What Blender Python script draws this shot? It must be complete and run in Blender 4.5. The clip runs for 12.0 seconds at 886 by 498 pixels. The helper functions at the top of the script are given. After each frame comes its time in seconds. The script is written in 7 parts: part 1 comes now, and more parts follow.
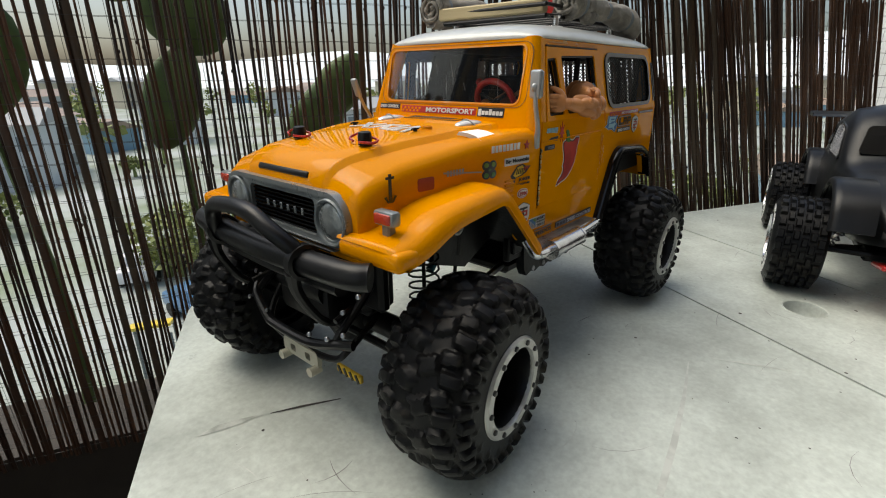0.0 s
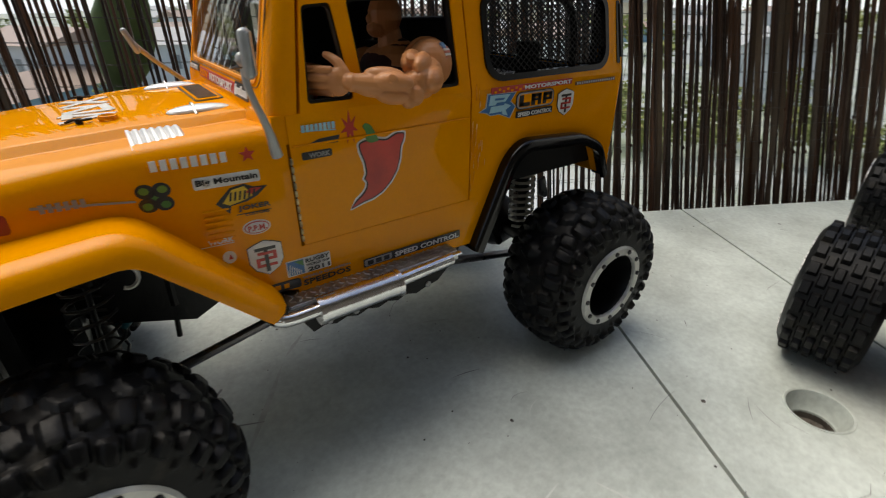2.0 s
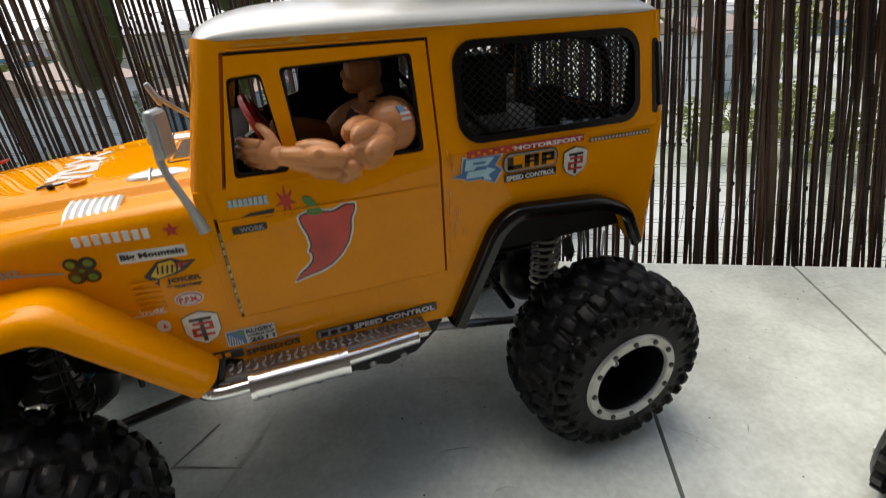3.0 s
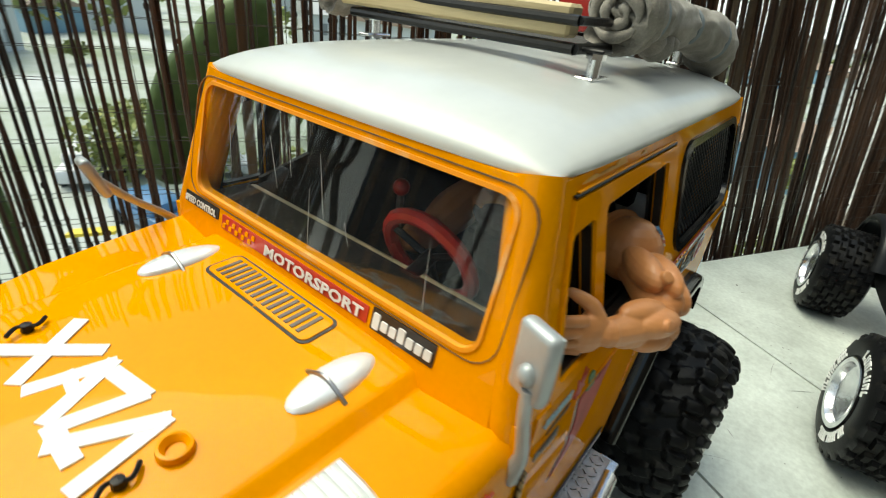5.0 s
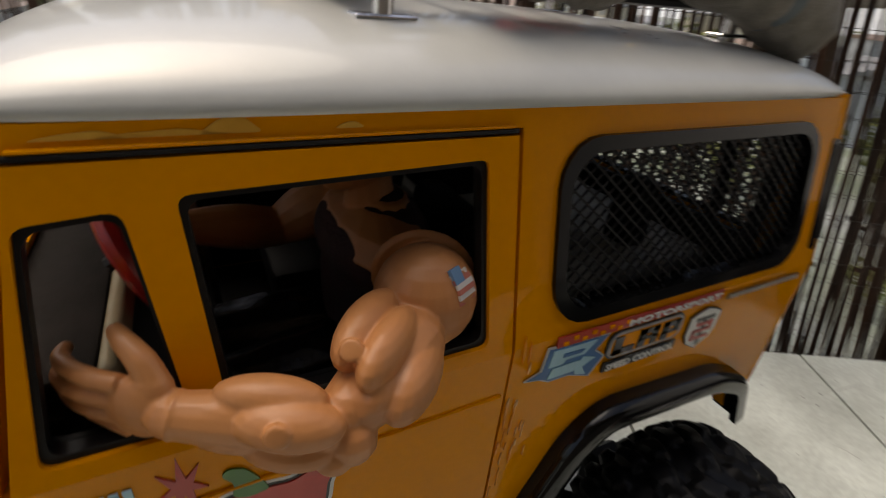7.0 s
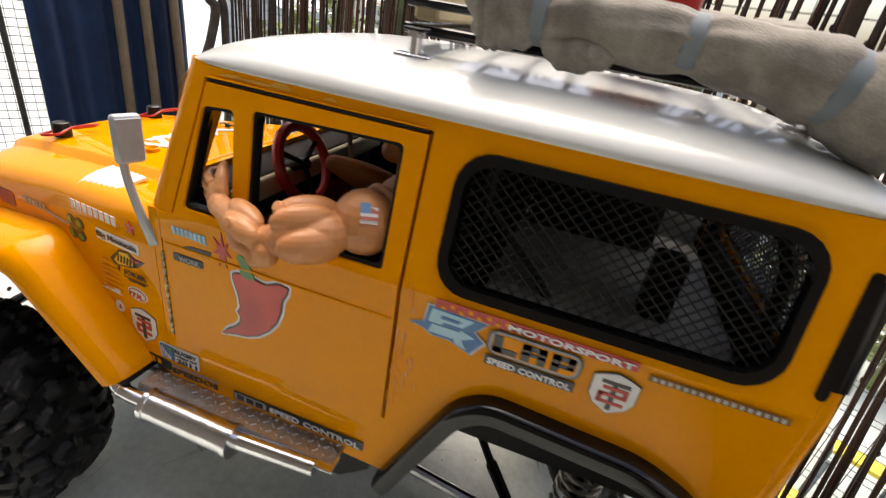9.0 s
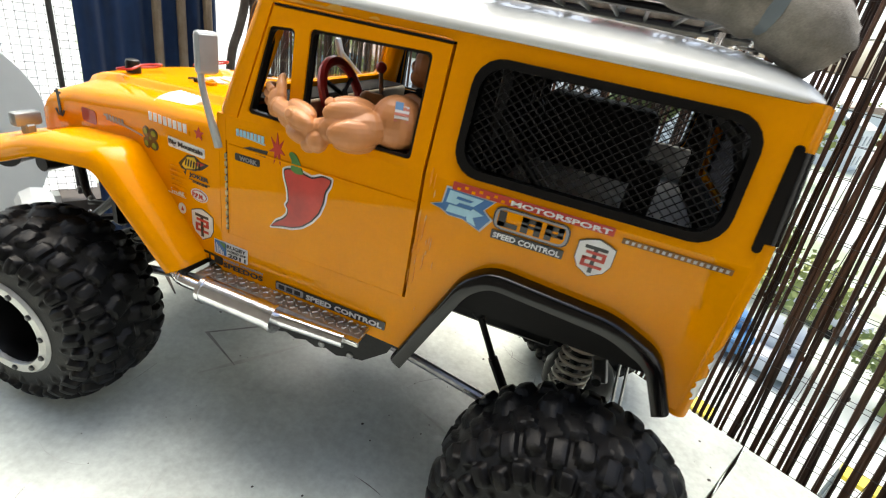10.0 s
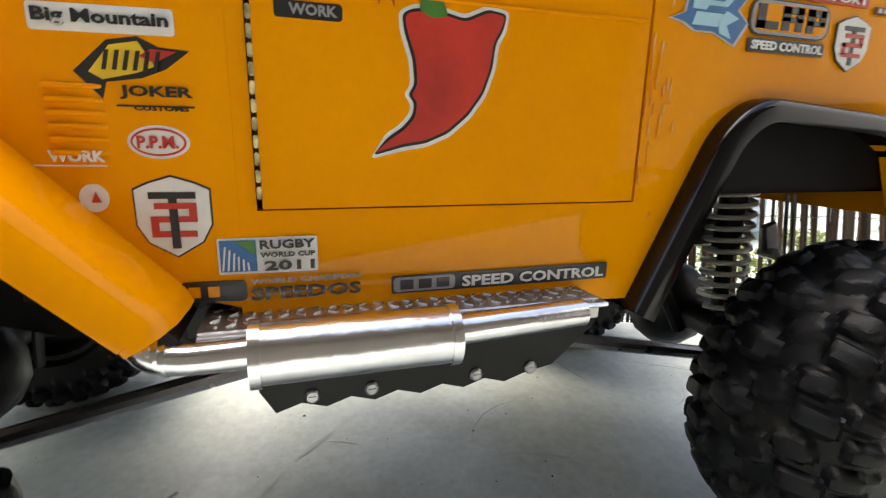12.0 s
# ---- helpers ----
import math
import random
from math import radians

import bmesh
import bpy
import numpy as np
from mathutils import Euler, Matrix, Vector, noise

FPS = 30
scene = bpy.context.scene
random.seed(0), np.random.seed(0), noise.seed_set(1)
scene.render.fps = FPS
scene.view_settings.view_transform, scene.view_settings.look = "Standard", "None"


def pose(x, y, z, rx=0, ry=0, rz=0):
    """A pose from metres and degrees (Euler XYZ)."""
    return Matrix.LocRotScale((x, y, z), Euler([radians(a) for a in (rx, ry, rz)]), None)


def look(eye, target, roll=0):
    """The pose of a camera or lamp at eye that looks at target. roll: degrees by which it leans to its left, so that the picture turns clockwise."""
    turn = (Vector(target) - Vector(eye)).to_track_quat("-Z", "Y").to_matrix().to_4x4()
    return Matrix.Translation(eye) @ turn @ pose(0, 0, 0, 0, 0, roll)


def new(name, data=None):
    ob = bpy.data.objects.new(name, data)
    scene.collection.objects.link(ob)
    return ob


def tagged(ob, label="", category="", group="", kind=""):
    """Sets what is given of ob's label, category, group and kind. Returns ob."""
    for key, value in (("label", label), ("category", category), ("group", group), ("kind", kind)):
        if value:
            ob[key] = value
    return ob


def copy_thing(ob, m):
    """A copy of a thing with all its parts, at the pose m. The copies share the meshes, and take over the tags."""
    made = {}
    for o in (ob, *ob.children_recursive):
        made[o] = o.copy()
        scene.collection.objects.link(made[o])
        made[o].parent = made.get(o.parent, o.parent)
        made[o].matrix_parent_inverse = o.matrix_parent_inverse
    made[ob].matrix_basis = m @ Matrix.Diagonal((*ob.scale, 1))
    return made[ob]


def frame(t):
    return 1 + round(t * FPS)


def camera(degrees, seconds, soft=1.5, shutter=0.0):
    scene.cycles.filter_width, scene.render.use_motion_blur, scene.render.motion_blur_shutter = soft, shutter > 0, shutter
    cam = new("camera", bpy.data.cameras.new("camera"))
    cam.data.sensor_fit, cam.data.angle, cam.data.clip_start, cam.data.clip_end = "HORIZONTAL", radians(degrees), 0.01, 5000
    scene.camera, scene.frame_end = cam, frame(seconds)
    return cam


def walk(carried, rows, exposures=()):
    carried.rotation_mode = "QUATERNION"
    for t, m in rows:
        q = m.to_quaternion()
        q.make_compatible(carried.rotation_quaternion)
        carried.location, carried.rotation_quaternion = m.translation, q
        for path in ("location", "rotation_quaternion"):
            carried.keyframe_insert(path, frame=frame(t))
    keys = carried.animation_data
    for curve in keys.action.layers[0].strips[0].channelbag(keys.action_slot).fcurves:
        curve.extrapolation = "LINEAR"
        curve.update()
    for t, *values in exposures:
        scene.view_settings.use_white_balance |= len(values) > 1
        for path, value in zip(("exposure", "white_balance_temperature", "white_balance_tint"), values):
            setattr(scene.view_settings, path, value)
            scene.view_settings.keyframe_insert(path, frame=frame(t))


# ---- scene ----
LENS = 86
PATH = [
    (0, (0.3602, 0.2713, 0.2371), (-0.2064, -0.2229, -0.0363), -0.28),
    (0.5, (0.3552, 0.2627, 0.2345), (-0.2104, -0.2307, -0.0425), 0.33),
    (1, (0.3216, 0.2582, 0.2383), (-0.2266, -0.2250, -0.0873), 2.41),
    (1.5, (0.2317, 0.2794, 0.2439), (-0.2777, -0.2233, -0.1137), 1.84),
    (2, (0.1079, 0.3074, 0.2515), (-0.3016, -0.2694, -0.1222), -0.14),
    (2.5, (0.0326, 0.3334, 0.2490), (-0.2241, -0.3386, -0.1009), -1.55),
    (3, (0.0098, 0.3083, 0.2719), (-0.2210, -0.3649, -0.0935), -3.18),
    (3.2, (0.0049, 0.2860, 0.3025), (-0.2231, -0.3707, -0.0935), -1.79),
    (4.8, (0.1074, 0.1566, 0.3089), (-0.4085, -0.2970, -0.1011), 6.65),
    (5, (0.1294, 0.1183, 0.2989), (-0.4408, -0.2949, -0.0808), 6.99),
    (5.5, (0.1321, 0.0849, 0.2864), (-0.5003, -0.2180, -0.0988), 4.09),
    (6, (0.1163, 0.0820, 0.2964), (-0.5166, -0.2013, -0.1026), 3.95),
    (6.5, (0.0674, 0.1212, 0.2878), (-0.5053, -0.2717, -0.1094), 5.68),
    (7, (-0.0026, 0.1620, 0.2848), (-0.3451, -0.4476, -0.1038), 5.48),
    (7.2, (-0.0108, 0.1529, 0.2985), (-0.1997, -0.4464, -0.1966), 10.91),
    (8.8, (-0.0773, 0.2333, 0.2921), (0.0414, -0.4874, -0.0342), 12.68),
    (9, (-0.1145, 0.2260, 0.2961), (0.0631, -0.4638, -0.0680), 9.77),
    (9.5, (-0.1553, 0.2407, 0.2946), (0.0585, -0.4228, -0.0980), 6.71),
    (10, (-0.1343, 0.2796, 0.2693), (0.0584, -0.4115, -0.0847), 11.39),
    (10.5, (-0.0636, 0.2761, 0.2282), (-0.0005, -0.4404, -0.1221), 13.12),
    (11, (-0.0139, 0.2228, 0.1940), (0.0180, -0.4699, -0.2048), 9.68),
    (11.5, (0.0290, 0.2092, 0.1629), (-0.0792, -0.5331, -0.1151), 7.15),
    (12, (0.0327, 0.2125, 0.1579), (-0.1995, -0.5307, -0.0255), 1.18),
]
LIGHT_STEPS = [(0, 0.25, 6550, 4), (1.0, 0.22, 6550, 4), (2.0, 0.26, 6600, 6), (3.2, 0.6, 6700, 8), (4.8, 0.7, 6600, -8), (5.5, 0.5, 6600, -8), (6.0, 0.22, 6650, -4), (6.6, 0.08, 6900, 8), (7.2, 0.05, 7200, 12), (8.8, 1.05, 7000, 12), (9.4, 1.4, 6800, 10), (10.0, 1.62, 6600, 5), (10.5, 1.68, 6600, 5), (11.0, 1.62, 6650, 6), (11.5, 1.65, 6700, 8), (12.0, 1.78, 6700, 8)]
cam = camera(LENS, 12.0, soft=1.1, shutter=0.2)
walk(cam, [(t, look(e, g, r)) for t, e, g, r in PATH], LIGHT_STEPS)

# ---- daylight: thin overcast sky, broad soft sun from beyond the fence ----
world = bpy.data.worlds.new("sky")
scene.world = world
world.use_nodes = True
wn, wl = world.node_tree.nodes, world.node_tree.links
sky = wn.new("ShaderNodeTexSky")
sky.sky_type = "NISHITA"
sky.sun_disc = False
sky.sun_elevation = radians(64)
sky.sun_rotation = radians(153)
sky.dust_density = 5.0
sky.air_density = 1.0
bg = wn["Background"]
bg.inputs["Strength"].default_value = 0.15
wl.new(sky.outputs["Color"], bg.inputs["Color"])
sun = new("sun", bpy.data.lights.new("sun", "SUN"))
sun.data.energy = 1.3
sun.data.angle = radians(55)
sun.data.color = (1.0, 0.96, 0.89)
sun.matrix_world = look((0.55, -1.1, 2.5), (0, 0, 0))

# ---- helpers; all building sizes below are in decimetres ----
DM = 0.1
ROOT = {}


def V(*a):
    return Vector(a)


def thing(name, at, label, category, group="", kind=""):
    ob = new(name)
    ob.location = Vector(at) * DM
    ob.empty_display_size = 0.02
    ROOT[ob] = Vector(at)
    return tagged(ob, label, category, group, kind)


def to_mesh(name, bm, mats, origin=(0, 0, 0), smooth=35):
    bmesh.ops.recalc_face_normals(bm, faces=bm.faces[:])
    me = bpy.data.meshes.new(name)
    o = Vector(origin)
    for v in bm.verts:
        v.co = (v.co - o) * DM
    bm.to_mesh(me)
    bm.free()
    for m in mats if isinstance(mats, (list, tuple)) else [mats]:
        me.materials.append(m)
    if smooth:
        me.polygons.foreach_set("use_smooth", [True] * len(me.polygons))
        me.set_sharp_from_angle(angle=radians(smooth))
    return me


def part(name, bm, material, parent, label="", smooth=35):
    o = ROOT[parent]
    ob = new(name, to_mesh(name, bm, material, o, smooth))
    ob.parent = parent
    ROOT[ob] = o
    return tagged(ob, label)


def solo(name, bm, material, label, category="", group="", kind="", at=(0, 0, 0), smooth=35):
    ob = new(name, to_mesh(name, bm, material, at, smooth))
    ob.location = Vector(at) * DM
    ROOT[ob] = Vector(at)
    return tagged(ob, label, category, group, kind)


def B():
    return bmesh.new()


def box(bm, c, s, rot=None, bevel=0.0, seg=1):
    """A box round c with sizes s, turned by a matrix, with bevelled edges."""
    m = Matrix.Translation(Vector(c)) @ (rot.to_4x4() if rot else Matrix()) @ Matrix.Diagonal((*s, 1))
    r = bmesh.ops.create_cube(bm, size=1.0, matrix=m)
    if bevel:
        es = list({e for v in r["verts"] for e in v.link_edges})
        bmesh.ops.bevel(bm, geom=es, offset=bevel, segments=seg, profile=0.5, affect="EDGES")
    return bm


def frame_of(d):
    d = Vector(d).normalized()
    return d.to_track_quat("Z", "Y").to_matrix()


def ring_loft(bm, rings, close=True, caps=True):
    """Skins a list of point rings of equal length."""
    vs = [[bm.verts.new(p) for p in ring] for ring in rings]
    n = len(vs[0])
    for a, b in zip(vs, vs[1:]):
        for i in range(n if close else n - 1):
            j = (i + 1) % n
            bm.faces.new((a[i], a[j], b[j], b[i]))
    if caps and close:
        bm.faces.new(vs[0][::-1])
        bm.faces.new(vs[-1])
    return vs


def cyl(bm, p0, p1, r, seg=12, r2=None):
    p0, p1 = Vector(p0), Vector(p1)
    f = frame_of(p1 - p0)
    r2 = r if r2 is None else r2
    ring_loft(bm, [[p + f @ Vector((math.cos(a) * q, math.sin(a) * q, 0)) for a in (2 * math.pi * i / seg for i in range(seg))] for p, q in ((p0, r), (p1, r2))])
    return bm


def lathe(bm, prof, at=(0, 0, 0), axis=(0, 0, 1), seg=24):
    """Turns (radius, height) points round an axis."""
    f, at = frame_of(axis), Vector(at)
    rings = [[at + f @ Vector((math.cos(a) * r, math.sin(a) * r, h)) for a in (2 * math.pi * i / seg for i in range(seg))] for r, h in prof]
    vs = ring_loft(bm, rings, caps=False)
    for i in range(seg):
        j = (i + 1) % seg
        bm.faces.new((vs[-1][i], vs[-1][j], vs[0][j], vs[0][i]))
    return bm


def curve_points(pts, n=6):
    pts = [Vector(p) for p in pts]
    out = []
    for i in range(len(pts) - 1):
        p0, p1, p2, p3 = pts[max(i - 1, 0)], pts[i], pts[i + 1], pts[min(i + 2, len(pts) - 1)]
        for k in range(n):
            t = k / n
            out.append(0.5 * ((2 * p1) + (p2 - p0) * t + (2 * p0 - 5 * p1 + 4 * p2 - p3) * t * t + (3 * p1 - p0 - 3 * p2 + p3) * t**3))
    return out + [pts[-1]]


def tube(bm, pts, r, seg=8, n=6, smooth=True):
    """A round bar through points; r is a number or one radius a point."""
    ps = curve_points(pts, n) if smooth and len(pts) > 2 else [Vector(p) for p in pts]
    m = len(ps)
    rings, ref = [], None
    for i, p in enumerate(ps):
        d = (ps[min(i + 1, m - 1)] - ps[max(i - 1, 0)]).normalized()
        if ref is None:
            ref = d.orthogonal().normalized()
        ref = (ref - d * ref.dot(d)).normalized()
        side = d.cross(ref)
        if isinstance(r, (int, float)):
            q = r
        else:
            f = i / (m - 1) * (len(r) - 1)
            k = min(int(f), len(r) - 2)
            q = r[k] + (r[k + 1] - r[k]) * (f - k)
        rings.append([p + (ref * math.cos(a) + side * math.sin(a)) * q for a in (2 * math.pi * j / seg for j in range(seg))])
    ring_loft(bm, rings)
    return bm


def blob(bm, c, s, rot=None, seg=14):
    m = Matrix.Translation(Vector(c)) @ (rot.to_4x4() if rot else Matrix()) @ Matrix.Diagonal((*s, 1))
    bmesh.ops.create_uvsphere(bm, u_segments=seg, v_segments=max(6, seg // 2), radius=1.0, matrix=m)
    return bm


def rounded(x0, z0, x1, z1, r, k=5):
    """A rounded rectangle's outline."""
    out = []
    for cx, cz, a0 in ((x1 - r, z1 - r, 0), (x0 + r, z1 - r, 90), (x0 + r, z0 + r, 180), (x1 - r, z0 + r, 270)):
        for i in range(k + 1):
            a = radians(a0 + 90 * i / k)
            out.append((cx + r * math.cos(a), cz + r * math.sin(a)))
    return out


def soften(pts, r, k=4):
    """Rounds the corners of a closed outline."""
    out, n = [], len(pts)
    for i in range(n):
        p, a, b = Vector(pts[i]), Vector(pts[i - 1]), Vector(pts[(i + 1) % n])
        ra, rb = min(r, (a - p).length * 0.45), min(r, (b - p).length * 0.45)
        s, e = p + (a - p).normalized() * ra, p + (b - p).normalized() * rb
        for j in range(k + 1):
            t = j / k
            out.append(tuple((1 - t) ** 2 * s + 2 * t * (1 - t) * p + t * t * e))
    return out


def panel(bm, outline, holes, place, back):
    """A flat plate with openings: outline and holes in two coordinates, place(a, b) its front face in space, back(a, b) its rear face."""
    fronts, backs = [], []
    tmp = bmesh.new()
    loops = []
    for loop in [outline] + list(holes):
        vs = [tmp.verts.new((a, b, 0)) for a, b in loop]
        es = [tmp.edges.new((vs[i], vs[(i + 1) % len(vs)])) for i in range(len(vs))]
        loops.append(len(vs))
    bmesh.ops.triangle_fill(tmp, use_beauty=True, use_dissolve=False, edges=tmp.edges[:], normal=(0, 0, 1))
    tmp.verts.index_update()
    flat = [(v.co.x, v.co.y) for v in tmp.verts]
    fa = [bm.verts.new(place(*p)) for p in flat]
    ba = [bm.verts.new(back(*p)) for p in flat]
    for f in tmp.faces:
        i = [v.index for v in f.verts]
        bm.faces.new([fa[k] for k in i])
        bm.faces.new([ba[k] for k in reversed(i)])
    s = 0
    for n in loops:
        for i in range(n):
            a, b = s + i, s + (i + 1) % n
            bm.faces.new((fa[a], fa[b], ba[b], ba[a]))
        s += n
    tmp.free()
    return bm


# ---- materials ----
def surf(name, col, col2=None, scale=20.0, mix=0.5, rough=0.5, rough_var=0.1, metal=0.0, bump=0.0, bump_scale=300.0, coat=0.0, fine=0.0, per_object=0.0, stretch=(1, 1, 1), sheen=0.0, contrast=(0.35, 0.65), spec=0.5):
    """A two-colour surface with broad stains, fine grain, uneven gloss and relief; scales are per metre."""
    m = bpy.data.materials.new(name)
    m.use_nodes = True
    nt = m.node_tree
    N, L = nt.nodes, nt.links
    p = N["Principled BSDF"]
    tc = N.new("ShaderNodeTexCoord")
    mp = N.new("ShaderNodeMapping")
    mp.inputs["Scale"].default_value = stretch
    L.new(tc.outputs["Object"], mp.inputs["Vector"])
    vec = mp.outputs["Vector"]
    if per_object:
        oi = N.new("ShaderNodeObjectInfo")
        ad = N.new("ShaderNodeVectorMath")
        ad.operation = "ADD"
        sc = N.new("ShaderNodeVectorMath")
        sc.operation = "SCALE"
        sc.inputs[3].default_value = 7.0
        cb = N.new("ShaderNodeCombineXYZ")
        for k in range(3):
            L.new(oi.outputs["Random"], cb.inputs[k])
        L.new(cb.outputs[0], sc.inputs[0])
        L.new(vec, ad.inputs[0])
        L.new(sc.outputs[0], ad.inputs[1])
        vec = ad.outputs[0]
    n1 = N.new("ShaderNodeTexNoise")
    n1.inputs["Scale"].default_value = scale
    n1.inputs["Detail"].default_value = 6
    n1.inputs["Roughness"].default_value = 0.6
    L.new(vec, n1.inputs["Vector"])
    rp = N.new("ShaderNodeMapRange")
    rp.inputs[1].default_value, rp.inputs[2].default_value = contrast
    rp.inputs[4].default_value = mix * 2 if mix < 0.5 else 1.0
    L.new(n1.outputs["Fac"], rp.inputs[0])
    mx = N.new("ShaderNodeMix")
    mx.data_type = "RGBA"
    mx.inputs[6].default_value = (*col, 1)
    mx.inputs[7].default_value = (*(col2 or col), 1)
    L.new(rp.outputs[0], mx.inputs[0])
    out = mx.outputs[2]
    n2 = N.new("ShaderNodeTexNoise")
    n2.inputs["Scale"].default_value = bump_scale
    n2.inputs["Detail"].default_value = 4
    L.new(vec, n2.inputs["Vector"])
    if fine or per_object:
        hs = N.new("ShaderNodeHueSaturation")
        vr = N.new("ShaderNodeMapRange")
        vr.inputs[3].default_value, vr.inputs[4].default_value = 1 - fine, 1 + fine
        L.new(n2.outputs["Fac"], vr.inputs[0])
        val = vr.outputs[0]
        if per_object:
            pr = N.new("ShaderNodeMapRange")
            pr.inputs[3].default_value, pr.inputs[4].default_value = 1 - per_object, 1 + per_object
            L.new(oi.outputs["Random"], pr.inputs[0])
            mu = N.new("ShaderNodeMath")
            mu.operation = "MULTIPLY"
            L.new(val, mu.inputs[0])
            L.new(pr.outputs[0], mu.inputs[1])
            val = mu.outputs[0]
        L.new(out, hs.inputs["Color"])
        L.new(val, hs.inputs["Value"])
        out = hs.outputs[0]
    L.new(out, p.inputs["Base Color"])
    rr = N.new("ShaderNodeMapRange")
    rr.inputs[3].default_value, rr.inputs[4].default_value = max(0.02, rough - rough_var), min(1, rough + rough_var)
    L.new(n1.outputs["Fac"], rr.inputs[0])
    L.new(rr.outputs[0], p.inputs["Roughness"])
    p.inputs["Metallic"].default_value = metal
    p.inputs["Specular IOR Level"].default_value = spec
    p.inputs["Coat Weight"].default_value = coat
    p.inputs["Coat Roughness"].default_value = 0.03
    if sheen:
        p.inputs["Sheen Weight"].default_value = sheen
    if bump:
        bp = N.new("ShaderNodeBump")
        bp.inputs["Strength"].default_value = bump
        bp.inputs["Distance"].default_value = 0.002
        L.new(n2.outputs["Fac"], bp.inputs["Height"])
        L.new(bp.outputs[0], p.inputs["Normal"])
    return m


def glass(name, tint, rough=0.02, ior=1.55):
    m = bpy.data.materials.new(name)
    m.use_nodes = True
    p = m.node_tree.nodes["Principled BSDF"]
    p.inputs["Base Color"].default_value = (*tint, 1)
    p.inputs["Transmission Weight"].default_value = 1.0
    p.inputs["Roughness"].default_value = rough
    p.inputs["IOR"].default_value = ior
    return m


ORANGE = surf("orange_paint", (0.80, 0.303, 0.0005), (0.72, 0.257, 0.0005), 9, 0.5, 0.45, 0.06, spec=0.0, coat=0.62, fine=0.05, bump=0.0, bump_scale=500)
ORANGE.node_tree.nodes["Principled BSDF"].inputs["Coat IOR"].default_value = 1.33
WHITE_ROOF = surf("white_roof_paint", (0.59, 0.61, 0.59), (0.49, 0.505, 0.485), 14, 0.45, 0.32, 0.12, coat=0.5, bump=0.06, bump_scale=60, fine=0.04)
RUBBER = surf("tyre_rubber", (0.0036, 0.0036, 0.0040), (0.042, 0.038, 0.028), 60, 0.4, 0.44, 0.14, spec=0.2, bump=0.12, bump_scale=1300, fine=0.35, contrast=(0.56, 0.80))
BLACK = surf("black_plastic", (0.0035, 0.0035, 0.004), (0.009, 0.009, 0.0095), 40, 0.4, 0.34, 0.12, bump=0.05, bump_scale=700, spec=0.3)
SATIN = surf("gloss_black_flare", (0.0018, 0.0018, 0.002), (0.004, 0.004, 0.004), 30, 0.4, 0.12, 0.05, spec=0.36)
CHASSIS = surf("black_chassis", (0.002, 0.002, 0.0025), (0.006, 0.006, 0.006), 80, 0.4, 0.4, 0.15, bump=0.1, spec=0.25)
CHROME = surf("polished_aluminium", (0.82, 0.82, 0.83), (0.62, 0.62, 0.64), 90, 0.4, 0.2, 0.1, metal=1.0, bump=0.12, bump_scale=160)
ALU = surf("brushed_aluminium", (0.62, 0.62, 0.62), (0.42, 0.41, 0.40), 120, 0.5, 0.35, 0.12, metal=1.0, bump=0.1, bump_scale=800)
STEEL = surf("steel_rod", (0.42, 0.42, 0.43), (0.25, 0.25, 0.26), 90, 0.4, 0.3, 0.1, metal=1.0, bump=0.05)
STEELGREY = surf("grey_metallic_plastic", (0.27, 0.295, 0.30), (0.20, 0.22, 0.225), 50, 0.4, 0.3, 0.1, metal=0.35, coat=0.3)
GREY = surf("grey_plastic", (0.15, 0.17, 0.175), (0.10, 0.115, 0.12), 70, 0.4, 0.32, 0.1, bump=0.06)
TABLE = surf("grey_resin_table", (0.64, 0.69, 0.64), (0.36, 0.39, 0.355), 8, 0.5, 0.34, 0.16, bump=0.10, bump_scale=240, fine=0.24, contrast=(0.40, 0.74))
DIRT = surf("dark_speck", (0.03, 0.03, 0.028), (0.08, 0.07, 0.06), 80, 0.5, 0.8)
SCUFF = surf("grey_scuff", (0.2, 0.2, 0.19), (0.34, 0.35, 0.34), 60, 0.5, 0.6)
REED = surf("dark_reed", (0.020, 0.009, 0.005), (0.090, 0.040, 0.019), 26, 0.5, 0.5, 0.15, bump=0.3, bump_scale=400, fine=0.25, per_object=0.6, stretch=(1, 1, 0.12))
REED_PALE = surf("pale_reed", (0.06, 0.038, 0.022), (0.12, 0.08, 0.047), 30, 0.5, 0.55, 0.15, bump=0.3, bump_scale=400, fine=0.2, per_object=0.3, stretch=(1, 1, 0.15))
WIRE = surf("galvanised_wire", (0.05, 0.05, 0.05), (0.12, 0.11, 0.1), 60, 0.5, 0.5, 0.1, metal=0.6)
WALLDARK = surf("dark_parapet", (0.035, 0.028, 0.022), (0.06, 0.05, 0.04), 6, 0.5, 0.8, 0.1, bump=0.2, bump_scale=120)
FLOOR = surf("balcony_tiles", (0.10, 0.085, 0.07), (0.07, 0.06, 0.05), 5, 0.5, 0.6, 0.1, bump=0.1, bump_scale=90)
RENDER = surf("tan_house_render", (0.24, 0.20, 0.155), (0.18, 0.15, 0.115), 3, 0.5, 0.85, 0.05, bump=0.3, bump_scale=150)

# ---- table frame directions: along its long side, and across towards the camera ----
U = Vector((-0.883, 0.469, 0)).normalized()
NN = Vector((0.469, 0.883, 0)).normalized()


def un(u, n, z=0.0):
    return U * u + NN * n + Vector((0, 0, z))


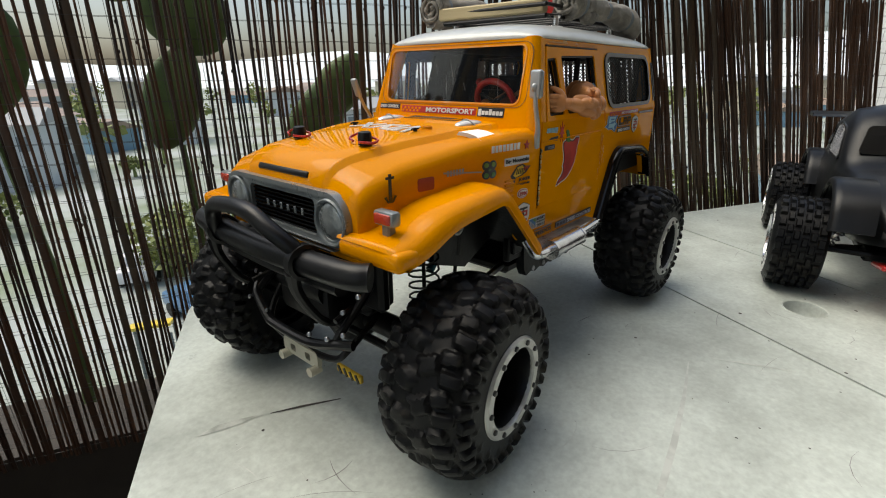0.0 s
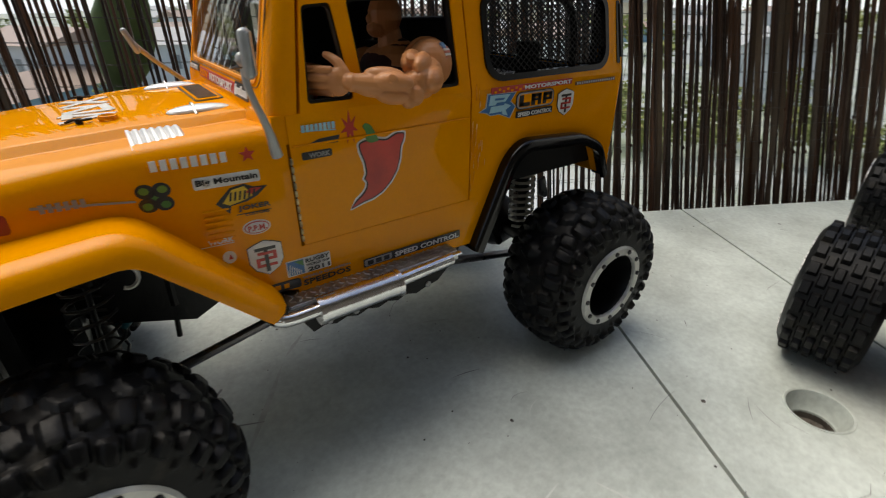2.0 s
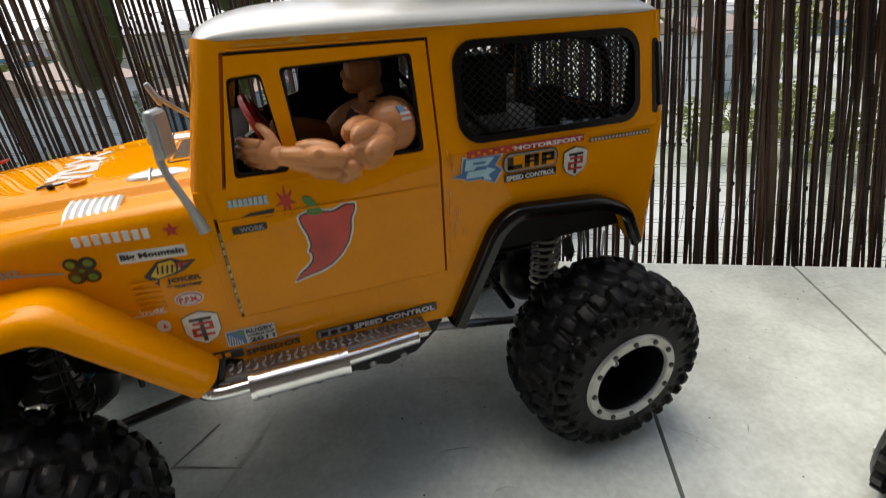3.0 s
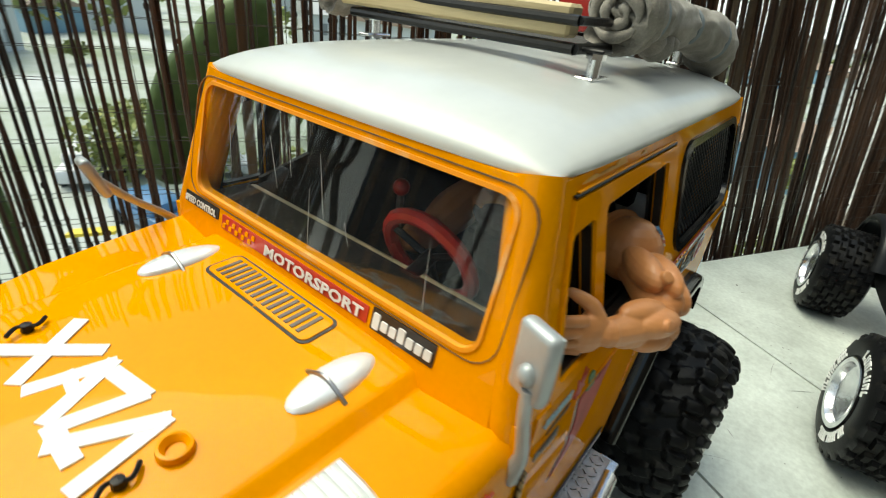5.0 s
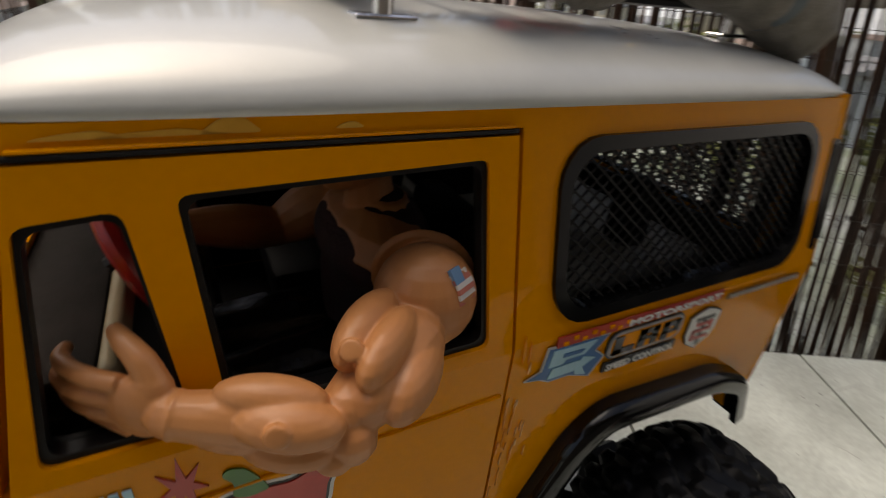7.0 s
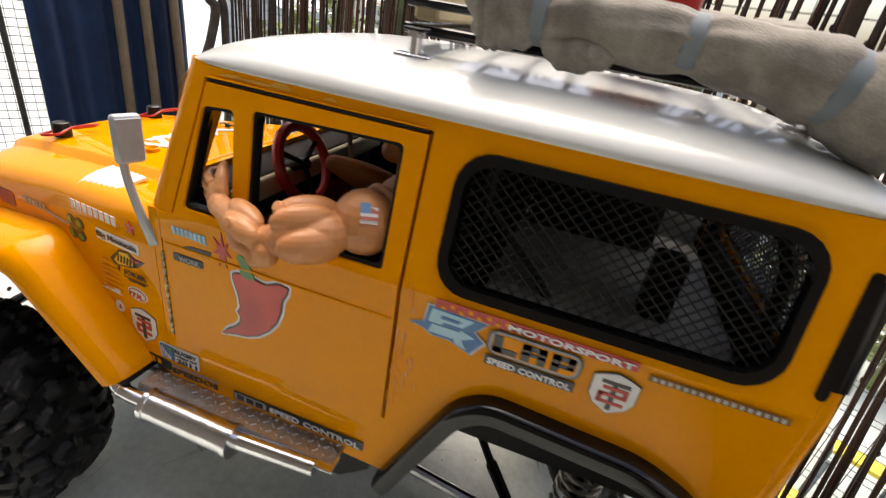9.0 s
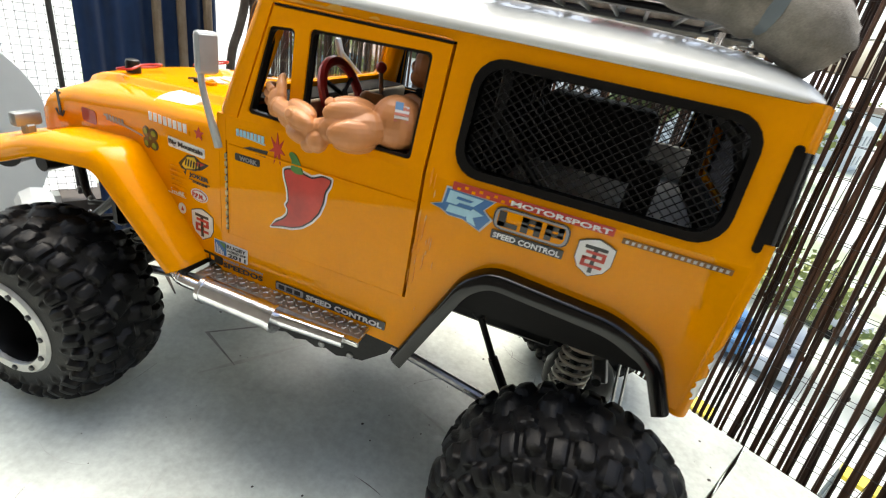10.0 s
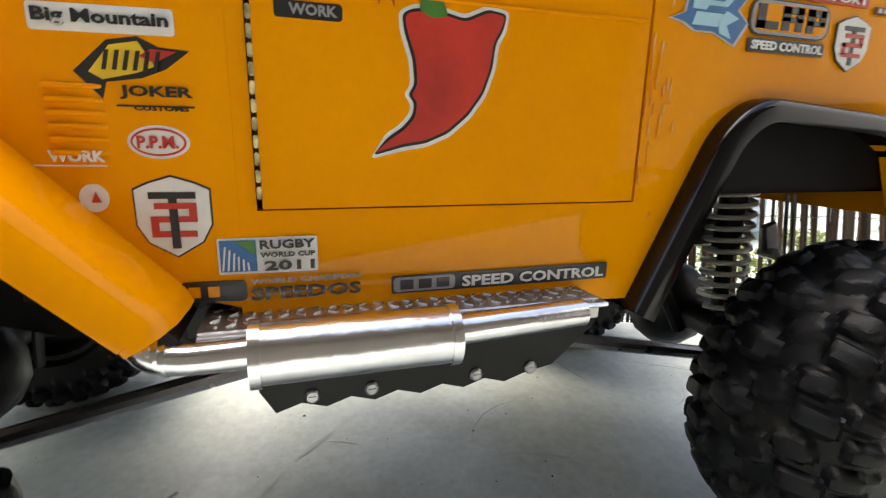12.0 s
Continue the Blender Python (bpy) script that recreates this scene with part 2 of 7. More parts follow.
# ---- floor, parapet, unseen house wall ----
FLOOR_Z = -7.4
bm = B()
ring_loft(bm, [[un(a, b, z) for a, b in ((-11.2, -4.2), (34, -4.2), (34, 16), (-11.2, 16))] for z in (FLOOR_Z - 2.0, FLOOR_Z)])
solo("floor", bm, FLOOR, "brown-grey tiled balcony floor under the table", "floor", kind="structure")
bm = B()
ring_loft(bm, [[un(a, b, z) for a, b in ((-11.2, -4.2), (34, -4.2), (34, -3.15), (-11.2, -3.15))] for z in (FLOOR_Z, -2.75)])
solo("parapet_wall", bm, WALLDARK, "low dark balcony parapet below the reed fence", "wall", kind="structure")
# Out-of-view wall; its tan is kept low to limit bounce and reflections.
bm = B()
ring_loft(bm, [[un(a, b, z) for a, b in ((-11.2, 16), (34, 16), (34, 18), (-11.2, 18))] for z in (FLOOR_Z, 24)])
solo("wall_house", bm, RENDER, "unseen tan wall behind the table, toned to dim its bounce", "wall", kind="structure")

# ---- garden table ----
table = thing("garden_table", un(3.43, 1.4, FLOOR_Z), "pale grey resin garden table with parasol hole", "table")
T0, T1, T2 = -2.86, 2.42, 4.42
NA, NB = -2.2, 5.05


def slab(name, outline, holes):
    bm = B()
    panel(bm, outline, holes, lambda a, b: un(a, b, 0.0), lambda a, b: un(a, b, -0.22))
    return part(name, bm, TABLE, table, smooth=30)


G = 0.014
endL = [(T1 - G, NA), (T1 - G, NB)] + [(T0 + 0.55 - 0.5 * math.sin(a), NB - 0.55 + 0.55 * math.cos(a)) for a in (math.pi / 2 * i / 6 for i in range(7))]
bow = [(T0 - 0.10 * (1 - ((n - 1.42) / 3.1) ** 2) + 0.05, n) for n in (3.6, 2.5, 1.4, 0.4, -0.6, -1.2)]
endL += bow + [(T0 + 0.62 - 0.5 * math.cos(a), NA + 0.62 - 0.62 * math.sin(a)) for a in (math.pi / 2 * i / 6 for i in range(1, 7))]
slab("top_panel", endL, [])
HOLE = (3.36, 1.20)
# The hole's dark depth is put into this brown, shared by its bottom.
SLEEVE = surf("dark_hole_brown", (0.06, 0.05, 0.04), (0.13, 0.11, 0.09), 60, 0.5, 0.8)
slab("top_panel", [(T1 + G, NA), (T2 - G, NA), (T2 - G, NB), (T1 + G, NB)], [[(HOLE[0] + 0.20 * math.cos(a), HOLE[1] + 0.20 * math.sin(a)) for a in (2 * math.pi * i / 28 for i in range(28))]])
slab("top_panel", [(2 * 3.42 - a, b) for a, b in endL], [])
bm = B()
lathe(bm, [(0.215, -0.004), (0.208, 0.007), (0.194, 0.002), (0.176, -0.07), (0.160, -0.135), (0.148, -0.150), (0.148, -0.17), (0.175, -0.17), (0.199, -0.02)], un(*HOLE), seg=36)
part("parasol_ring", bm, TABLE, table)
bm = B()
lathe(bm, [(0.148, -0.165), (0.146, -0.5), (0.165, -0.5), (0.165, -0.175)], un(*HOLE), seg=28)
part("hole_sleeve", bm, SLEEVE, table, "sleeve coloured dark for the depth of the parasol hole")
bm = B()
cyl(bm, un(*HOLE, -0.25), un(*HOLE, -0.215), 0.150, 20)
for i in range(5):
    a = i * 1.25
    box(bm, un(HOLE[0] + 0.07 * math.cos(a), HOLE[1] + 0.07 * math.sin(a), -0.20), (0.09, 0.05, 0.05), Matrix.Rotation(a, 3, "Z"), 0.01)
part("hole_plug", bm, SLEEVE, table)
bm = B()
box(bm, un(3.43, 1.42, -0.42), (11.0, 0.3, 0.4), Matrix.Rotation(math.atan2(U.y, U.x), 3, "Z"), 0.04)
for a in (-1.6, 8.4):
    box(bm, un(a, 1.42, -0.42), (0.3, 5.4, 0.4), Matrix.Rotation(math.atan2(U.y, U.x), 3, "Z"), 0.04)
part("under_frame", bm, GREY, table)
for a, b in ((-1.6, -1.1), (-1.6, 3.9), (8.4, -1.1), (8.4, 3.9)):
    bm = B()
    box(bm, un(a, b, (FLOOR_Z - 0.2) / 2), (0.45, 0.45, -FLOOR_Z - 0.25), None, 0.06)
    part("leg", bm, GREY, table)

# ---- reed fence ----
fence = thing("reed_fence", un(3.7, -2.9, -2.75), "dark brown reed screen fence wired upright along the table", "fence")
rng = random.Random(7)
reed_meshes = []
for k in range(12):
    bm = B()
    r = rng.uniform(0.0165, 0.0240)
    pts, rad = [], []
    for i in range(10):
        pts.append((rng.uniform(-0.012, 0.012), rng.uniform(-0.012, 0.012), 7.0 * i / 9))
        rad.append(r * rng.uniform(0.85, 1.15) * (1 - 0.12 * i / 9))
    tube(bm, pts, rad, 6, 2)
    for z in (1.1 + rng.random(), 3.2 + rng.random(), 5.2 + rng.random()):
        lathe(bm, [(r * 1.0, z - 0.02), (r * 1.2, z), (r * 1.0, z + 0.02)], seg=6)
    reed_meshes.append((to_mesh("reed", bm, REED), r))
wide = []
for k in range(4):
    bm = B()
    w = rng.uniform(0.040, 0.062)
    ring_loft(bm, [[(w * math.cos(a) + 0.012 * math.sin(z * 2 + k), 0.5 * w * math.sin(a), z) for a in (2 * math.pi * i / 8 for i in range(8))] for z in (0, 1.2, 2.4, 3.5, 4.6, 5.8, 7.0)])
    wide.append((to_mesh("reed", bm, REED_PALE), w))


def reed_gap(a):
    if a < 0.5:
        return rng.choice((0.022, 0.026, 0.030, 0.024, 0.020, 0.004))
    if a < 2.6:
        return rng.choice((0.016, 0.021, 0.025, 0.028, 0.018, 0.002))
    if a < DENSE0:
        return rng.choice((0.010, 0.014, 0.018, 0.021, 0.013, 0.0))
    if a < DENSE1:
        return rng.choice((-0.012, -0.009, -0.005, -0.002, 0.0, 0.012))
    return rng.choice((-0.016, -0.014, -0.012, -0.010, -0.008, -0.006, -0.012, -0.014, -0.010, -0.008, 0.006))


DENSE0, DENSE1 = 4.4, 6.8
spread = []
a = -9.0
while a < 12.8:
    me, r = rng.choice(wide) if rng.random() < 0.06 else rng.choice(reed_meshes)
    a += r
    spread.append((a, me, Matrix.LocRotScale((un(a, -2.9 + rng.uniform(-0.03, 0.03), -2.75) - ROOT[fence]) * DM, Euler((rng.gauss(0, 0.006), rng.gauss(0, 0.008) - 0.22 * min(1.0, max(0.0, (a - 1.0) / 4.5)) - 0.12 * min(1.0, max(0.0, (a - 5.5) / 3.0)), math.atan2(U.y, U.x))), (1, 1, 1 + rng.uniform(-0.02, 0.01)))))
    a += r + reed_gap(a)
rest = bmesh.new()
single = [q for q in spread if -4.2 < q[0]][:290]
for q in spread:
    if q in single:
        ob = new("reed", q[1])
        ob.parent = fence
        ob.matrix_local = q[2]
    else:
        k = len(rest.verts)
        rest.from_mesh(q[1])
        rest.verts.ensure_lookup_table()
        for v in rest.verts[k:]:
            v.co = q[2] @ v.co
me = bpy.data.meshes.new("far_reeds")
rest.to_mesh(me)
rest.free()
me.materials.append(REED)
ob = tagged(new("far_reeds", me), kind="stuff")
ob.parent = fence
bm = B()
z = -2.6
while z < 4.15:
    for off in (-0.05, 0.05):
        pts = [un(-9.0 + 0.43 * i, -2.9 + off, z + 0.01 * math.sin(i * 1.7 + z * 9)) for i in range(52)]
        tube(bm, pts, 0.0032, 4, 1, False)
    z += 0.235
for i in range(93):
    a = -9.0 + 0.235 * i
    pts = [un(a + 0.012 * math.sin(k * 2.1 + i), -2.96, -2.6 + 1.35 * k) for k in range(6)]
    tube(bm, pts, 0.0032, 4, 1, False)
tagged(part("binding_wire", bm, WIRE, fence), kind="stuff")

# ================= orange off-road model car =================
jeep = thing("model_jeep", (0, 0, 0), "glossy orange radio-controlled off-road jeep with white roof and stickers", "toy car")
SIDE, EDGE = 0.90, 0.775
BELT, GUT = 2.05, 2.63


def side_y(z):
    return SIDE if z <= BELT else SIDE - (SIDE - EDGE) * (z - BELT) / (GUT - BELT)


def side_panel(bm, outline, holes, s, out=0.0, thick=0.05):
    return panel(bm, outline, holes, lambda x, z: V(x, s * (side_y(z) + out), z), lambda x, z: V(x, s * (side_y(z) + out - thick), z))


ARCH = [(-0.72, 1.08), (-0.96, 1.60), (-1.08, 1.68), (-1.62, 1.64), (-1.80, 1.55), (-1.905, 1.34)]
WIN_Q = soften([(0.29, 2.085), (0.055, 2.085), (0.095, 2.50), (0.235, 2.49)], 0.025)
WIN_M = soften([(-0.005, 2.085), (-0.585, 2.085), (-0.58, 2.53), (0.018, 2.515)], 0.025)
WIN_R = rounded(-1.86, 2.097, -0.787, 2.553, 0.11)
DOOR_R = -0.655


def door_front(z):
    return 0.405 if z <= BELT else 0.335 - 0.11 * (z - BELT) / (2.575 - BELT)


g = 0.014
for s in (1, -1):
    bm = B()
    low = [(0.47, 1.12), (0.47, BELT), (0.405 + g, BELT), (0.405 + g, 1.395), (DOOR_R - g, 1.395), (DOOR_R - g, BELT), (-2.012, BELT), (-2.012, 1.33)] + ARCH[::-1] + [(-0.3, 1.10)]
    side_panel(bm, low, [], s)
    up = [(0.41, BELT), (0.275, GUT), (-1.99, GUT), (-2.012, BELT), (DOOR_R - g, BELT), (DOOR_R - g, 2.575 + g), (door_front(2.575) + g, 2.575 + g), (0.335 + g, BELT)]
    side_panel(bm, up, [WIN_R], s)
    tube(bm, [(0.42, s * (SIDE - 0.074), 1.92), (0.408, s * (SIDE - 0.074), BELT), (0.270, s * (EDGE - 0.074), GUT - 0.005)], 0.074, 20, 1, False)
    tube(bm, [(-2.008, s * (SIDE - 0.046), 1.30), (-2.008, s * (SIDE - 0.046), BELT), (-1.99, s * (EDGE - 0.044), GUT)], 0.048, 12, 1, False)
    part("body_side", bm, ORANGE, jeep, smooth=30)
bm = B()
# rear face with two door openings kept plain
panel(bm, [(-SIDE + 0.05, 1.3), (SIDE - 0.05, 1.3), (SIDE - 0.05, BELT), (EDGE - 0.045, GUT), (-EDGE + 0.045, GUT), (-SIDE + 0.05, BELT)], [rounded(-0.66, 2.06, 0.66, 2.555, 0.06)], lambda y, z: V(-2.05, y, z), lambda y, z: V(-2.0, y, z))
part("tailgate", bm, ORANGE, jeep, smooth=30)

# front wheel-house shell and bonnet
def nose_ring(x, w, zs, zt, zb, hw):
    half = [(w, zb), (w, zs - 0.1), (w - 0.005, zs), (w - 0.03, zs + 0.045), (w - 0.08, zs + 0.072), (hw + 0.030, zt - 0.046), (hw + 0.014, zt - 0.040), (hw - 0.006, zt - 0.008), (hw - 0.03, zt), (hw * 0.5, zt + 0.012)]
    return [V(x, y, z) for y, z in half] + [V(x, 0, zt + 0.016)] + [V(x, -y, z) for y, z in half[::-1]]


bm = B()
ST = [(0.46, 0.902, 1.94, 2.035, 1.15, 0.56), (0.60, 0.894, 1.935, 2.03, 1.19, 0.55), (1.0, 0.85, 1.91, 2.012, 1.62, 0.53), (1.1, 0.825, 1.90, 2.005, 1.70, 0.525), (1.4, 0.795, 1.86, 1.985, 1.68, 0.50), (1.70, 0.765, 1.82, 1.955, 1.62, 0.47), (1.86, 0.755, 1.775, 1.93, 1.56, 0.455), (1.94, 0.75, 1.75, 1.902, 1.36, 0.445), (1.985, 0.742, 1.715, 1.862, 1.36, 0.435), (2.015, 0.735, 1.69, 1.815, 1.36, 0.43), (2.03, 0.72, 1.67, 1.77, 1.37, 0.42)]
ring_loft(bm, [nose_ring(*q) for q in ST])
hood = part("bonnet", bm, ORANGE, jeep, smooth=40)


def arch_loft(bm, path, y0, y1, s, deep, thick, rim):
    """A mudguard that follows a path in x and z, from y0 out to a rolled lip at y1."""
    n = len(path)
    rings = []
    for i in range(n):
        a, b = Vector(path[max(i - 1, 0)]), Vector(path[min(i + 1, n - 1)])
        d = (b - a).normalized()
        nx, nz = d.y, -d.x
        if nz < 0 and abs(d.x) > 0.2:
            nx, nz = -nx, -nz
        px, pz = path[i]
        drop = deep if not isinstance(deep, tuple) else deep[0] + (deep[1] - deep[0]) * i / (n - 1)
        sec = [(y0, 0), (y1 - rim * 1.6, 0), (y1 - rim * 0.7, -rim * 0.12), (y1 - rim * 0.2, -rim * 0.45), (y1, -rim), (y1, -drop), (y1 - 0.03, -drop), (y1 - 0.03, -rim - thick * 0.3), (y1 - rim, -thick), (y0, -thick)]
        rings.append([V(px + nx * h, s * y, pz + nz * h) for y, h in sec])
    ring_loft(bm, rings)
    return bm


def bend(pts, r, k=5):
    """Rounds the inner corners of an open path."""
    out = [Vector(pts[0])]
    for i in range(1, len(pts) - 1):
        p, a, b = Vector(pts[i]), Vector(pts[i - 1]), Vector(pts[i + 1])
        q = min(r, (a - p).length * 0.48, (b - p).length * 0.48)
        s, e = p + (a - p).normalized() * q, p + (b - p).normalized() * q
        out += [(1 - t) ** 2 * s + 2 * t * (1 - t) * p + t * t * e for t in (j / k for j in range(k + 1))]
    return [tuple(p) for p in out + [Vector(pts[-1])]]


FEND = bend([(2.09, 1.525), (2.07, 1.55), (1.90, 1.575), (1.66, 1.675), (1.09, 1.735), (0.59, 1.21), (0.575, 1.18)], 0.13)
FN = len(FEND) * 4 // 6
for s in (1, -1):
    bm = B()
    arch_loft(bm, FEND, 0.60, 1.10, s, (0.135, 0.110), 0.05, 0.085)
    box(bm, (2.010, s * 0.853, 1.474), (0.17, 0.504, 0.115), None, 0.042, 5)
    part("front_mudguard", bm, ORANGE, jeep, smooth=50)
    bm = B()
    arch_loft(bm, [(x - 0.004, z - 0.062) for x, z in FEND[-FN:-2]], 0.58, 1.06, s, 0.03, 0.02, 0.01)
    panel(bm, [(0.62, 1.16), (0.62, 1.5), (1.1, 1.68), (1.32, 1.66), (1.30, 1.12), (0.95, 1.0)], [], lambda x, z: V(x, s * 0.62, z), lambda x, z: V(x, s * 0.58, z))
    part("wheel_house", bm, CHASSIS, jeep, "black inner wheel arch liner", smooth=40)
    bm = B()
    arch_loft(bm, bend([(-0.665, 1.055), (-0.93, 1.63), (-1.06, 1.725), (-1.63, 1.685), (-1.85, 1.585), (-1.965, 1.34)], 0.08), 0.85, 0.98, s, 0.075, 0.05, 0.03)
    part("rear_wheel_flare", bm, SATIN, jeep, "glossy black wheel arch flare", smooth=50)

# windscreen frame
def ws_x(z):
    return 0.475 - (z - 2.07) * 0.235


bm = B()
wh = lambda z: side_y(z) - 0.072
panel(bm, soften([(-wh(2.05), 1.91), (wh(2.05), 1.91), (wh(GUT), GUT), (-wh(GUT), GUT)], 0.02), [rounded(-0.715, 2.168, 0.715, 2.588, 0.06)], lambda y, z: V(ws_x(z), y, z), lambda y, z: V(ws_x(z) - 0.045, y, z))
rw = B()
panel(rw, rounded(-0.69, 2.03, 0.69, 2.58, 0.07), [rounded(-0.645, 2.075, 0.645, 2.535, 0.05)], lambda y, z: V(-2.058, y, z), lambda y, z: V(-2.02, y, z))
rear_frame = part("rear_window", rw, SATIN, jeep, "black rear window surround with metal mesh")
rw = B()
for dirn in (1, -1):
    k = -0.98
    while k < 0.98:
        run = [(k + dirn * (z - 2.32) * 1.2, z) for z in (2.06 + 0.01 * i for i in range(50))]
        run = [p for p in run if abs(p[0]) < 0.66]
        if len(run) > 1:
            tube(rw, [V(-2.035 + 0.004 * dirn, *run[0]), V(-2.035 + 0.004 * dirn, *run[-1])], 0.0045, 4, 1, False)
        k += 0.046
part("mesh_screen", rw, BLACK, rear_frame, "black expanded metal mesh")
wsf = part("windscreen_frame", bm, ORANGE, jeep, smooth=30)
bm = B()
panel(bm, rounded(-0.722, 2.161, 0.722, 2.595, 0.065), [rounded(-0.710, 2.173, 0.710, 2.583, 0.055)], lambda y, z: V(ws_x(z) + 0.006, y, z), lambda y, z: V(ws_x(z) - 0.01, y, z))
part("windscreen_seal", bm, surf("worn_seal", (0.74, 0.27, 0.002), (0.66, 0.50, 0.28), 40, 0.5, 0.5, contrast=(0.56, 0.72)), wsf, "pale worn windscreen edge")
GLASS = glass("clear_lexan", (0.80, 0.82, 0.82), 0.02, 1.40)
gn, gl = GLASS.node_tree.nodes, GLASS.node_tree.links
# Uneven grey diffuse share imitates the sky's reflection on the plastic.
haze = gn.new("ShaderNodeBsdfDiffuse")
haze.inputs["Color"].default_value = (0.62, 0.64, 0.64, 1)
streak = gn.new("ShaderNodeTexNoise")
streak.inputs["Scale"].default_value = 35
hr_ = gn.new("ShaderNodeMapRange")
hr_.inputs[3].default_value, hr_.inputs[4].default_value = 0.0, 0.010
hmix = gn.new("ShaderNodeMixShader")
gl.new(streak.outputs["Fac"], hr_.inputs[0])
gl.new(hr_.outputs[0], hmix.inputs[0])
gl.new(gn["Principled BSDF"].outputs[0], hmix.inputs[1])
gl.new(haze.outputs[0], hmix.inputs[2])
gl.new(hmix.outputs[0], gn["Material Output"].inputs[0])
bm = B()
panel(bm, rounded(-0.714, 2.169, 0.714, 2.587, 0.06), [], lambda y, z: V(ws_x(z) - 0.006, y, z), lambda y, z: V(ws_x(z) - 0.014, y, z))
pane = part("windscreen", bm, GLASS, jeep, "clear scratched plastic windscreen with grey sky sheen mixed in")
pane.visible_shadow = False

# doors with their window frames
for s in (1, -1):
    bm = B()
    low = [(0.405, 1.40), (0.405, BELT), (DOOR_R, BELT), (DOOR_R, 1.40)]
    side_panel(bm, low, [], s, 0.006)
    side_panel(bm, [(0.335, BELT), (door_front(2.575), 2.575), (DOOR_R, 2.575), (DOOR_R, BELT)], [WIN_Q, WIN_M], s, 0.006)
    for zc, w in ((1.905, 0.010),):
        box(bm, (-0.125, s * (SIDE + 0.008), zc), (1.04, 0.012, w), None, 0.003)
        door = part("door", bm, ORANGE, jeep, smooth=25)
    bm = B()
    box(bm, (-0.215, s * (side_y(2.592) + 0.004), 2.594), (0.86, 0.010, 0.006), None, 0.002)
    part("drip_rail", bm, ORANGE, jeep)
    bm = B()
    box(bm, (-0.215, s * (side_y(2.584) + 0.002), 2.584), (0.88, 0.010, 0.010), None, 0.002)
    part("drip_seal", bm, BLACK, jeep, "dark seal line over the door")
    bm = B()
    hp = surf("hinge_paint", (0.75, 0.62, 0.3), (0.05, 0.04, 0.03), 200, 0.5) if s == 1 else BLACK
    box(bm, (0.41, s * (SIDE + 0.004), 1.64), (0.006, 0.012, 0.44), None, 0.002)
    hinge = part("hinge", bm, BLACK, jeep, "long worn piano hinge")
    for k in range(11):
        bm = B()
        box(bm, (0.41, s * (SIDE + 0.012), 1.44 + k * 0.04), (0.012, 0.012, 0.03), None, 0.003)
        part("knuckle", bm, hp, hinge)
    bm = B()
    side_panel(bm, soften([(0.30, 2.075), (0.045, 2.075), (0.09, 2.51), (0.23, 2.50)], 0.02), [soften([(0.276, 2.099), (0.064, 2.099), (0.102, 2.486), (0.227, 2.476)], 0.03)], s, -0.006, 0.03)
    side_panel(bm, soften([(0.005, 2.075), (-0.595, 2.075), (-0.59, 2.54), (0.028, 2.525)], 0.02), [soften([(-0.017, 2.099), (-0.571, 2.099), (-0.566, 2.516), (0.006, 2.501)], 0.03)], s, -0.006, 0.03)
    part("window_seal", bm, BLACK, door, "black window rubber")

# rear side windows: black frame and diamond mesh
for s in (1, -1):
    bm = B()
    side_panel(bm, rounded(-1.872, 2.085, -0.775, 2.565, 0.12), [rounded(-1.838, 2.12, -0.81, 2.53, 0.10)], s, 0.014, 0.05)
    sw = part("side_window_frame", bm, SATIN, jeep, "rounded black rear window surround")
    bm = B()
    for dirn in (1, -1):
        k = -2.20
        while k < -0.4:
            pts = []
            for i in range(61):
                z = 2.13 + 0.405 * i / 60
                x = k + dirn * (z - 2.33) * 1.2
                if -1.83 < x < -0.82:
                    pts.append(V(x, s * (side_y(z) - 0.015 + 0.004 * dirn), z))
            if len(pts) > 1:
                tube(bm, [pts[0], pts[-1]], 0.0036, 4, 1, False)
            k += 0.046
    part("mesh_screen", bm, BLACK, sw, "black expanded metal mesh")

# roof cap
def roof_z(u_, t_):
    h = (max(0, 1 - abs(u_) ** 8) ** 0.6) * (max(0, 1 - abs(t_) ** 5) ** 0.6)
    return GUT + 0.012 + 0.105 * h + 0.055 * (1 - 0.9 * u_ * u_) * (1 - t_ * t_)


bm = B()
NX, NY = 36, 28
rows = []
for i in range(NX + 1):
    u_ = math.sin(math.pi / 2 * (-1 + 2 * i / NX))
    row = []
    for j in range(NY + 1):
        t_ = math.sin(math.pi / 2 * (-1 + 2 * j / NY))
        k = 1 - 0.035 * abs(u_ * t_) ** 6
        row.append(V(-0.848 + 1.197 * u_ * k, 0.79 * t_ * k, roof_z(u_, t_)))
    rows.append(row)
vs = [[bm.verts.new(p) for p in r] for r in rows]
for i in range(NX):
    for j in range(NY):
        bm.faces.new((vs[i][j], vs[i][j + 1], vs[i + 1][j + 1], vs[i + 1][j]))
rim = [vs[0][j] for j in range(NY + 1)] + [vs[i][NY] for i in range(1, NX + 1)] + [vs[NX][j] for j in range(NY - 1, -1, -1)] + [vs[i][0] for i in range(NX - 1, 0, -1)]
low = [bm.verts.new(V(v.co.x * 0.998, v.co.y * 0.995, GUT + 0.002)) for v in rim]
for i in range(len(rim)):
    j = (i + 1) % len(rim)
    bm.faces.new((rim[i], low[i], low[j], rim[j]))
bm.faces.new(low)
part("roof", bm, WHITE_ROOF, jeep, "satin white painted roof with faint stains", smooth=50)

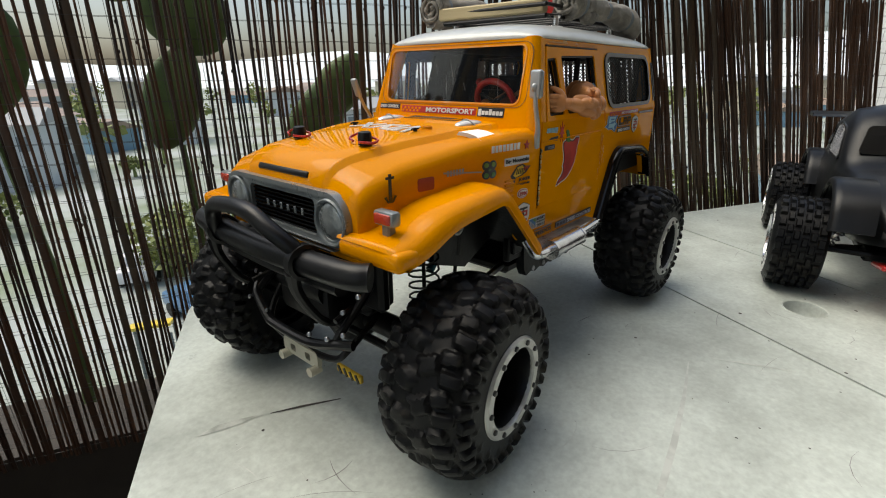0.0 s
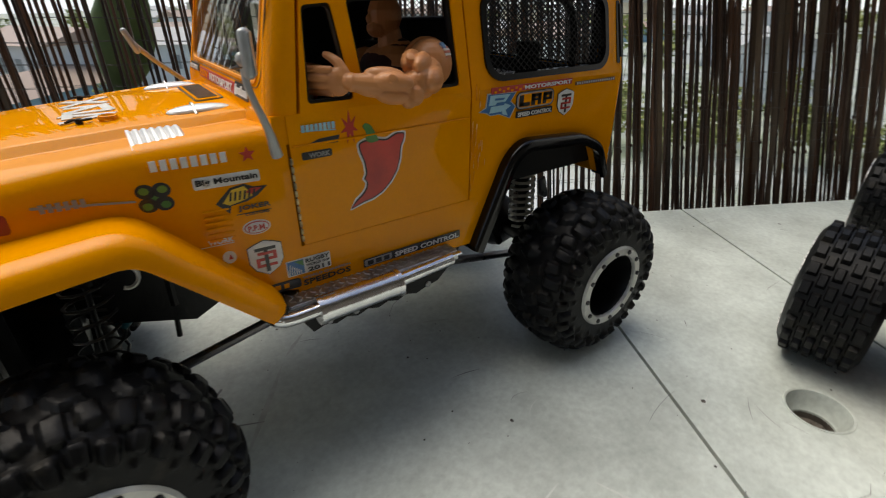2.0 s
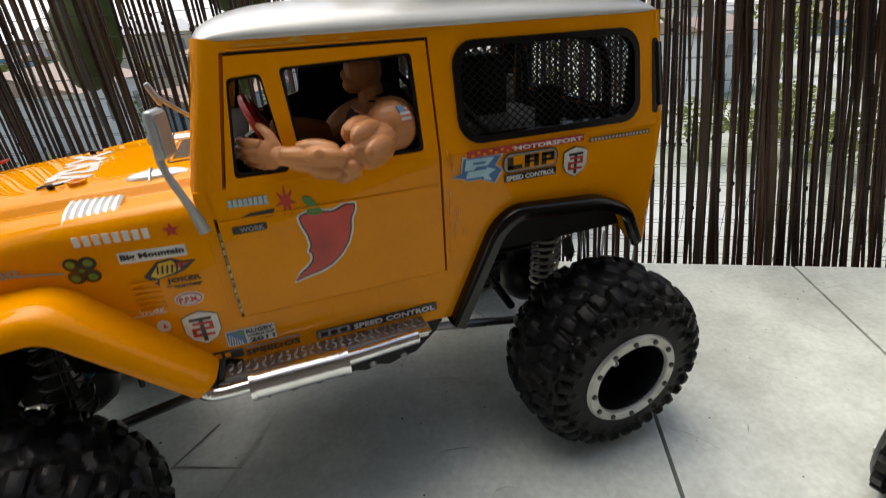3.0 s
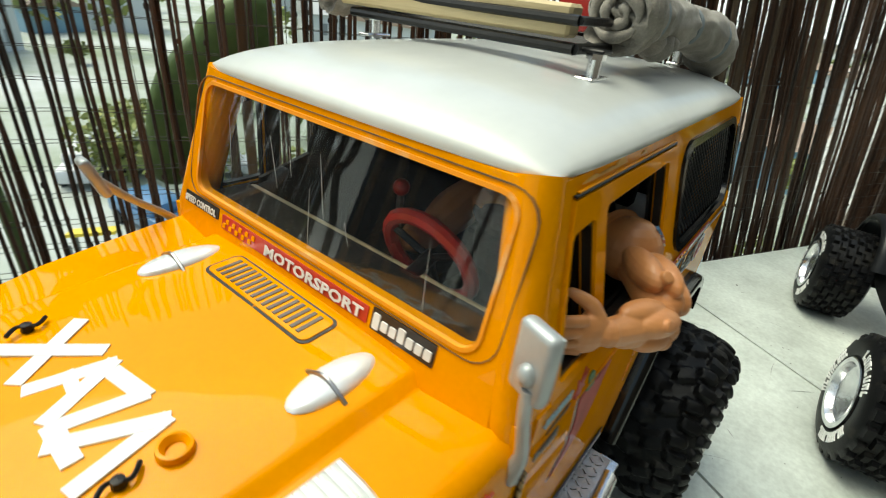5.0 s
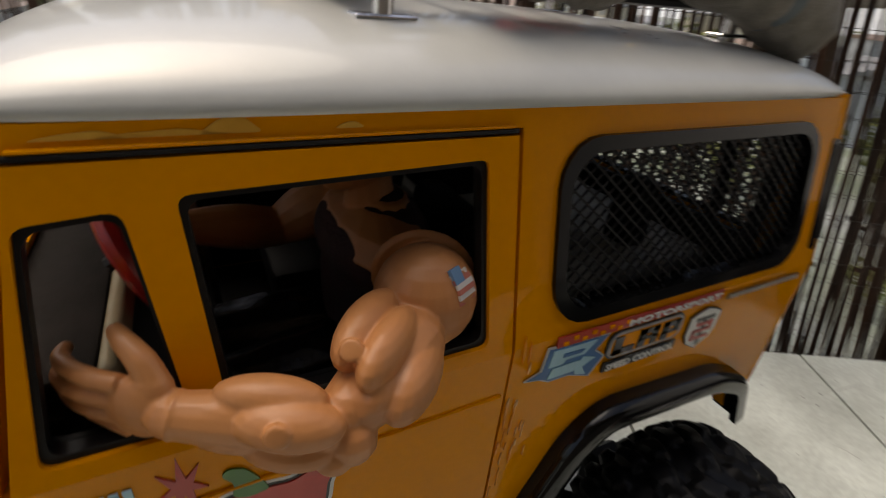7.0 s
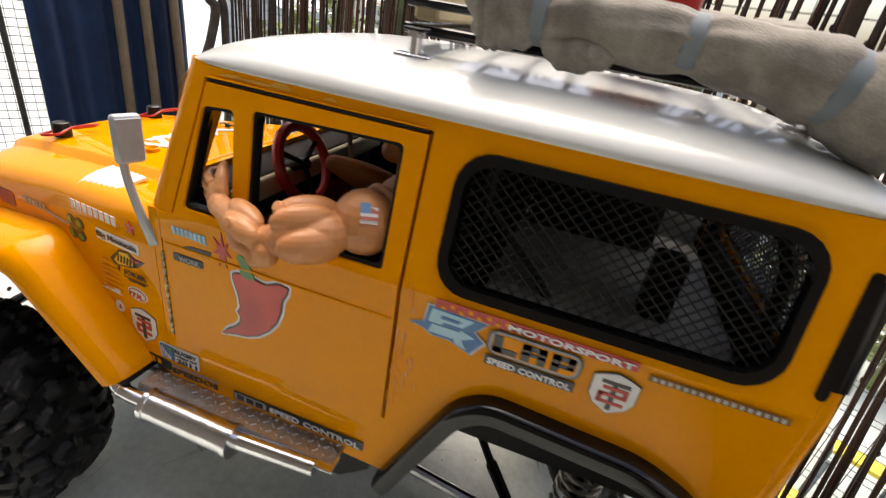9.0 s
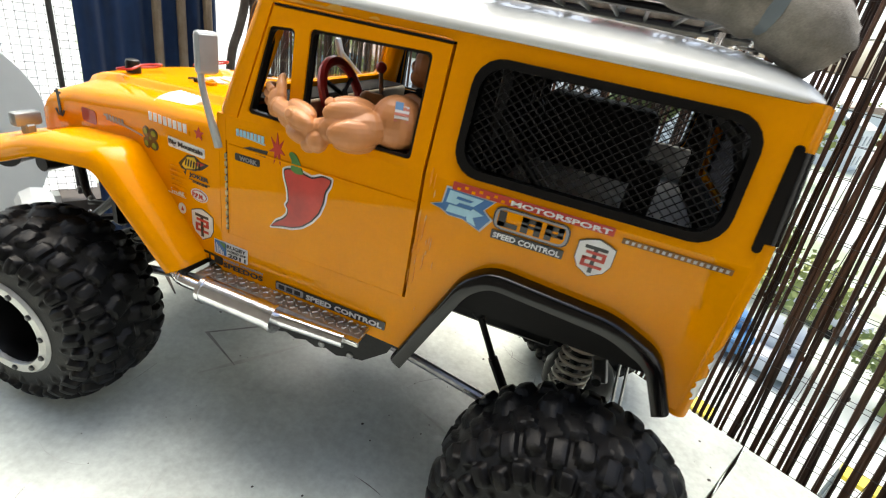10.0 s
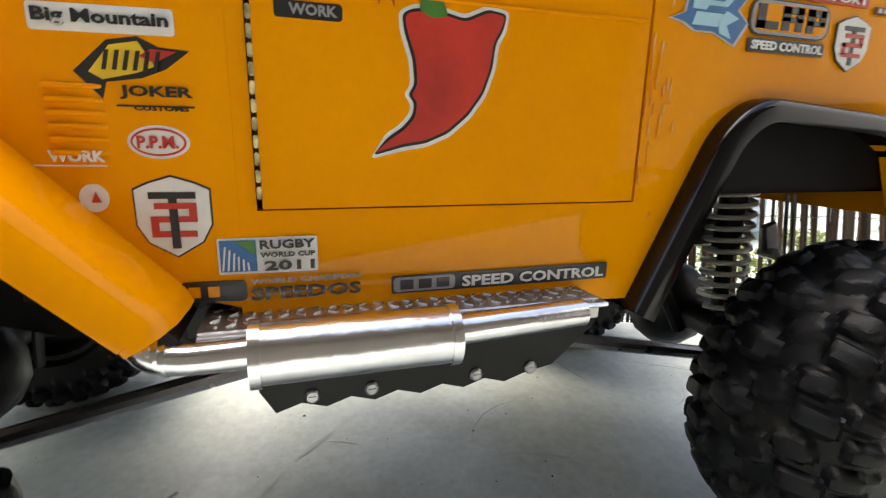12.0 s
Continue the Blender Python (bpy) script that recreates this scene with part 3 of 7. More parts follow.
# grille surround, mesh, headlamps
bm = B()
panel(bm, rounded(-0.66, 1.43, 0.66, 1.75, 0.155, 8), [rounded(-0.37, 1.475, 0.37, 1.70, 0.03)] , lambda y, z: V(2.06, y, z), lambda y, z: V(1.975, y, z))
panel(bm, rounded(-0.675, 1.415, 0.675, 1.765, 0.165, 8), [rounded(-0.645, 1.445, 0.645, 1.735, 0.145, 8)], lambda y, z: V(2.075, y, z), lambda y, z: V(1.985, y, z))
grille = part("grille", bm, STEELGREY, jeep, "grey moulded headlamp and grille surround")
bm = B()
panel(bm, rounded(-0.38, 1.465, 0.38, 1.71, 0.03), [], lambda y, z: V(2.03, y, z), lambda y, z: V(1.995, y, z))
for i in range(9):
    box(bm, (2.033, 0, 1.485 + 0.026 * i), (0.01, 0.74, 0.008))
part("grille_mesh", bm, BLACK, grille, "black grille insert")
bm = B()
for i in range(6):
    box(bm, (2.037, -0.2 + 0.08 * i, 1.59), (0.008, 0.026, 0.044), None, 0.004)
part("badge", bm, STEELGREY, grille, "six small pale raised badge bars")
LENSG = surf("headlamp_lens", (0.34, 0.37, 0.37), (0.20, 0.22, 0.22), 110, 0.5, 0.10, 0.05, coat=1.0, metal=0.55, bump=0.2, bump_scale=420)
REDL = surf("red_lens", (0.45, 0.035, 0.012), (0.55, 0.06, 0.02), 120, 0.4, 0.2, 0.06, coat=0.8, bump=0.3, bump_scale=500)
for s in (1, -1):
    bm = B()
    lathe(bm, [(0.142, 0.0), (0.142, 0.022), (0.134, 0.030), (0.122, 0.026), (0.116, 0.004)], (2.055, s * 0.525, 1.59), (1, 0, 0), 32)
    part("headlamp", bm, STEELGREY, grille)
    bm = B()
    lathe(bm, [(0.118, 0.0), (0.112, 0.010), (0.09, 0.020), (0.05, 0.028), (0.0005, 0.031)], (2.06, s * 0.525, 1.59), (1, 0, 0), 32)
    part("headlamp_lens", bm, LENSG, jeep, "round clear headlamp lens")
    # indicator on the mudguard
    bm = B()
    box(bm, (1.955, s * 0.88, 1.66), (0.07, 0.155, 0.085), None, 0.018, 2)
    box(bm, (1.945, s * 0.88, 1.585), (0.06, 0.06, 0.09), None, 0.01)
    ind = part("indicator", bm, STEELGREY, jeep)
    bm = B()
    box(bm, (1.985, s * 0.88, 1.66), (0.03, 0.125, 0.058), None, 0.010, 2)
    part("indicator_lens", bm, REDL, ind, "red ribbed indicator lens")
bm = B()
box(bm, (2.012, -0.01, 1.822), (0.03, 0.56, 0.040), Matrix.Rotation(-0.5, 3, "Y"), 0.012, 2)
part("bonnet_slot", bm, BLACK, hood, "dark air slot")
for y in (-0.30, 0.33):
    bm = B()
    box(bm, (2.03, y, 1.395), (0.02, 0.24, 0.040), None, 0.008)
    part("valance_slot", bm, BLACK, hood)

SPRING_DARK = surf("dark_spring_steel", (0.10, 0.10, 0.10), (0.05, 0.05, 0.05), 50, 0.4, 0.35, metal=0.8)
SPRING_PALE = surf("pale_spring_steel", (0.62, 0.60, 0.55), (0.42, 0.40, 0.36), 50, 0.4, 0.45, metal=0.6)
TEAL = surf("teal_anodised", (0.01, 0.09, 0.12), (0.02, 0.13, 0.16), 60, 0.4, 0.4, metal=0.5)
# side step, exhaust and chassis rails
for s in (1, -1):
    bm = B()
    box(bm, (0.03, s * 0.93, 1.125), (1.06, 0.16, 0.02), None, 0.004)
    box(bm, (0.03, s * 1.008, 1.10), (1.06, 0.012, 0.05), None, 0.003)
    for i in range(26):
        for j in range(4):
            x, y = -0.47 + i * 0.04, 0.87 + 0.035 * j + 0.0
            box(bm, (x, s * y, 1.137), (0.026, 0.007, 0.006), Matrix.Rotation(radians(45 if (i + j) % 2 else -45), 3, "Z"))
    part("side_step", bm, ALU, jeep, "aluminium chequer plate side step", smooth=20)
    bm = B()
    cyl(bm, (0.43, s * 1.06, 1.095), (-0.03, s * 1.06, 1.095), 0.073, 24)
    for x in (0.43, -0.03):
        cyl(bm, (x + 0.012, s * 1.06, 1.095), (x - 0.012, s * 1.06, 1.095), 0.079, 24)
    mf = part("exhaust_silencer", bm, CHROME, jeep, "polished tin side exhaust")
    bm = B()
    tube(bm, [(0.44, s * 1.06, 1.10), (0.60, s * 1.055, 1.10), (0.66, s * 1.04, 1.135), (0.675, s * 0.98, 1.22)], 0.036, 12)
    for i in range(4):
        p = V(0.61 + 0.014 * i, s * (1.052 - 0.004 * i), 1.103 + 0.009 * i)
        cyl(bm, p - V(0.004, 0, 0), p + V(0.004, 0, 0), 0.041, 12)
    part("exhaust_bend", bm, CHROME, mf)
    bm = B()
    cyl(bm, (-0.03, s * 1.055, 1.10), (-0.43, s * 1.03, 1.105), 0.040, 14)
    box(bm, (-0.44, s * 1.0, 1.125), (0.14, 0.09, 0.014), None, 0.004)
    part("exhaust_tail", bm, CHROME, mf)
    # side skid rail with screws
    bm = B()
    panel(bm, [(0.47, 1.06), (0.45, 0.88)] + [(0.41 - 0.07 * i, 0.81 + (0.022 if i % 2 else 0.0)) for i in range(12)] + [(-0.46, 0.85), (-0.60, 0.97), (-0.64, 1.06)], [], lambda x, z: V(x, s * 0.845, z), lambda x, z: V(x, s * 0.77, z))
    rail = part("chassis_rail", bm, CHASSIS, jeep, "black moulded chassis side plate with screws")
    for x in (0.31, 0.14, -0.19, -0.38):
        bm = B()
        lathe(bm, [(0.022, 0.0), (0.022, 0.005), (0.016, 0.010), (0.0005, 0.011)], (x, s * 0.846, 0.85), (0, s, 0), 12)
        box(bm, (x, s * 0.857, 0.85), (0.024, 0.004, 0.006))
        part("screw", bm, STEEL, rail, smooth=30)
    # links and dampers
    for x0, x1, z1 in ((0.45, 1.40, 0.66), (-0.45, -1.40, 0.66)):
        bm = B()
        cyl(bm, (x0, s * 0.62, 0.86), (x1, s * 0.60, z1), 0.03, 10)
        part("suspension_link", bm, STEEL, jeep, "bright steel suspension link")
    for x, top, yi in ((1.39, 1.50, 0.61), (-1.56, 1.42, 0.48)):
        bm = B()
        cyl(bm, (x, s * yi, 0.80), (x - 0.05, s * (yi - 0.06), top), 0.014 if x > 0 else 0.035, 10)
        cyl(bm, (x - 0.04, s * (yi - 0.05), 1.1 if x < 0 else 1.34), (x - 0.05, s * (yi - 0.06), top + 0.05), 0.06, 12)
        dm = part("damper", bm, CHASSIS, jeep)
        bm = B()
        pts = []
        turns_ = 8 if x > 0 else 11
        for i in range(turns_ * 12 + 1):
            a = i / 12 * 2 * math.pi
            f = i / (turns_ * 12)
            c = V(x, s * yi, 0.84).lerp(V(x - 0.05, s * (yi - 0.06), top - 0.02), f)
            pts.append(c + V(math.cos(a), math.sin(a), 0) * (0.108 if x > 0 else 0.095))
        tube(bm, pts, 0.008 if x > 0 else 0.012, 6, 1, False)
        part("coil_spring", bm, SPRING_DARK if x > 0 else SPRING_PALE, dm, "bare coil spring")
    # slanting links and stays inside the arches
    bm = B()
    cyl(bm, (-1.0, s * 0.56, 1.24), (-1.14, s * 0.56, 0.98), 0.020, 8)
    cyl(bm, (-1.14, s * 0.56, 0.98), (-1.26, s * 0.56, 0.78), 0.030, 8)
    blob(bm, (-1.0, s * 0.56, 1.24), (0.04, 0.03, 0.04), seg=10)
    part("brake_link", bm, CHASSIS, jeep, "black jointed suspension link")
    for x in (-1.76, -1.80):
        bm = B()
        cyl(bm, (x, s * 0.56, 1.36), (x - 0.08, s * 0.56, 0.86), 0.009, 6)
        part("thin_stay", bm, STEEL, jeep, "thin bright steel stay")
    bm = B()
    box(bm, (-1.70, s * 0.56, 1.16), (0.08, 0.03, 0.16), Matrix.Rotation(0.3, 3, "Y"), 0.01)
    cyl(bm, (-1.70, s * 0.53, 1.10), (-1.70, s * 0.60, 1.10), 0.026, 10)
    part("spring_bracket", bm, STEEL, jeep, "dull steel spring bracket")
    bm = B()
    cyl(bm, (1.02, s * 0.60, 1.36), (1.03, s * 0.60, 1.12), 0.028, 10)
    cyl(bm, (1.03, s * 0.60, 1.14), (1.05, s * 0.60, 0.92), 0.014, 8)
    part("steering_damper", bm, CHASSIS, jeep, "black upright damper rod")
    bm = B()
    cyl(bm, (1.28, s * 0.56, 1.06), (1.10, s * 0.54, 1.22), 0.032, 12)
    part("shock_body", bm, TEAL, jeep, "dull teal shock absorber body")
# Black filler added to close the bright gap below each sill.
for s in (1, -1):
    bm = B()
    box(bm, (0.0, s * 0.79, 1.09), (1.3, 0.06, 0.2), None, 0.01)
    box(bm, (0.56, s * 0.80, 1.12), (0.12, 0.1, 0.14), None, 0.01)
    part("sill_rail", bm, CHASSIS, jeep, "black filler behind the gap under the door sill")
bm = B()
box(bm, (0, 0, 0.98), (2.9, 0.34, 0.16), None, 0.03)
box(bm, (0, 0, 0.83), (0.9, 1.35, 0.10), None, 0.03)
box(bm, (0.1, 0.0, 1.18), (1.2, 0.7, 0.25), None, 0.03)
for y in (-0.3, 0.3):
    box(bm, (0.0, y, 1.15), (3.4, 0.06, 0.14), None, 0.015)
for x in (1.45, -1.45):
    box(bm, (x, 0, 1.42), (0.10, 1.15, 0.09), None, 0.02)
part("chassis", bm, CHASSIS, jeep)
for x in (1.58, -1.67):
    bm = B()
    cyl(bm, (x, -0.95, 0.69), (x, 0.95, 0.69), 0.085, 14)
    blob(bm, (x, 0.06, 0.69), (0.24, 0.2, 0.24))
    for s in (1, -1):
        box(bm, (x, s * 0.62, 0.69), (0.22, 0.14, 0.26), None, 0.03)
    part("axle", bm, CHASSIS, jeep, "black solid axle with differential")
# steering rods, hooks and battery leads in the front end
for y0, y1, z in ((-0.8, 0.8, 0.72),):
    bm = B()
    cyl(bm, (1.82, y0, z), (1.82, y1, z), 0.028, 8)
    part("steering_rod", bm, CHASSIS, jeep)
bm = B()
tube(bm, [V(1.18, 0.74, 1.40) + V(0.045 * math.cos(a), 0, 0.055 * math.sin(a)) for a in (radians(60 + 24 * i) for i in range(11))], 0.010, 6)
part("hook", bm, surf("white_plastic", (0.7, 0.7, 0.68), (0.6, 0.6, 0.55), 60, 0.4, 0.5), jeep, "small white plastic hook")

# front bull bar
bm = B()
tube(bm, [(2.135, 0.93, 1.385), (2.205, 0.76, 1.385), (2.235, 0.0, 1.375), (2.205, -0.76, 1.385), (2.135, -0.93, 1.385)], 0.078, 16)
bull = part("bull_bar", bm, BLACK, jeep, "black tubular front bumper bar")
bm = B()
tube(bm, [(2.165, 0.72, 1.275), (2.185, 0.0, 1.265), (2.165, -0.72, 1.275)], 0.055, 12)
for y in (-0.5, 0.0, 0.5):
    box(bm, (2.205, y, 1.31), (0.04, 0.05, 0.14), None, 0.01)
part("lower_bar", bm, BLACK, bull)
bm = B()
tube(bm, [(2.225, 0.47, 1.40), (2.27, 0.42, 1.475), (2.325, 0.29, 1.572), (2.34, 0.16, 1.634), (2.335, 0.0, 1.646), (2.325, -0.20, 1.628), (2.31, -0.36, 1.60), (2.30, -0.45, 1.545), (2.285, -0.50, 1.44), (2.25, -0.53, 1.36)], 0.052, 14)
part("centre_hoop", bm, BLACK, bull)
for s in (1, -1):
    yc = 0.46 if s > 0 else -0.53
    bm = B()
    lathe(bm, [(0.085, -0.036), (0.108, -0.030), (0.108, 0.030), (0.085, 0.036)], (2.228, yc, 1.382), (0.1, 1, 0), 20)
    tube(bm, [(2.285, yc - 0.03, 1.33), (2.268, yc - 0.05, 1.22), (2.225, yc - 0.04, 1.11), (2.165, yc - 0.01, 1.0), (2.10, yc, 0.94)], [0.05, 0.036, 0.030, 0.028, 0.026], 10)
    part("clamp", bm, BLACK, bull)
    bm = B()
    tube(bm, [(1.72, s * 0.50, 1.15), (1.90, s * 0.50, 0.98), (2.04, s * 0.50, 0.86), (2.09, s * 0.50, 0.81)], 0.028, 10)
    cyl(bm, (1.93, s * 0.48, 0.98), (2.08, s * 0.50, 0.95), 0.02, 8)
    part("bumper_stay", bm, BLACK, bull)
    for p in ((2.13, s * 0.47, 0.84), (2.03, s * 0.52, 1.0), (1.98, s * 0.62, 1.12), (2.10, s * 0.60, 0.90), (2.12, s * 0.26, 0.79)):
        bm = B()
        lathe(bm, [(0.017, 0.0), (0.017, 0.012), (0.009, 0.017), (0.0005, 0.017)], p, (0.8, s * 0.5, 0.4), 10)
        part("screw", bm, STEEL, bull, smooth=30)
bm = B()
tube(bm, [(1.95, -0.60, 0.92), (2.06, -0.50, 0.85), (2.12, -0.28, 0.755), (2.13, -0.15, 0.725), (2.13, 0.25, 0.735), (2.11, 0.50, 0.80), (2.06, 0.64, 0.825)], 0.033, 10)
tube(bm, [(1.72, 0.46, 0.82), (1.97, 0.46, 0.68), (2.03, 0.36, 0.60), (2.04, 0.0, 0.57), (2.03, -0.36, 0.60), (1.97, -0.48, 0.68), (1.80, -0.56, 0.84)], 0.024, 10)
part("skid_hoop", bm, BLACK, bull)
bm = B()
box(bm, (1.84, 0, 0.92), (0.30, 0.60, 0.30), None, 0.05, 2)
box(bm, (1.965, 0, 1.20), (0.16, 0.9, 0.16), None, 0.03)
cyl(bm, (1.90, -0.25, 1.03), (1.90, 0.25, 1.03), 0.12, 16)
# Two black blocks added only to darken the open space behind the bumper.
box(bm, (1.72, 0, 1.12), (0.10, 1.16, 0.46), None, 0.03)
box(bm, (1.60, 0, 0.98), (0.30, 0.80, 0.40), None, 0.05)
part("servo_box", bm, CHASSIS, bull, "black servo and mount, with blocks added to darken the space behind")
CREAM = surf("cream_plastic", (0.50, 0.48, 0.38), (0.38, 0.36, 0.28), 60, 0.5, 0.5)
bm = B()
panel(bm, rounded(-0.19, 0.475, 0.23, 0.595, 0.03), [rounded(-0.10, 0.505, -0.04, 0.56, 0.012), rounded(0.08, 0.505, 0.14, 0.56, 0.012)], lambda y, z: V(2.065, y, z), lambda y, z: V(2.03, y, z))
for y in (-0.15, 0.20):
    cyl(bm, (2.035, y, 0.465), (2.12, y, 0.465), 0.034, 12)
part("tow_plate", bm, CREAM, bull, "cream plastic plate with slots and pegs")
bm = B()
box(bm, (1.93, 0.40, 0.455), (0.03, 0.26, 0.06), None, 0.006)
hz = part("hazard_strip", bm, surf("hazard_yellow", (0.6, 0.4, 0.02), (0.5, 0.3, 0.02), 40, 0.4, 0.5), jeep, "yellow and black striped tape")
for k in range(4):
    bm = B()
    box(bm, (1.948, 0.31 + 0.062 * k, 0.455), (0.006, 0.022, 0.066), Matrix.Rotation(0.5, 3, "X"))
    part("stripe", bm, BLACK, hz)

# wheels


LUGS = [(0.0, -0.065, 0.058, 0.066, 0.45), (0.5, 0.065, 0.058, 0.066, -0.45)]
LUGS += [(0.30, -0.175, 0.046, 0.060, 0.25), (0.80, -0.205, 0.046, 0.066, -0.1), (0.05, -0.315, 0.046, 0.052, 0.1), (0.55, -0.345, 0.046, 0.056, 0.0), (0.05, -0.415, 0.030, 0.024, 0.0)]
LUGS += [(0.80, 0.175, 0.046, 0.060, -0.25), (0.30, 0.205, 0.046, 0.066, 0.1), (0.55, 0.315, 0.046, 0.052, -0.1), (0.05, 0.345, 0.046, 0.056, 0.0), (0.55, 0.415, 0.030, 0.024, 0.0)]


def lug_height(u_, s_, pitch):
    """How far the tread stands out at a place along (u_, in pitches) and across (s_)."""
    best = 1.0
    for lu, ls, hu, hs, tw in LUGS:
        du = ((u_ - lu + 0.5) % 1.0 - 0.5) * pitch + 0.004 * math.sin(s_ * 42)
        ds = s_ - ls + 0.004 * math.sin(u_ * 12.566 + ls * 9)
        c_, s2 = math.cos(tw), math.sin(tw)
        p, q = abs(du * c_ + ds * s2) - hu + 0.03, abs(-du * s2 + ds * c_) - hs + 0.03
        d = math.hypot(max(p, 0), max(q, 0)) + min(max(p, q), 0) - 0.03
        best = min(best, d)
    t = min(1.0, max(0.0, (0.008 - best) / 0.026))
    return t * t * (3 - 2 * t)


def wheel_meshes():
    bm = B()
    K, per, NS = 17, 16, 76
    prof = []
    for i in range(NS + 1):
        f = radians(-90 + 180 * i / NS)
        prof.append(Vector((0.315 * math.copysign(abs(math.sin(f)) ** 0.72, f), 0.342 + 0.302 * max(0.0, math.cos(f)) ** 0.60)))
    arc = [0.0]
    for p, q in zip(prof, prof[1:]):
        arc.append(arc[-1] + (q - p).length)
    mid = arc[-1] / 2
    r = random.Random(3)
    rings = []
    jit = [r.uniform(-0.05, 0.05) for _ in range(K)]
    for j in range(K * per):
        a = 2 * math.pi * j / (K * per)
        ring = []
        for i, p in enumerate(prof):
            nrm = (prof[min(i + 1, NS)] - prof[max(i - 1, 0)]).normalized()
            nrm = Vector((-nrm.y, nrm.x))
            s_ = arc[i] - mid
            h = lug_height(j / per, s_, 0.235) * (0.036 if abs(s_) < 0.38 else 0.015)
            h *= 1 + jit[j // per]
            q = p + nrm * h
            ring.append(V(math.cos(a) * q.y, q.x, math.sin(a) * q.y))
        ring.append(V(math.cos(a) * 0.325, 0.24, math.sin(a) * 0.325))
        ring.append(V(math.cos(a) * 0.325, -0.24, math.sin(a) * 0.325))
        rings.append(ring)
    vs = [[bm.verts.new(p) for p in ring] for ring in rings]
    n = len(vs[0])
    for a_, b_ in zip(vs, vs[1:] + vs[:1]):
        for i in range(n):
            k = (i + 1) % n
            bm.faces.new((a_[i], a_[k], b_[k], b_[i]))
    tyre = to_mesh("tyre", bm, RUBBER, smooth=32)
    bm = B()
    lathe(bm, [(0.272, 0.300), (0.272, 0.322), (0.279, 0.335), (0.336, 0.335), (0.350, 0.318), (0.352, 0.22)], axis=(0, 1, 0), seg=40)
    ring = to_mesh("beadlock_ring", bm, surf("dull_silver_ring", (0.60, 0.60, 0.575), (0.46, 0.46, 0.435), 60, 0.5, 0.40, 0.1, metal=0.45, bump=0.1, bump_scale=600))
    bm = B()
    lathe(bm, [(0.275, 0.315), (0.268, 0.30), (0.264, 0.17), (0.27, -0.06), (0.10, -0.08), (0.085, 0.08), (0.05, 0.12), (0.0005, 0.12), (0.0005, -0.1), (0.355, -0.1), (0.355, 0.25)], axis=(0, 1, 0), seg=32)
    lathe(bm, [(0.36, -0.25), (0.36, -0.1), (0.30, -0.1), (0.30, -0.25)], axis=(0, 1, 0), seg=24)
    dish = to_mesh("wheel", bm, BLACK)
    bm = B()
    lathe(bm, [(0.019, 0.0), (0.019, 0.012), (0.013, 0.017), (0.0005, 0.018)], axis=(0, 1, 0), seg=8)
    bolt = to_mesh("bolt", bm, SPRING_DARK, smooth=0)
    bm = B()
    lathe(bm, [(0.042, 0.115), (0.042, 0.125), (0.033, 0.127), (0.033, 0.165), (0.022, 0.172), (0.018, 0.172), (0.016, 0.15), (0.0005, 0.15)], axis=(0, 1, 0), seg=6)
    nut = to_mesh("wheel_nut", bm, CHROME, smooth=0)
    spoke = to_mesh("spoke", box(B(), (0.17, -0.03, 0), (0.22, 0.06, 0.045), None, 0.01), BLACK)
    return dish, tyre, ring, bolt, nut, spoke


DISH, TYRE, RING, BOLT, NUT, SPOKE = wheel_meshes()


def mount(parent, at, turn, flip, spin):
    w = new("wheel", DISH)
    w.parent = parent
    w.matrix_local = Matrix.Translation(V(*at) * DM) @ Matrix.Rotation(turn, 4, "Z") @ Matrix.Rotation(math.pi if flip else 0, 4, "Z") @ Matrix.Rotation(spin, 4, "Y") @ Matrix.Diagonal((0.92, 0.97, 0.92, 1))
    tagged(w, "deep black wheel with chunky tyre and silver beadlock ring")
    for nm, me in (("tyre", TYRE), ("beadlock_ring", RING), ("wheel_nut", NUT)):
        o = new(nm, me)
        o.parent = w
    for i in range(6):
        o = new("spoke", SPOKE)
        o.parent = w
        o.matrix_local = Matrix.Rotation(i * math.pi / 3, 4, "Y")
    for i in range(12):
        a = i * math.pi / 6 + 0.1
        o = new("bolt", BOLT)
        o.parent = w
        o.matrix_local = Matrix.Translation(V(math.cos(a) * 0.307, 0.333, math.sin(a) * 0.307) * DM)


AX = 1.05
mount(jeep, (-1.67, AX, 0.62), 0.0, False, 0.2)
mount(jeep, (-1.67, -AX, 0.62), 0.0, True, 0.5)
mount(jeep, (1.56, AX + 0.10, 0.62), radians(5), False, 0.7)
mount(jeep, (1.68, -AX - 0.02, 0.626), radians(7), True, 0.1)

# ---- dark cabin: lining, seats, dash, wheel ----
# The cabin's darkness is put into near-black sheets over the orange inside.
INNER = surf("near_black_cabin", (0.0025, 0.0025, 0.003), (0.006, 0.006, 0.006), 40, 0.4, 0.6, 0.1, bump=0.05, spec=0.2)
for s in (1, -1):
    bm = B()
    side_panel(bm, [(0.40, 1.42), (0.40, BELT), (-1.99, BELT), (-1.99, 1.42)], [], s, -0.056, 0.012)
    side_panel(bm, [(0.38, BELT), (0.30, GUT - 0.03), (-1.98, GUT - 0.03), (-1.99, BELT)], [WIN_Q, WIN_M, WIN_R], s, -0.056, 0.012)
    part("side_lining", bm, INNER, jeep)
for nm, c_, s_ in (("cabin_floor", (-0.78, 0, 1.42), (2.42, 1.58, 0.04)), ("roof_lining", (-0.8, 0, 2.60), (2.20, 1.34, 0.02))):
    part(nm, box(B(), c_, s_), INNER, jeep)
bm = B()
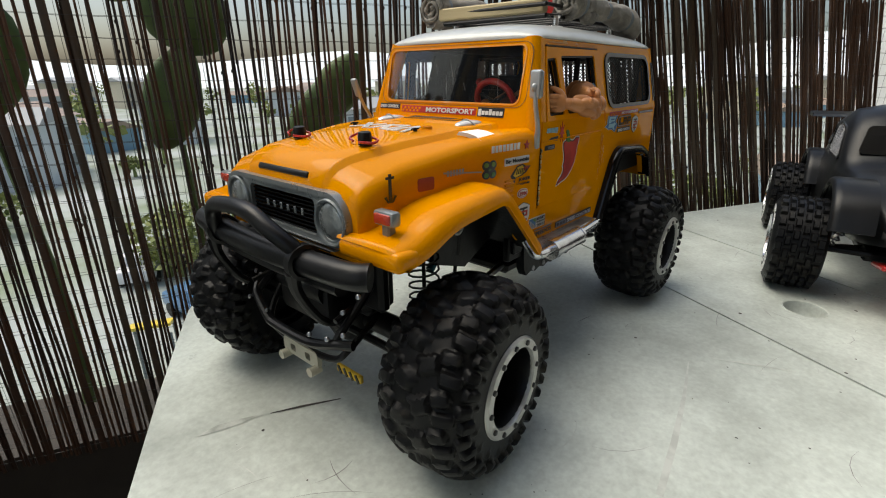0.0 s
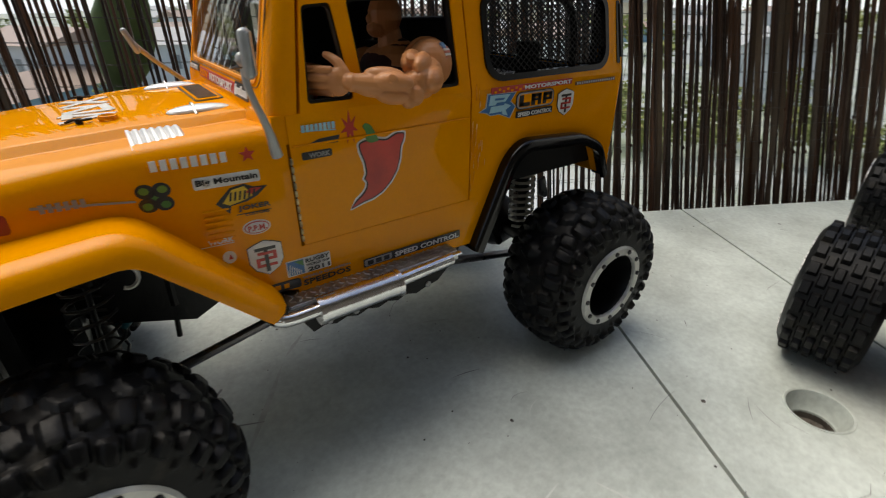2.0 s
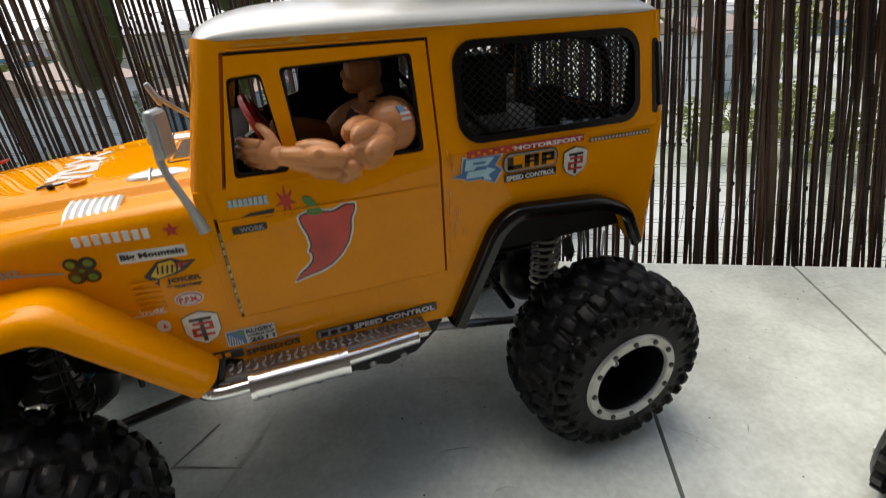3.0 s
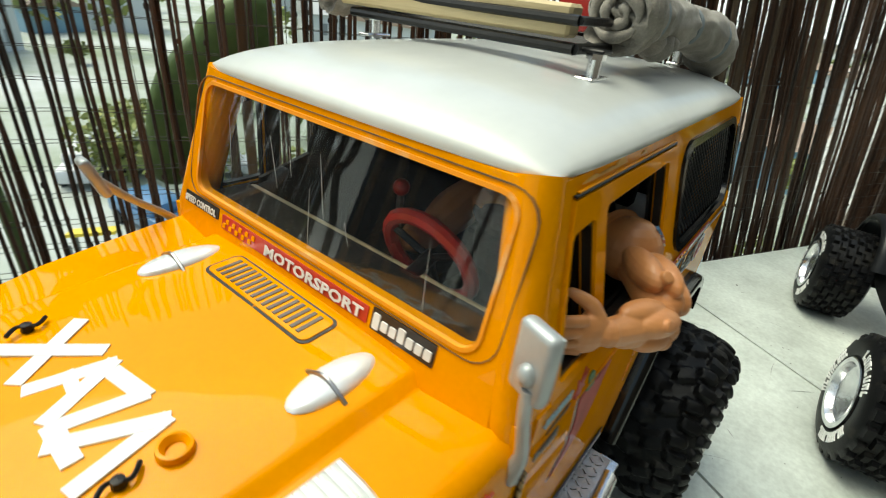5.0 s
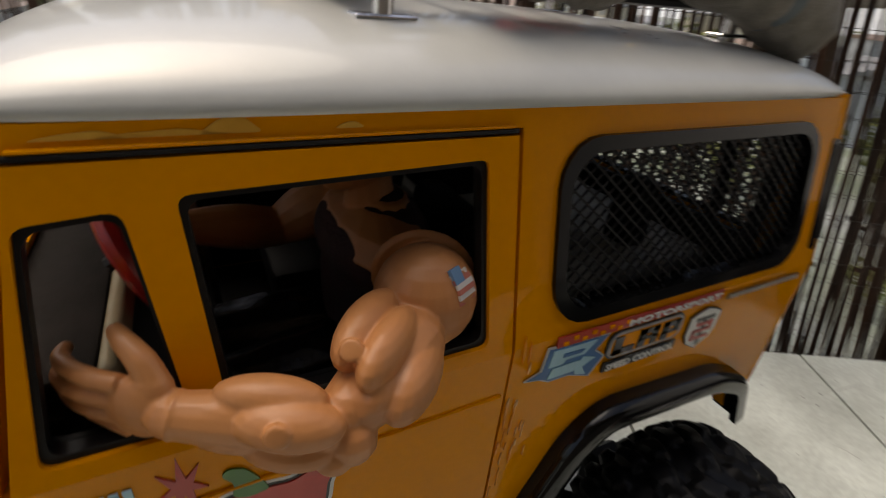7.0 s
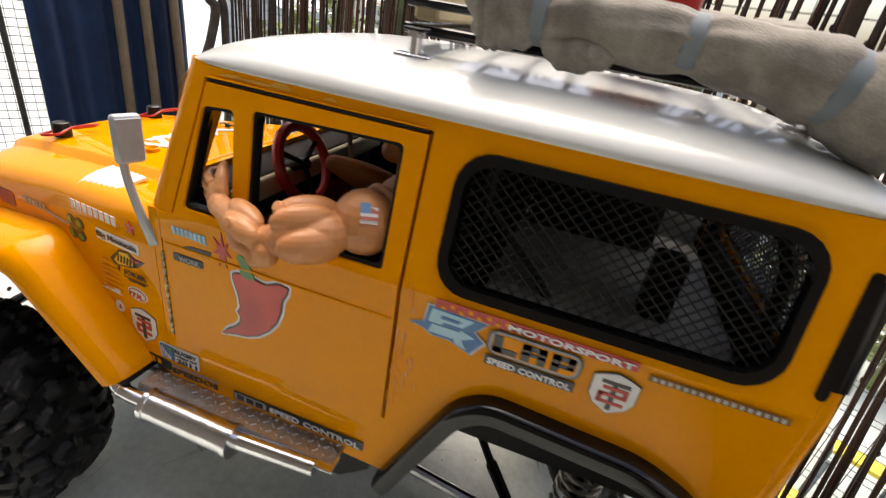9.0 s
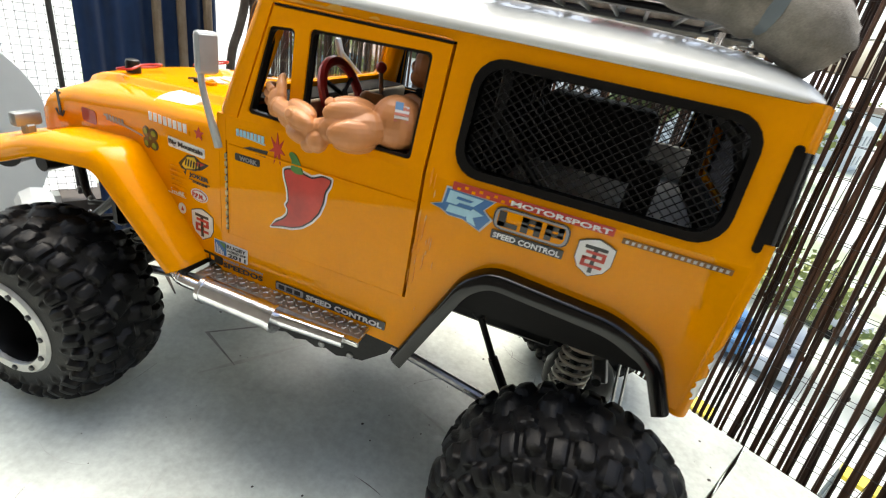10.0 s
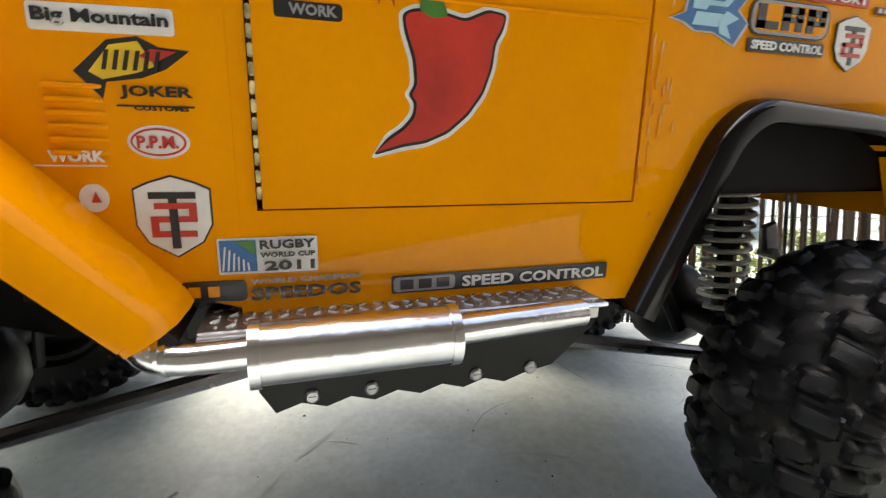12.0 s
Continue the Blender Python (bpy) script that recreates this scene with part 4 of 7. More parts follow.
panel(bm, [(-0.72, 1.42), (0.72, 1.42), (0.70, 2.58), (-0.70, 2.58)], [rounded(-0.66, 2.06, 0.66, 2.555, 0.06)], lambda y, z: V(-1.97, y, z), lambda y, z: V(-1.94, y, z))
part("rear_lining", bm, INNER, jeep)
bm = B()
box(bm, (0.36, 0, 1.97), (0.18, 1.52, 0.20), None, 0.03, 2)
dash = part("dashboard", bm, INNER, jeep)
bm = B()
box(bm, (0.335, 0, 2.125), (0.23, 1.46, 0.022), None, 0.008, 2)
part("dash_top", bm, surf("dark_grey_dash", (0.014, 0.012, 0.011), (0.026, 0.022, 0.02), 50, 0.5, 0.8, bump=0.1, spec=0.12), dash, "dark grey dashboard top")
bm = B()
box(bm, (0.205, 0.0, 2.078), (0.04, 1.44, 0.105), None, 0.018, 3)
part("dash_rail", bm, surf("beige_dash_rail", (0.42, 0.35, 0.22), (0.33, 0.27, 0.17), 40, 0.5, 0.5), dash, "beige padded dashboard rail")
RED = surf("red_plastic", (0.45, 0.02, 0.015), (0.32, 0.012, 0.01), 60, 0.4, 0.35, 0.1, coat=0.3)
wheel_c, wheel_ax = V(0.135, 0.29, 2.16), V(-0.92, 0, 0.38).normalized()
f = frame_of(wheel_ax)
bm = B()
tube(bm, [wheel_c + f @ V(math.cos(a) * 0.185, math.sin(a) * 0.185, 0) for a in (2 * math.pi * i / 24 for i in range(25))], 0.028, 8, 1, False)
sw = part("steering_wheel", bm, RED, jeep, "red plastic steering wheel")
bm = B()
for k in range(3):
    a = 2 * math.pi * k / 3 + 0.5
    cyl(bm, wheel_c, wheel_c + f @ V(math.cos(a) * 0.16, math.sin(a) * 0.16, 0), 0.014, 6)
cyl(bm, wheel_c + wheel_ax * 0.02, wheel_c - wheel_ax * 0.10, 0.03, 10)
part("steering_column", bm, BLACK, sw)
bm = B()
tube(bm, [(-0.02, -0.02, 1.5), (0.0, 0.0, 1.9), (0.03, 0.04, 2.30)], 0.014, 8)
lever = part("gear_lever", bm, STEEL, jeep, "bright steel gear lever")
part("lever_knob", blob(B(), (0.03, 0.04, 2.32), (0.034, 0.034, 0.034)), RED, lever, "round red knob")
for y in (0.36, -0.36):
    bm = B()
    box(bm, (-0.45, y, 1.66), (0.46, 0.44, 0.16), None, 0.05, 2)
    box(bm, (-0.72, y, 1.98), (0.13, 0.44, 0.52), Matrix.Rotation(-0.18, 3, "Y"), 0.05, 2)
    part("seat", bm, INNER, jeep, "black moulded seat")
for y in (0.52, -0.52):
    bm = B()
    tube(bm, [(-0.85, y, 1.45), (-0.85, y, 2.40), (-0.95, y, 2.52), (-1.85, y, 2.45), (-1.9, y, 1.5)], 0.028, 8)
    cyl(bm, (-0.85, y, 2.3), (-1.6, y, 1.5), 0.022, 8)
    part("roll_bar", bm, BLACK, jeep, "black tubular roll bar")
bm = B()
box(bm, (-1.40, -0.05, 1.93), (0.98, 1.30, 0.08), None, 0.03, 2)
box(bm, (-1.40, -0.66, 1.98), (0.98, 0.06, 0.40), None, 0.02, 2)
part("load_bed", bm, surf("pale_grey_bed", (0.55, 0.55, 0.52), (0.40, 0.40, 0.38), 30, 0.5, 0.7, bump=0.1), jeep, "pale grey load bed in the rear")
bm = B()
box(bm, (-1.58, 0.40, 2.10), (0.12, 0.14, 0.28), None, 0.02, 2)
part("load_box", bm, INNER, jeep, "small black box on the load bed")
# Black sheet added to close part of the far window openings.
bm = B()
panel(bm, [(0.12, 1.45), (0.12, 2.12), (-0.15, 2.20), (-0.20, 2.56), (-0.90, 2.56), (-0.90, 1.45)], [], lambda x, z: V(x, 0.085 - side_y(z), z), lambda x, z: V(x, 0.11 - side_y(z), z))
part("cabin_partition", bm, INNER, jeep, "black sheet added inside the far door to block the view")
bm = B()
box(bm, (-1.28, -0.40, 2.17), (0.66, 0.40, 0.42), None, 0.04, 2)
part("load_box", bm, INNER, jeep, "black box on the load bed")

# ---- doll at the wheel: one plain figure ----
SKIN = surf("tan_vinyl", (0.60, 0.262, 0.095), (0.44, 0.175, 0.058), 30, 0.5, 0.42, 0.1, bump=0.05, bump_scale=200)


def limb(bm, p0, p1, r0, r1, bulge=0.0, seg=14):
    p0, p1 = V(*p0), V(*p1)
    pts = [p0.lerp(p1, i / 6) for i in range(7)]
    tube(bm, pts, [r0 + (r1 - r0) * i / 6 + bulge * math.sin(math.pi * i / 6) for i in range(7)], seg, 1, False)
    blob(bm, p0, (r0, r0, r0), seg=seg)
    blob(bm, p1, (r1, r1, r1), seg=seg)


bm = B()
blob(bm, (-0.50, 0.36, 1.98), (0.17, 0.26, 0.34))
blob(bm, (-0.47, 0.36, 2.15), (0.15, 0.32, 0.13))
limb(bm, (-0.47, 0.36, 2.2), (-0.46, 0.36, 2.33), 0.085, 0.07)
blob(bm, (-0.43, 0.37, 2.43), (0.105, 0.085, 0.12))
blob(bm, (-0.37, 0.37, 2.36), (0.06, 0.06, 0.05))
blob(bm, (-0.33, 0.37, 2.41), (0.025, 0.02, 0.03))
RA = Matrix.Rotation(0.80, 3, "Z")
blob(bm, (-0.455, 0.79, 2.20), (0.125, 0.122, 0.128), seg=24)
limb(bm, (-0.45, 0.80, 2.19), (-0.20, 1.00, 2.14), 0.080, 0.054)
limb(bm, (-0.37, 0.90, 2.17), (-0.24, 1.00, 2.15), 0.080, 0.060, 0.008)
# upper arm: two biceps lobes, triceps and the underside, split by deep creases
blob(bm, (-0.275, 0.895, 2.232), (0.120, 0.050, 0.060), RA, 20)
blob(bm, (-0.300, 0.955, 2.225), (0.118, 0.044, 0.058), RA, 20)
blob(bm, (-0.345, 0.985, 2.150), (0.118, 0.052, 0.068), RA, 20)
blob(bm, (-0.275, 1.000, 2.170), (0.075, 0.038, 0.050), RA, 16)
blob(bm, (-0.330, 0.930, 2.095), (0.105, 0.046, 0.042), RA, 16)
# elbow joint
blob(bm, (-0.200, 1.035, 2.095), (0.050, 0.046, 0.052))
blob(bm, (-0.165, 1.040, 2.070), (0.040, 0.036, 0.034))
blob(bm, (-0.195, 1.000, 2.150), (0.040, 0.042, 0.035))
# forearm: swelling muscles that taper to the wrist
FA = Matrix.Rotation(-0.40, 3, "Z") @ Matrix.Rotation(-0.10, 3, "Y")
limb(bm, (-0.155, 1.010, 2.130), (0.085, 0.925, 2.168), 0.052, 0.041, 0.006)
blob(bm, (-0.095, 1.020, 2.165), (0.098, 0.050, 0.046), FA, 20)
blob(bm, (-0.075, 0.972, 2.195), (0.100, 0.042, 0.036), FA, 20)
blob(bm, (-0.095, 1.010, 2.100), (0.090, 0.050, 0.042), FA, 20)
blob(bm, (-0.015, 0.975, 2.128), (0.090, 0.036, 0.034), FA, 16)
blob(bm, (-0.005, 0.965, 2.178), (0.085, 0.030, 0.026), FA, 16)
for at, ax in (((-0.068, 1.058, 2.188), (0.25, 1, 0.45)), ((-0.215, 0.985, 2.265), (0.3, 0.7, 0.7))):
    lathe(bm, [(0.022, -0.03), (0.022, 0.003), (0.019, 0.006), (0.0005, 0.007), (0.0005, -0.03)], at, ax, 16)
lathe(bm, [(0.120, -0.008), (0.136, 0.0), (0.120, 0.012), (0.06, 0.0)], (-0.485, 0.715, 2.20), (0.45, 0.80, 0.0), 28)
lathe(bm, [(0.041, -0.008), (0.046, 0), (0.041, 0.008), (0.02, 0)], (0.078, 0.927, 2.167), (1, -0.40, 0.18), 18)
# open hand with curled fingers and raised thumb
HA = Matrix.Rotation(-0.62, 3, "Z")
blob(bm, (0.130, 0.888, 2.168), (0.062, 0.034, 0.066), HA, 18)
blob(bm, (0.108, 0.888, 2.205), (0.042, 0.032, 0.040), HA)
for k in range(4):
    z = 2.222 - 0.035 * k
    q = (0.0, 0.010, 0.006, -0.012)[k]
    tube(bm, [(0.150, 0.880, z), (0.192 + q, 0.852, z + 0.004), (0.228 + q, 0.812, z + 0.004), (0.244 + q, 0.772, z + 0.002), (0.236 + q, 0.744, z + 0.002)], [0.0185, 0.0180, 0.0168, 0.0152, 0.0115], 10, 4)
tube(bm, [(0.100, 0.892, 2.212), (0.112, 0.872, 2.250), (0.136, 0.836, 2.276), (0.150, 0.806, 2.286)], [0.028, 0.025, 0.020, 0.013], 10, 4)
limb(bm, (-0.46, 0.02, 2.14), (-0.25, -0.02, 2.02), 0.095, 0.07, 0.02)
limb(bm, (-0.25, -0.02, 2.02), (0.06, 0.13, 2.14), 0.07, 0.045, 0.02)
limb(bm, (-0.42, 0.45, 1.75), (0.05, 0.46, 1.72), 0.12, 0.09)
limb(bm, (-0.42, 0.25, 1.75), (0.05, 0.24, 1.72), 0.12, 0.09)
doll = solo("driver_doll", bm, SKIN, "tan vinyl action doll seated with elbow out of the window", "doll", at=(-0.45, 0.36, 1.74), smooth=60)
rm = doll.modifiers.new("fuse", "REMESH")
rm.mode, rm.voxel_size, rm.use_smooth_shade = "VOXEL", 0.0004, True
sm = doll.modifiers.new("soften", "SMOOTH")
sm.factor, sm.iterations = 0.5, 2

# sleeveless top on the doll
bm = B()
blob(bm, (-0.50, 0.36, 1.97), (0.185, 0.275, 0.345), seg=22)
blob(bm, (-0.47, 0.36, 2.14), (0.165, 0.30, 0.125), seg=22)
vest = solo("doll_vest", bm, surf("dark_vest_cloth", (0.012, 0.008, 0.009), (0.05, 0.012, 0.014), 40, 0.5, 0.8, bump=0.3, bump_scale=900), "dark red and black sleeveless cloth vest on the doll", "vest", at=(-0.5, 0.36, 1.7), smooth=60)

bm = B()
limb(bm, (-0.46, 0.45, 1.76), (0.02, 0.47, 1.76), 0.135, 0.10, 0.01)
limb(bm, (-0.46, 0.25, 1.76), (0.02, 0.23, 1.78), 0.135, 0.10, 0.01)
for v in bm.verts:
    v.co.z += 0.012 * noise.noise(v.co * 14)
legs = solo("doll_trousers", bm, surf("black_leather", (0.006, 0.006, 0.007), (0.014, 0.013, 0.013), 60, 0.4, 0.25, 0.1, bump=0.2, bump_scale=300), "creased shiny black trousers on the doll", "trousers", at=(-0.3, 0.36, 1.63), smooth=60)
for ob in (vest, legs):
    rm = ob.modifiers.new("fuse", "REMESH")
    rm.mode, rm.voxel_size, rm.use_smooth_shade = "VOXEL", 0.0008, True
# printed patch on the shoulder
patch = thing("shoulder_patch", (-0.48, 0.89, 2.26), "small striped red, white and blue cloth patch", "patch")
PN, PU = V(-0.42, 0.68, 0.60).normalized(), V(0.25, -0.52, 0.80).normalized()
PA = PU.cross(PN).normalized()
PU = PN.cross(PA).normalized()
PM = Matrix((PA, PU, PN)).transposed()
PC = V(-0.455, 0.79, 2.20) + PN * 0.1225
for k in range(7):
    bm = B()
    box(bm, PC + PU * (0.036 - 0.012 * k) + PN * (0.002 - 0.0015 * (k - 3) ** 2), (0.062, 0.012, 0.006), PM)
    part("stripe", bm, surf("patch_red", (0.50, 0.16, 0.11), (0.45, 0.12, 0.09), 90, 0.4, 0.6) if k % 2 == 0 else surf("patch_white", (0.65, 0.63, 0.6), (0.55, 0.53, 0.5), 90, 0.4, 0.6), patch)
bm = B()
box(bm, PC + PU * 0.024 + PA * -0.014 + PN * 0.001, (0.034, 0.036, 0.010), PM)
part("blue_field", bm, surf("patch_blue", (0.12, 0.26, 0.45), (0.10, 0.20, 0.36), 90, 0.4, 0.6), patch)

# ---- lettering ----
def lettering(text, parent, mat, at, across, up, width, height, depth=0.002):
    """Words fitted into a box whose lower left corner is at."""
    cu = bpy.data.curves.new("lettering", "FONT")
    cu.body = text
    cu.extrude = 0.004
    cu.resolution_u = 2
    cu.offset = 0.03
    tmp = new("lettering_source", cu)
    dg = bpy.context.evaluated_depsgraph_get()
    me = bpy.data.meshes.new_from_object(tmp.evaluated_get(dg))
    bpy.data.objects.remove(tmp)
    xs, ys = [v.co.x for v in me.vertices], [v.co.y for v in me.vertices]
    x0, y0 = min(xs), min(ys)
    sx, sy = width / (max(xs) - x0), height / (max(ys) - y0)
    A, Up = V(*across).normalized(), V(*up).normalized()
    No = A.cross(Up)
    o = ROOT[parent]
    for v in me.vertices:
        c = V(*at) + A * ((v.co.x - x0) * sx) + Up * ((v.co.y - y0) * sy) + No * (depth + v.co.z * 0.3) - o
        v.co = c * DM
    me.materials.clear()
    me.materials.append(mat)
    ob = new("lettering", me)
    ob.parent = parent
    ROOT[ob] = o
    return ob


def flat(name, rgb, rough=0.4, rgb2=None):
    return surf(name, rgb, rgb2 or tuple(c * 0.82 for c in rgb), 120, 0.4, rough, 0.08, coat=0.3)


S_WHITE, S_BLACK, S_RED = flat("white_vinyl", (0.74, 0.74, 0.72)), flat("black_vinyl", (0.012, 0.012, 0.012)), flat("red_vinyl", (0.5, 0.03, 0.015))
S_BLUE, S_SKY, S_GREEN = flat("blue_vinyl", (0.03, 0.14, 0.36)), flat("sky_vinyl", (0.35, 0.6, 0.72)), flat("green_vinyl", (0.06, 0.2, 0.03))
S_GREY, S_YELLOW, S_DKRED = flat("grey_vinyl", (0.3, 0.3, 0.3)), flat("yellow_vinyl", (0.75, 0.5, 0.02)), flat("dark_red_vinyl", (0.3, 0.03, 0.015))
GRIME = surf("rubbed_grime", (0.10, 0.055, 0.02), (0.30, 0.12, 0.01), 90, 0.5, 0.6)
S_PALE = flat("pale_grey_vinyl", (0.52, 0.52, 0.50))
S_LIME = flat("lime_vinyl", (0.13, 0.24, 0.02))


def nose_w(x):
    if x <= 0.46:
        return SIDE + 0.006
    for p, q in zip(ST, ST[1:]):
        if x <= q[0]:
            return p[1] + (q[1] - p[1]) * (x - p[0]) / (q[0] - p[0])
    return ST[-1][1]


def skin_y(x, z):
    w = SIDE + 0.006 if x <= 0.47 else nose_w(x)
    return w if z <= BELT else side_y(z) + 0.006


def along(x):
    """Where a sticker drawn at x sits: spread a little towards both ends of the body."""
    if x < -0.75:
        return -0.75 + (x + 0.75) * 1.10
    return x + 0.035 * min(1.0, max(0.0, (x - 0.12) / 0.18))


def decal(outline, mat, lift=0.003, parent=None, label="", name="sticker"):
    bm = B()
    outline = [(along(x), z) for x, z in outline]
    panel(bm, outline, [], lambda x, z: V(x, skin_y(x, z) + lift, z), lambda x, z: V(x, skin_y(x, z) + lift - 0.004, z))
    return part(name, bm, mat, parent or jeep, label, smooth=0)


def oblong(x0, z0, x1, z1, r=0.008):
    return rounded(min(x0, x1), min(z0, z1), max(x0, x1), max(z0, z1), r, 3)


def oval(cx, cz, rx, rz, k=24):
    return [(cx + rx * math.cos(2 * math.pi * i / k), cz + rz * math.sin(2 * math.pi * i / k)) for i in range(k)]


def words(text, st, mat, x0, z0, x1, z1, lift=0.005):
    """Words on the left flank between x0 (start, further forward) and x1."""
    x0, x1 = along(x0), along(x1)
    d = V(x1 - x0, skin_y(x1, z0) - skin_y(x0, z0), 0)
    return lettering(text, st, mat, (x0, skin_y(x0, z0) + lift, z0), d, (0, 0, 1), d.length, z1 - z0)


def bars(st, mat, x0, z0, x1, z1, n, fill=0.72, lift=0.006, slant=0.0):
    bm = B()
    x0, x1 = along(x0), along(x1)
    w = (x1 - x0) / n
    for i in range(n):
        a, b = x0 + w * (i + (1 - fill) / 2), x0 + w * (i + (1 + fill) / 2)
        o = [(a, z0), (b, z0), (b + slant, z1), (a + slant, z1)]
        panel(bm, o, [], lambda x, z: V(x, skin_y(x, z) + lift, z), lambda x, z: V(x, skin_y(x, z) + lift - 0.003, z))
    return part("lettering", bm, mat, st, smooth=0)


# bonnet side and cowl
st = decal(oblong(0.525, 1.778, 0.80, 1.832), S_WHITE, label="white sticker with black words")
words("Big Mountain", st, S_BLACK, 0.79, 1.787, 0.535, 1.822)
st = decal([(0.95, 1.885), (0.63, 1.875), (0.63, 1.9), (0.95, 1.91)], ORANGE, 0.001, label="row of white plain letter shapes")
bars(st, S_WHITE, 0.945, 1.885, 0.64, 1.93, 8, 0.66)
star = [(0.56 + r * math.sin(a), 1.905 + r * math.cos(a)) for i in range(10) for r, a in [((0.036, 0.015)[i % 2], math.pi * i / 5)]]
decal(star, S_RED, label="small red star sticker")
clover = decal(oval(0.95, 1.775, 0.03, 0.03), S_GREEN, 0.002, label="green and black four-leaf clover sticker")
for k in range(4):
    a = math.pi / 4 + k * math.pi / 2
    decal(oval(0.95 + 0.042 * math.cos(a), 1.775 + 0.042 * math.sin(a), 0.036, 0.032, 16), S_BLACK, 0.003, clover, name="leaf")
    decal(oval(0.95 + 0.048 * math.cos(a), 1.775 + 0.048 * math.sin(a), 0.019, 0.016, 16), S_LIME if k < 2 else S_GREEN, 0.006, clover, name="leaf")
burst = decal([(0.73, 1.70), (0.68, 1.645), (0.67, 1.68), (0.60, 1.69), (0.55, 1.71), (0.50, 1.75), (0.56, 1.755), (0.60, 1.775), (0.66, 1.765)], S_BLACK, 0.002, label="yellow and red burst sticker with black edge")
decal([(0.70, 1.70), (0.675, 1.685), (0.61, 1.70), (0.57, 1.715), (0.60, 1.765), (0.655, 1.755)], S_YELLOW, 0.005, burst, name="burst_fill")
decal([(0.57, 1.722), (0.525, 1.747), (0.575, 1.75), (0.60, 1.735)], S_RED, 0.006, burst, name="burst_fill")
bars(burst, S_BLACK, 0.68, 1.705, 0.56, 1.745, 6, 0.4, 0.008, -0.01)
st = decal([(0.655, 1.63), (0.5, 1.63), (0.5, 1.634), (0.655, 1.634)], S_BLACK, 0.002, label="black words")
words("JOKER", st, S_BLACK, 0.645, 1.645, 0.50, 1.675)
words("CUSTOMS", st, S_BLACK, 0.62, 1.622, 0.51, 1.634)
st = decal(oval(0.58, 1.555, 0.064, 0.037), S_WHITE, 0.002, label="white oval sticker with red ring")
decal(oval(0.58, 1.555, 0.057, 0.031), S_RED, 0.004, st, name="ring")
decal(oval(0.58, 1.555, 0.052, 0.026), S_WHITE, 0.006, st, name="ring")
words("P.P.M.", st, S_RED, 0.622, 1.541, 0.538, 1.569, 0.009)
st = decal([(0.84, 1.50), (0.69, 1.50), (0.69, 1.503), (0.84, 1.503)], S_WHITE, 0.002, label="white words")
words("WORK", st, S_WHITE, 0.80, 1.51, 0.69, 1.535)
st = decal(oval(0.725, 1.43, 0.03, 0.032, 16), S_WHITE, 0.003, label="round white sticker")
decal([(0.73, 1.42), (0.71, 1.42), (0.72, 1.445)], S_RED, 0.006, st, name="mark")


def shield(cx, cz, w, h):
    o = [(-0.5, 0.34), (-0.3, 0.42), (0, 0.5), (0.3, 0.42), (0.5, 0.34), (0.5, -0.1), (0.36, -0.32), (0, -0.5), (-0.36, -0.32), (-0.5, -0.1)]
    sc = lambda k: [(cx + a * w * k, cz + b * h * k) for a, b in o]
    st = decal(sc(1.0), S_BLACK, 0.002, label="white shield sticker with red and black bars")
    decal(sc(0.95), S_WHITE, 0.005, st, name="shield_field")
    for a, b, c, d, m in ((-0.3, 0.22, 0.3, 0.30, S_BLACK), (-0.055, -0.38, 0.055, 0.24, S_BLACK), (-0.3, 0.10, 0.24, 0.17, S_RED), (-0.3, -0.02, -0.2, 0.12, S_RED), (-0.3, -0.06, 0.3, 0.01, S_RED), (0.2, -0.2, 0.3, 0.0, S_RED), (-0.28, -0.24, 0.3, -0.17, S_RED)):
        decal([(cx + a * w, cz + b * h), (cx + c * w, cz + b * h), (cx + c * w, cz + d * h), (cx + a * w, cz + d * h)], m, 0.008 if m is S_RED else 0.007, st, name="bar")


shield(0.565, 1.385, 0.165, 0.195)
shield(-1.39, 1.905, 0.14, 0.175)
st = decal(oblong(0.255, 1.24, 0.48, 1.33, 0.004), S_WHITE, 0.003, label="white and blue event sticker with black words")
decal([(0.475, 1.247), (0.392, 1.247), (0.392, 1.325), (0.475, 1.325)], S_BLUE, 0.005, st, name="blue_field")
for k in range(6):
    decal([(0.472 - 0.012 * k, 1.25), (0.468 - 0.012 * k, 1.25), (0.46 - 0.010 * k, 1.31 - 0.008 * k), (0.464 - 0.010 * k, 1.31 - 0.008 * k)], S_WHITE, 0.007, st, name="bar")
decal([(0.44, 1.323), (0.395, 1.323), (0.395, 1.29)], S_GREEN, 0.007, st, name="bar")
words("RUGBY", st, S_BLACK, 0.383, 1.302, 0.26, 1.325)
words("WORLD CUP", st, S_BLACK, 0.383, 1.281, 0.26, 1.294)
words("2011", st, S_BLACK, 0.375, 1.247, 0.262, 1.272)
st = decal(oblong(0.42, 1.172, 0.57, 1.225, 0.012), S_BLACK, 0.003, label="black sill sticker with words")
bars(st, ORANGE, 0.56, 1.185, 0.43, 1.212, 3, 0.6, 0.006)
words("SPEEDOS", st, S_BLACK, 0.41, 1.172, 0.165, 1.205)
words("WORLD CHAMPION", st, S_GREY, 0.41, 1.214, 0.165, 1.228)
st = decal(oblong(-0.59, 1.16, 0.09, 1.21, 0.004), S_BLACK, 0.003, label="long black sill sticker with white words")
decal(oblong(-0.09, 1.165, 0.085, 1.205, 0.01), S_GREY, 0.005, st, name="plate")
bars(st, S_BLACK, 0.075, 1.172, -0.08, 1.198, 3, 0.7, 0.008)
words("SPEED CONTROL", st, S_WHITE, -0.11, 1.168, -0.575, 1.20)
st = decal([(1.36, 1.80), (1.02, 1.765), (1.02, 1.772), (1.36, 1.81)], S_GREY, 0.003, label="grey marker badge")
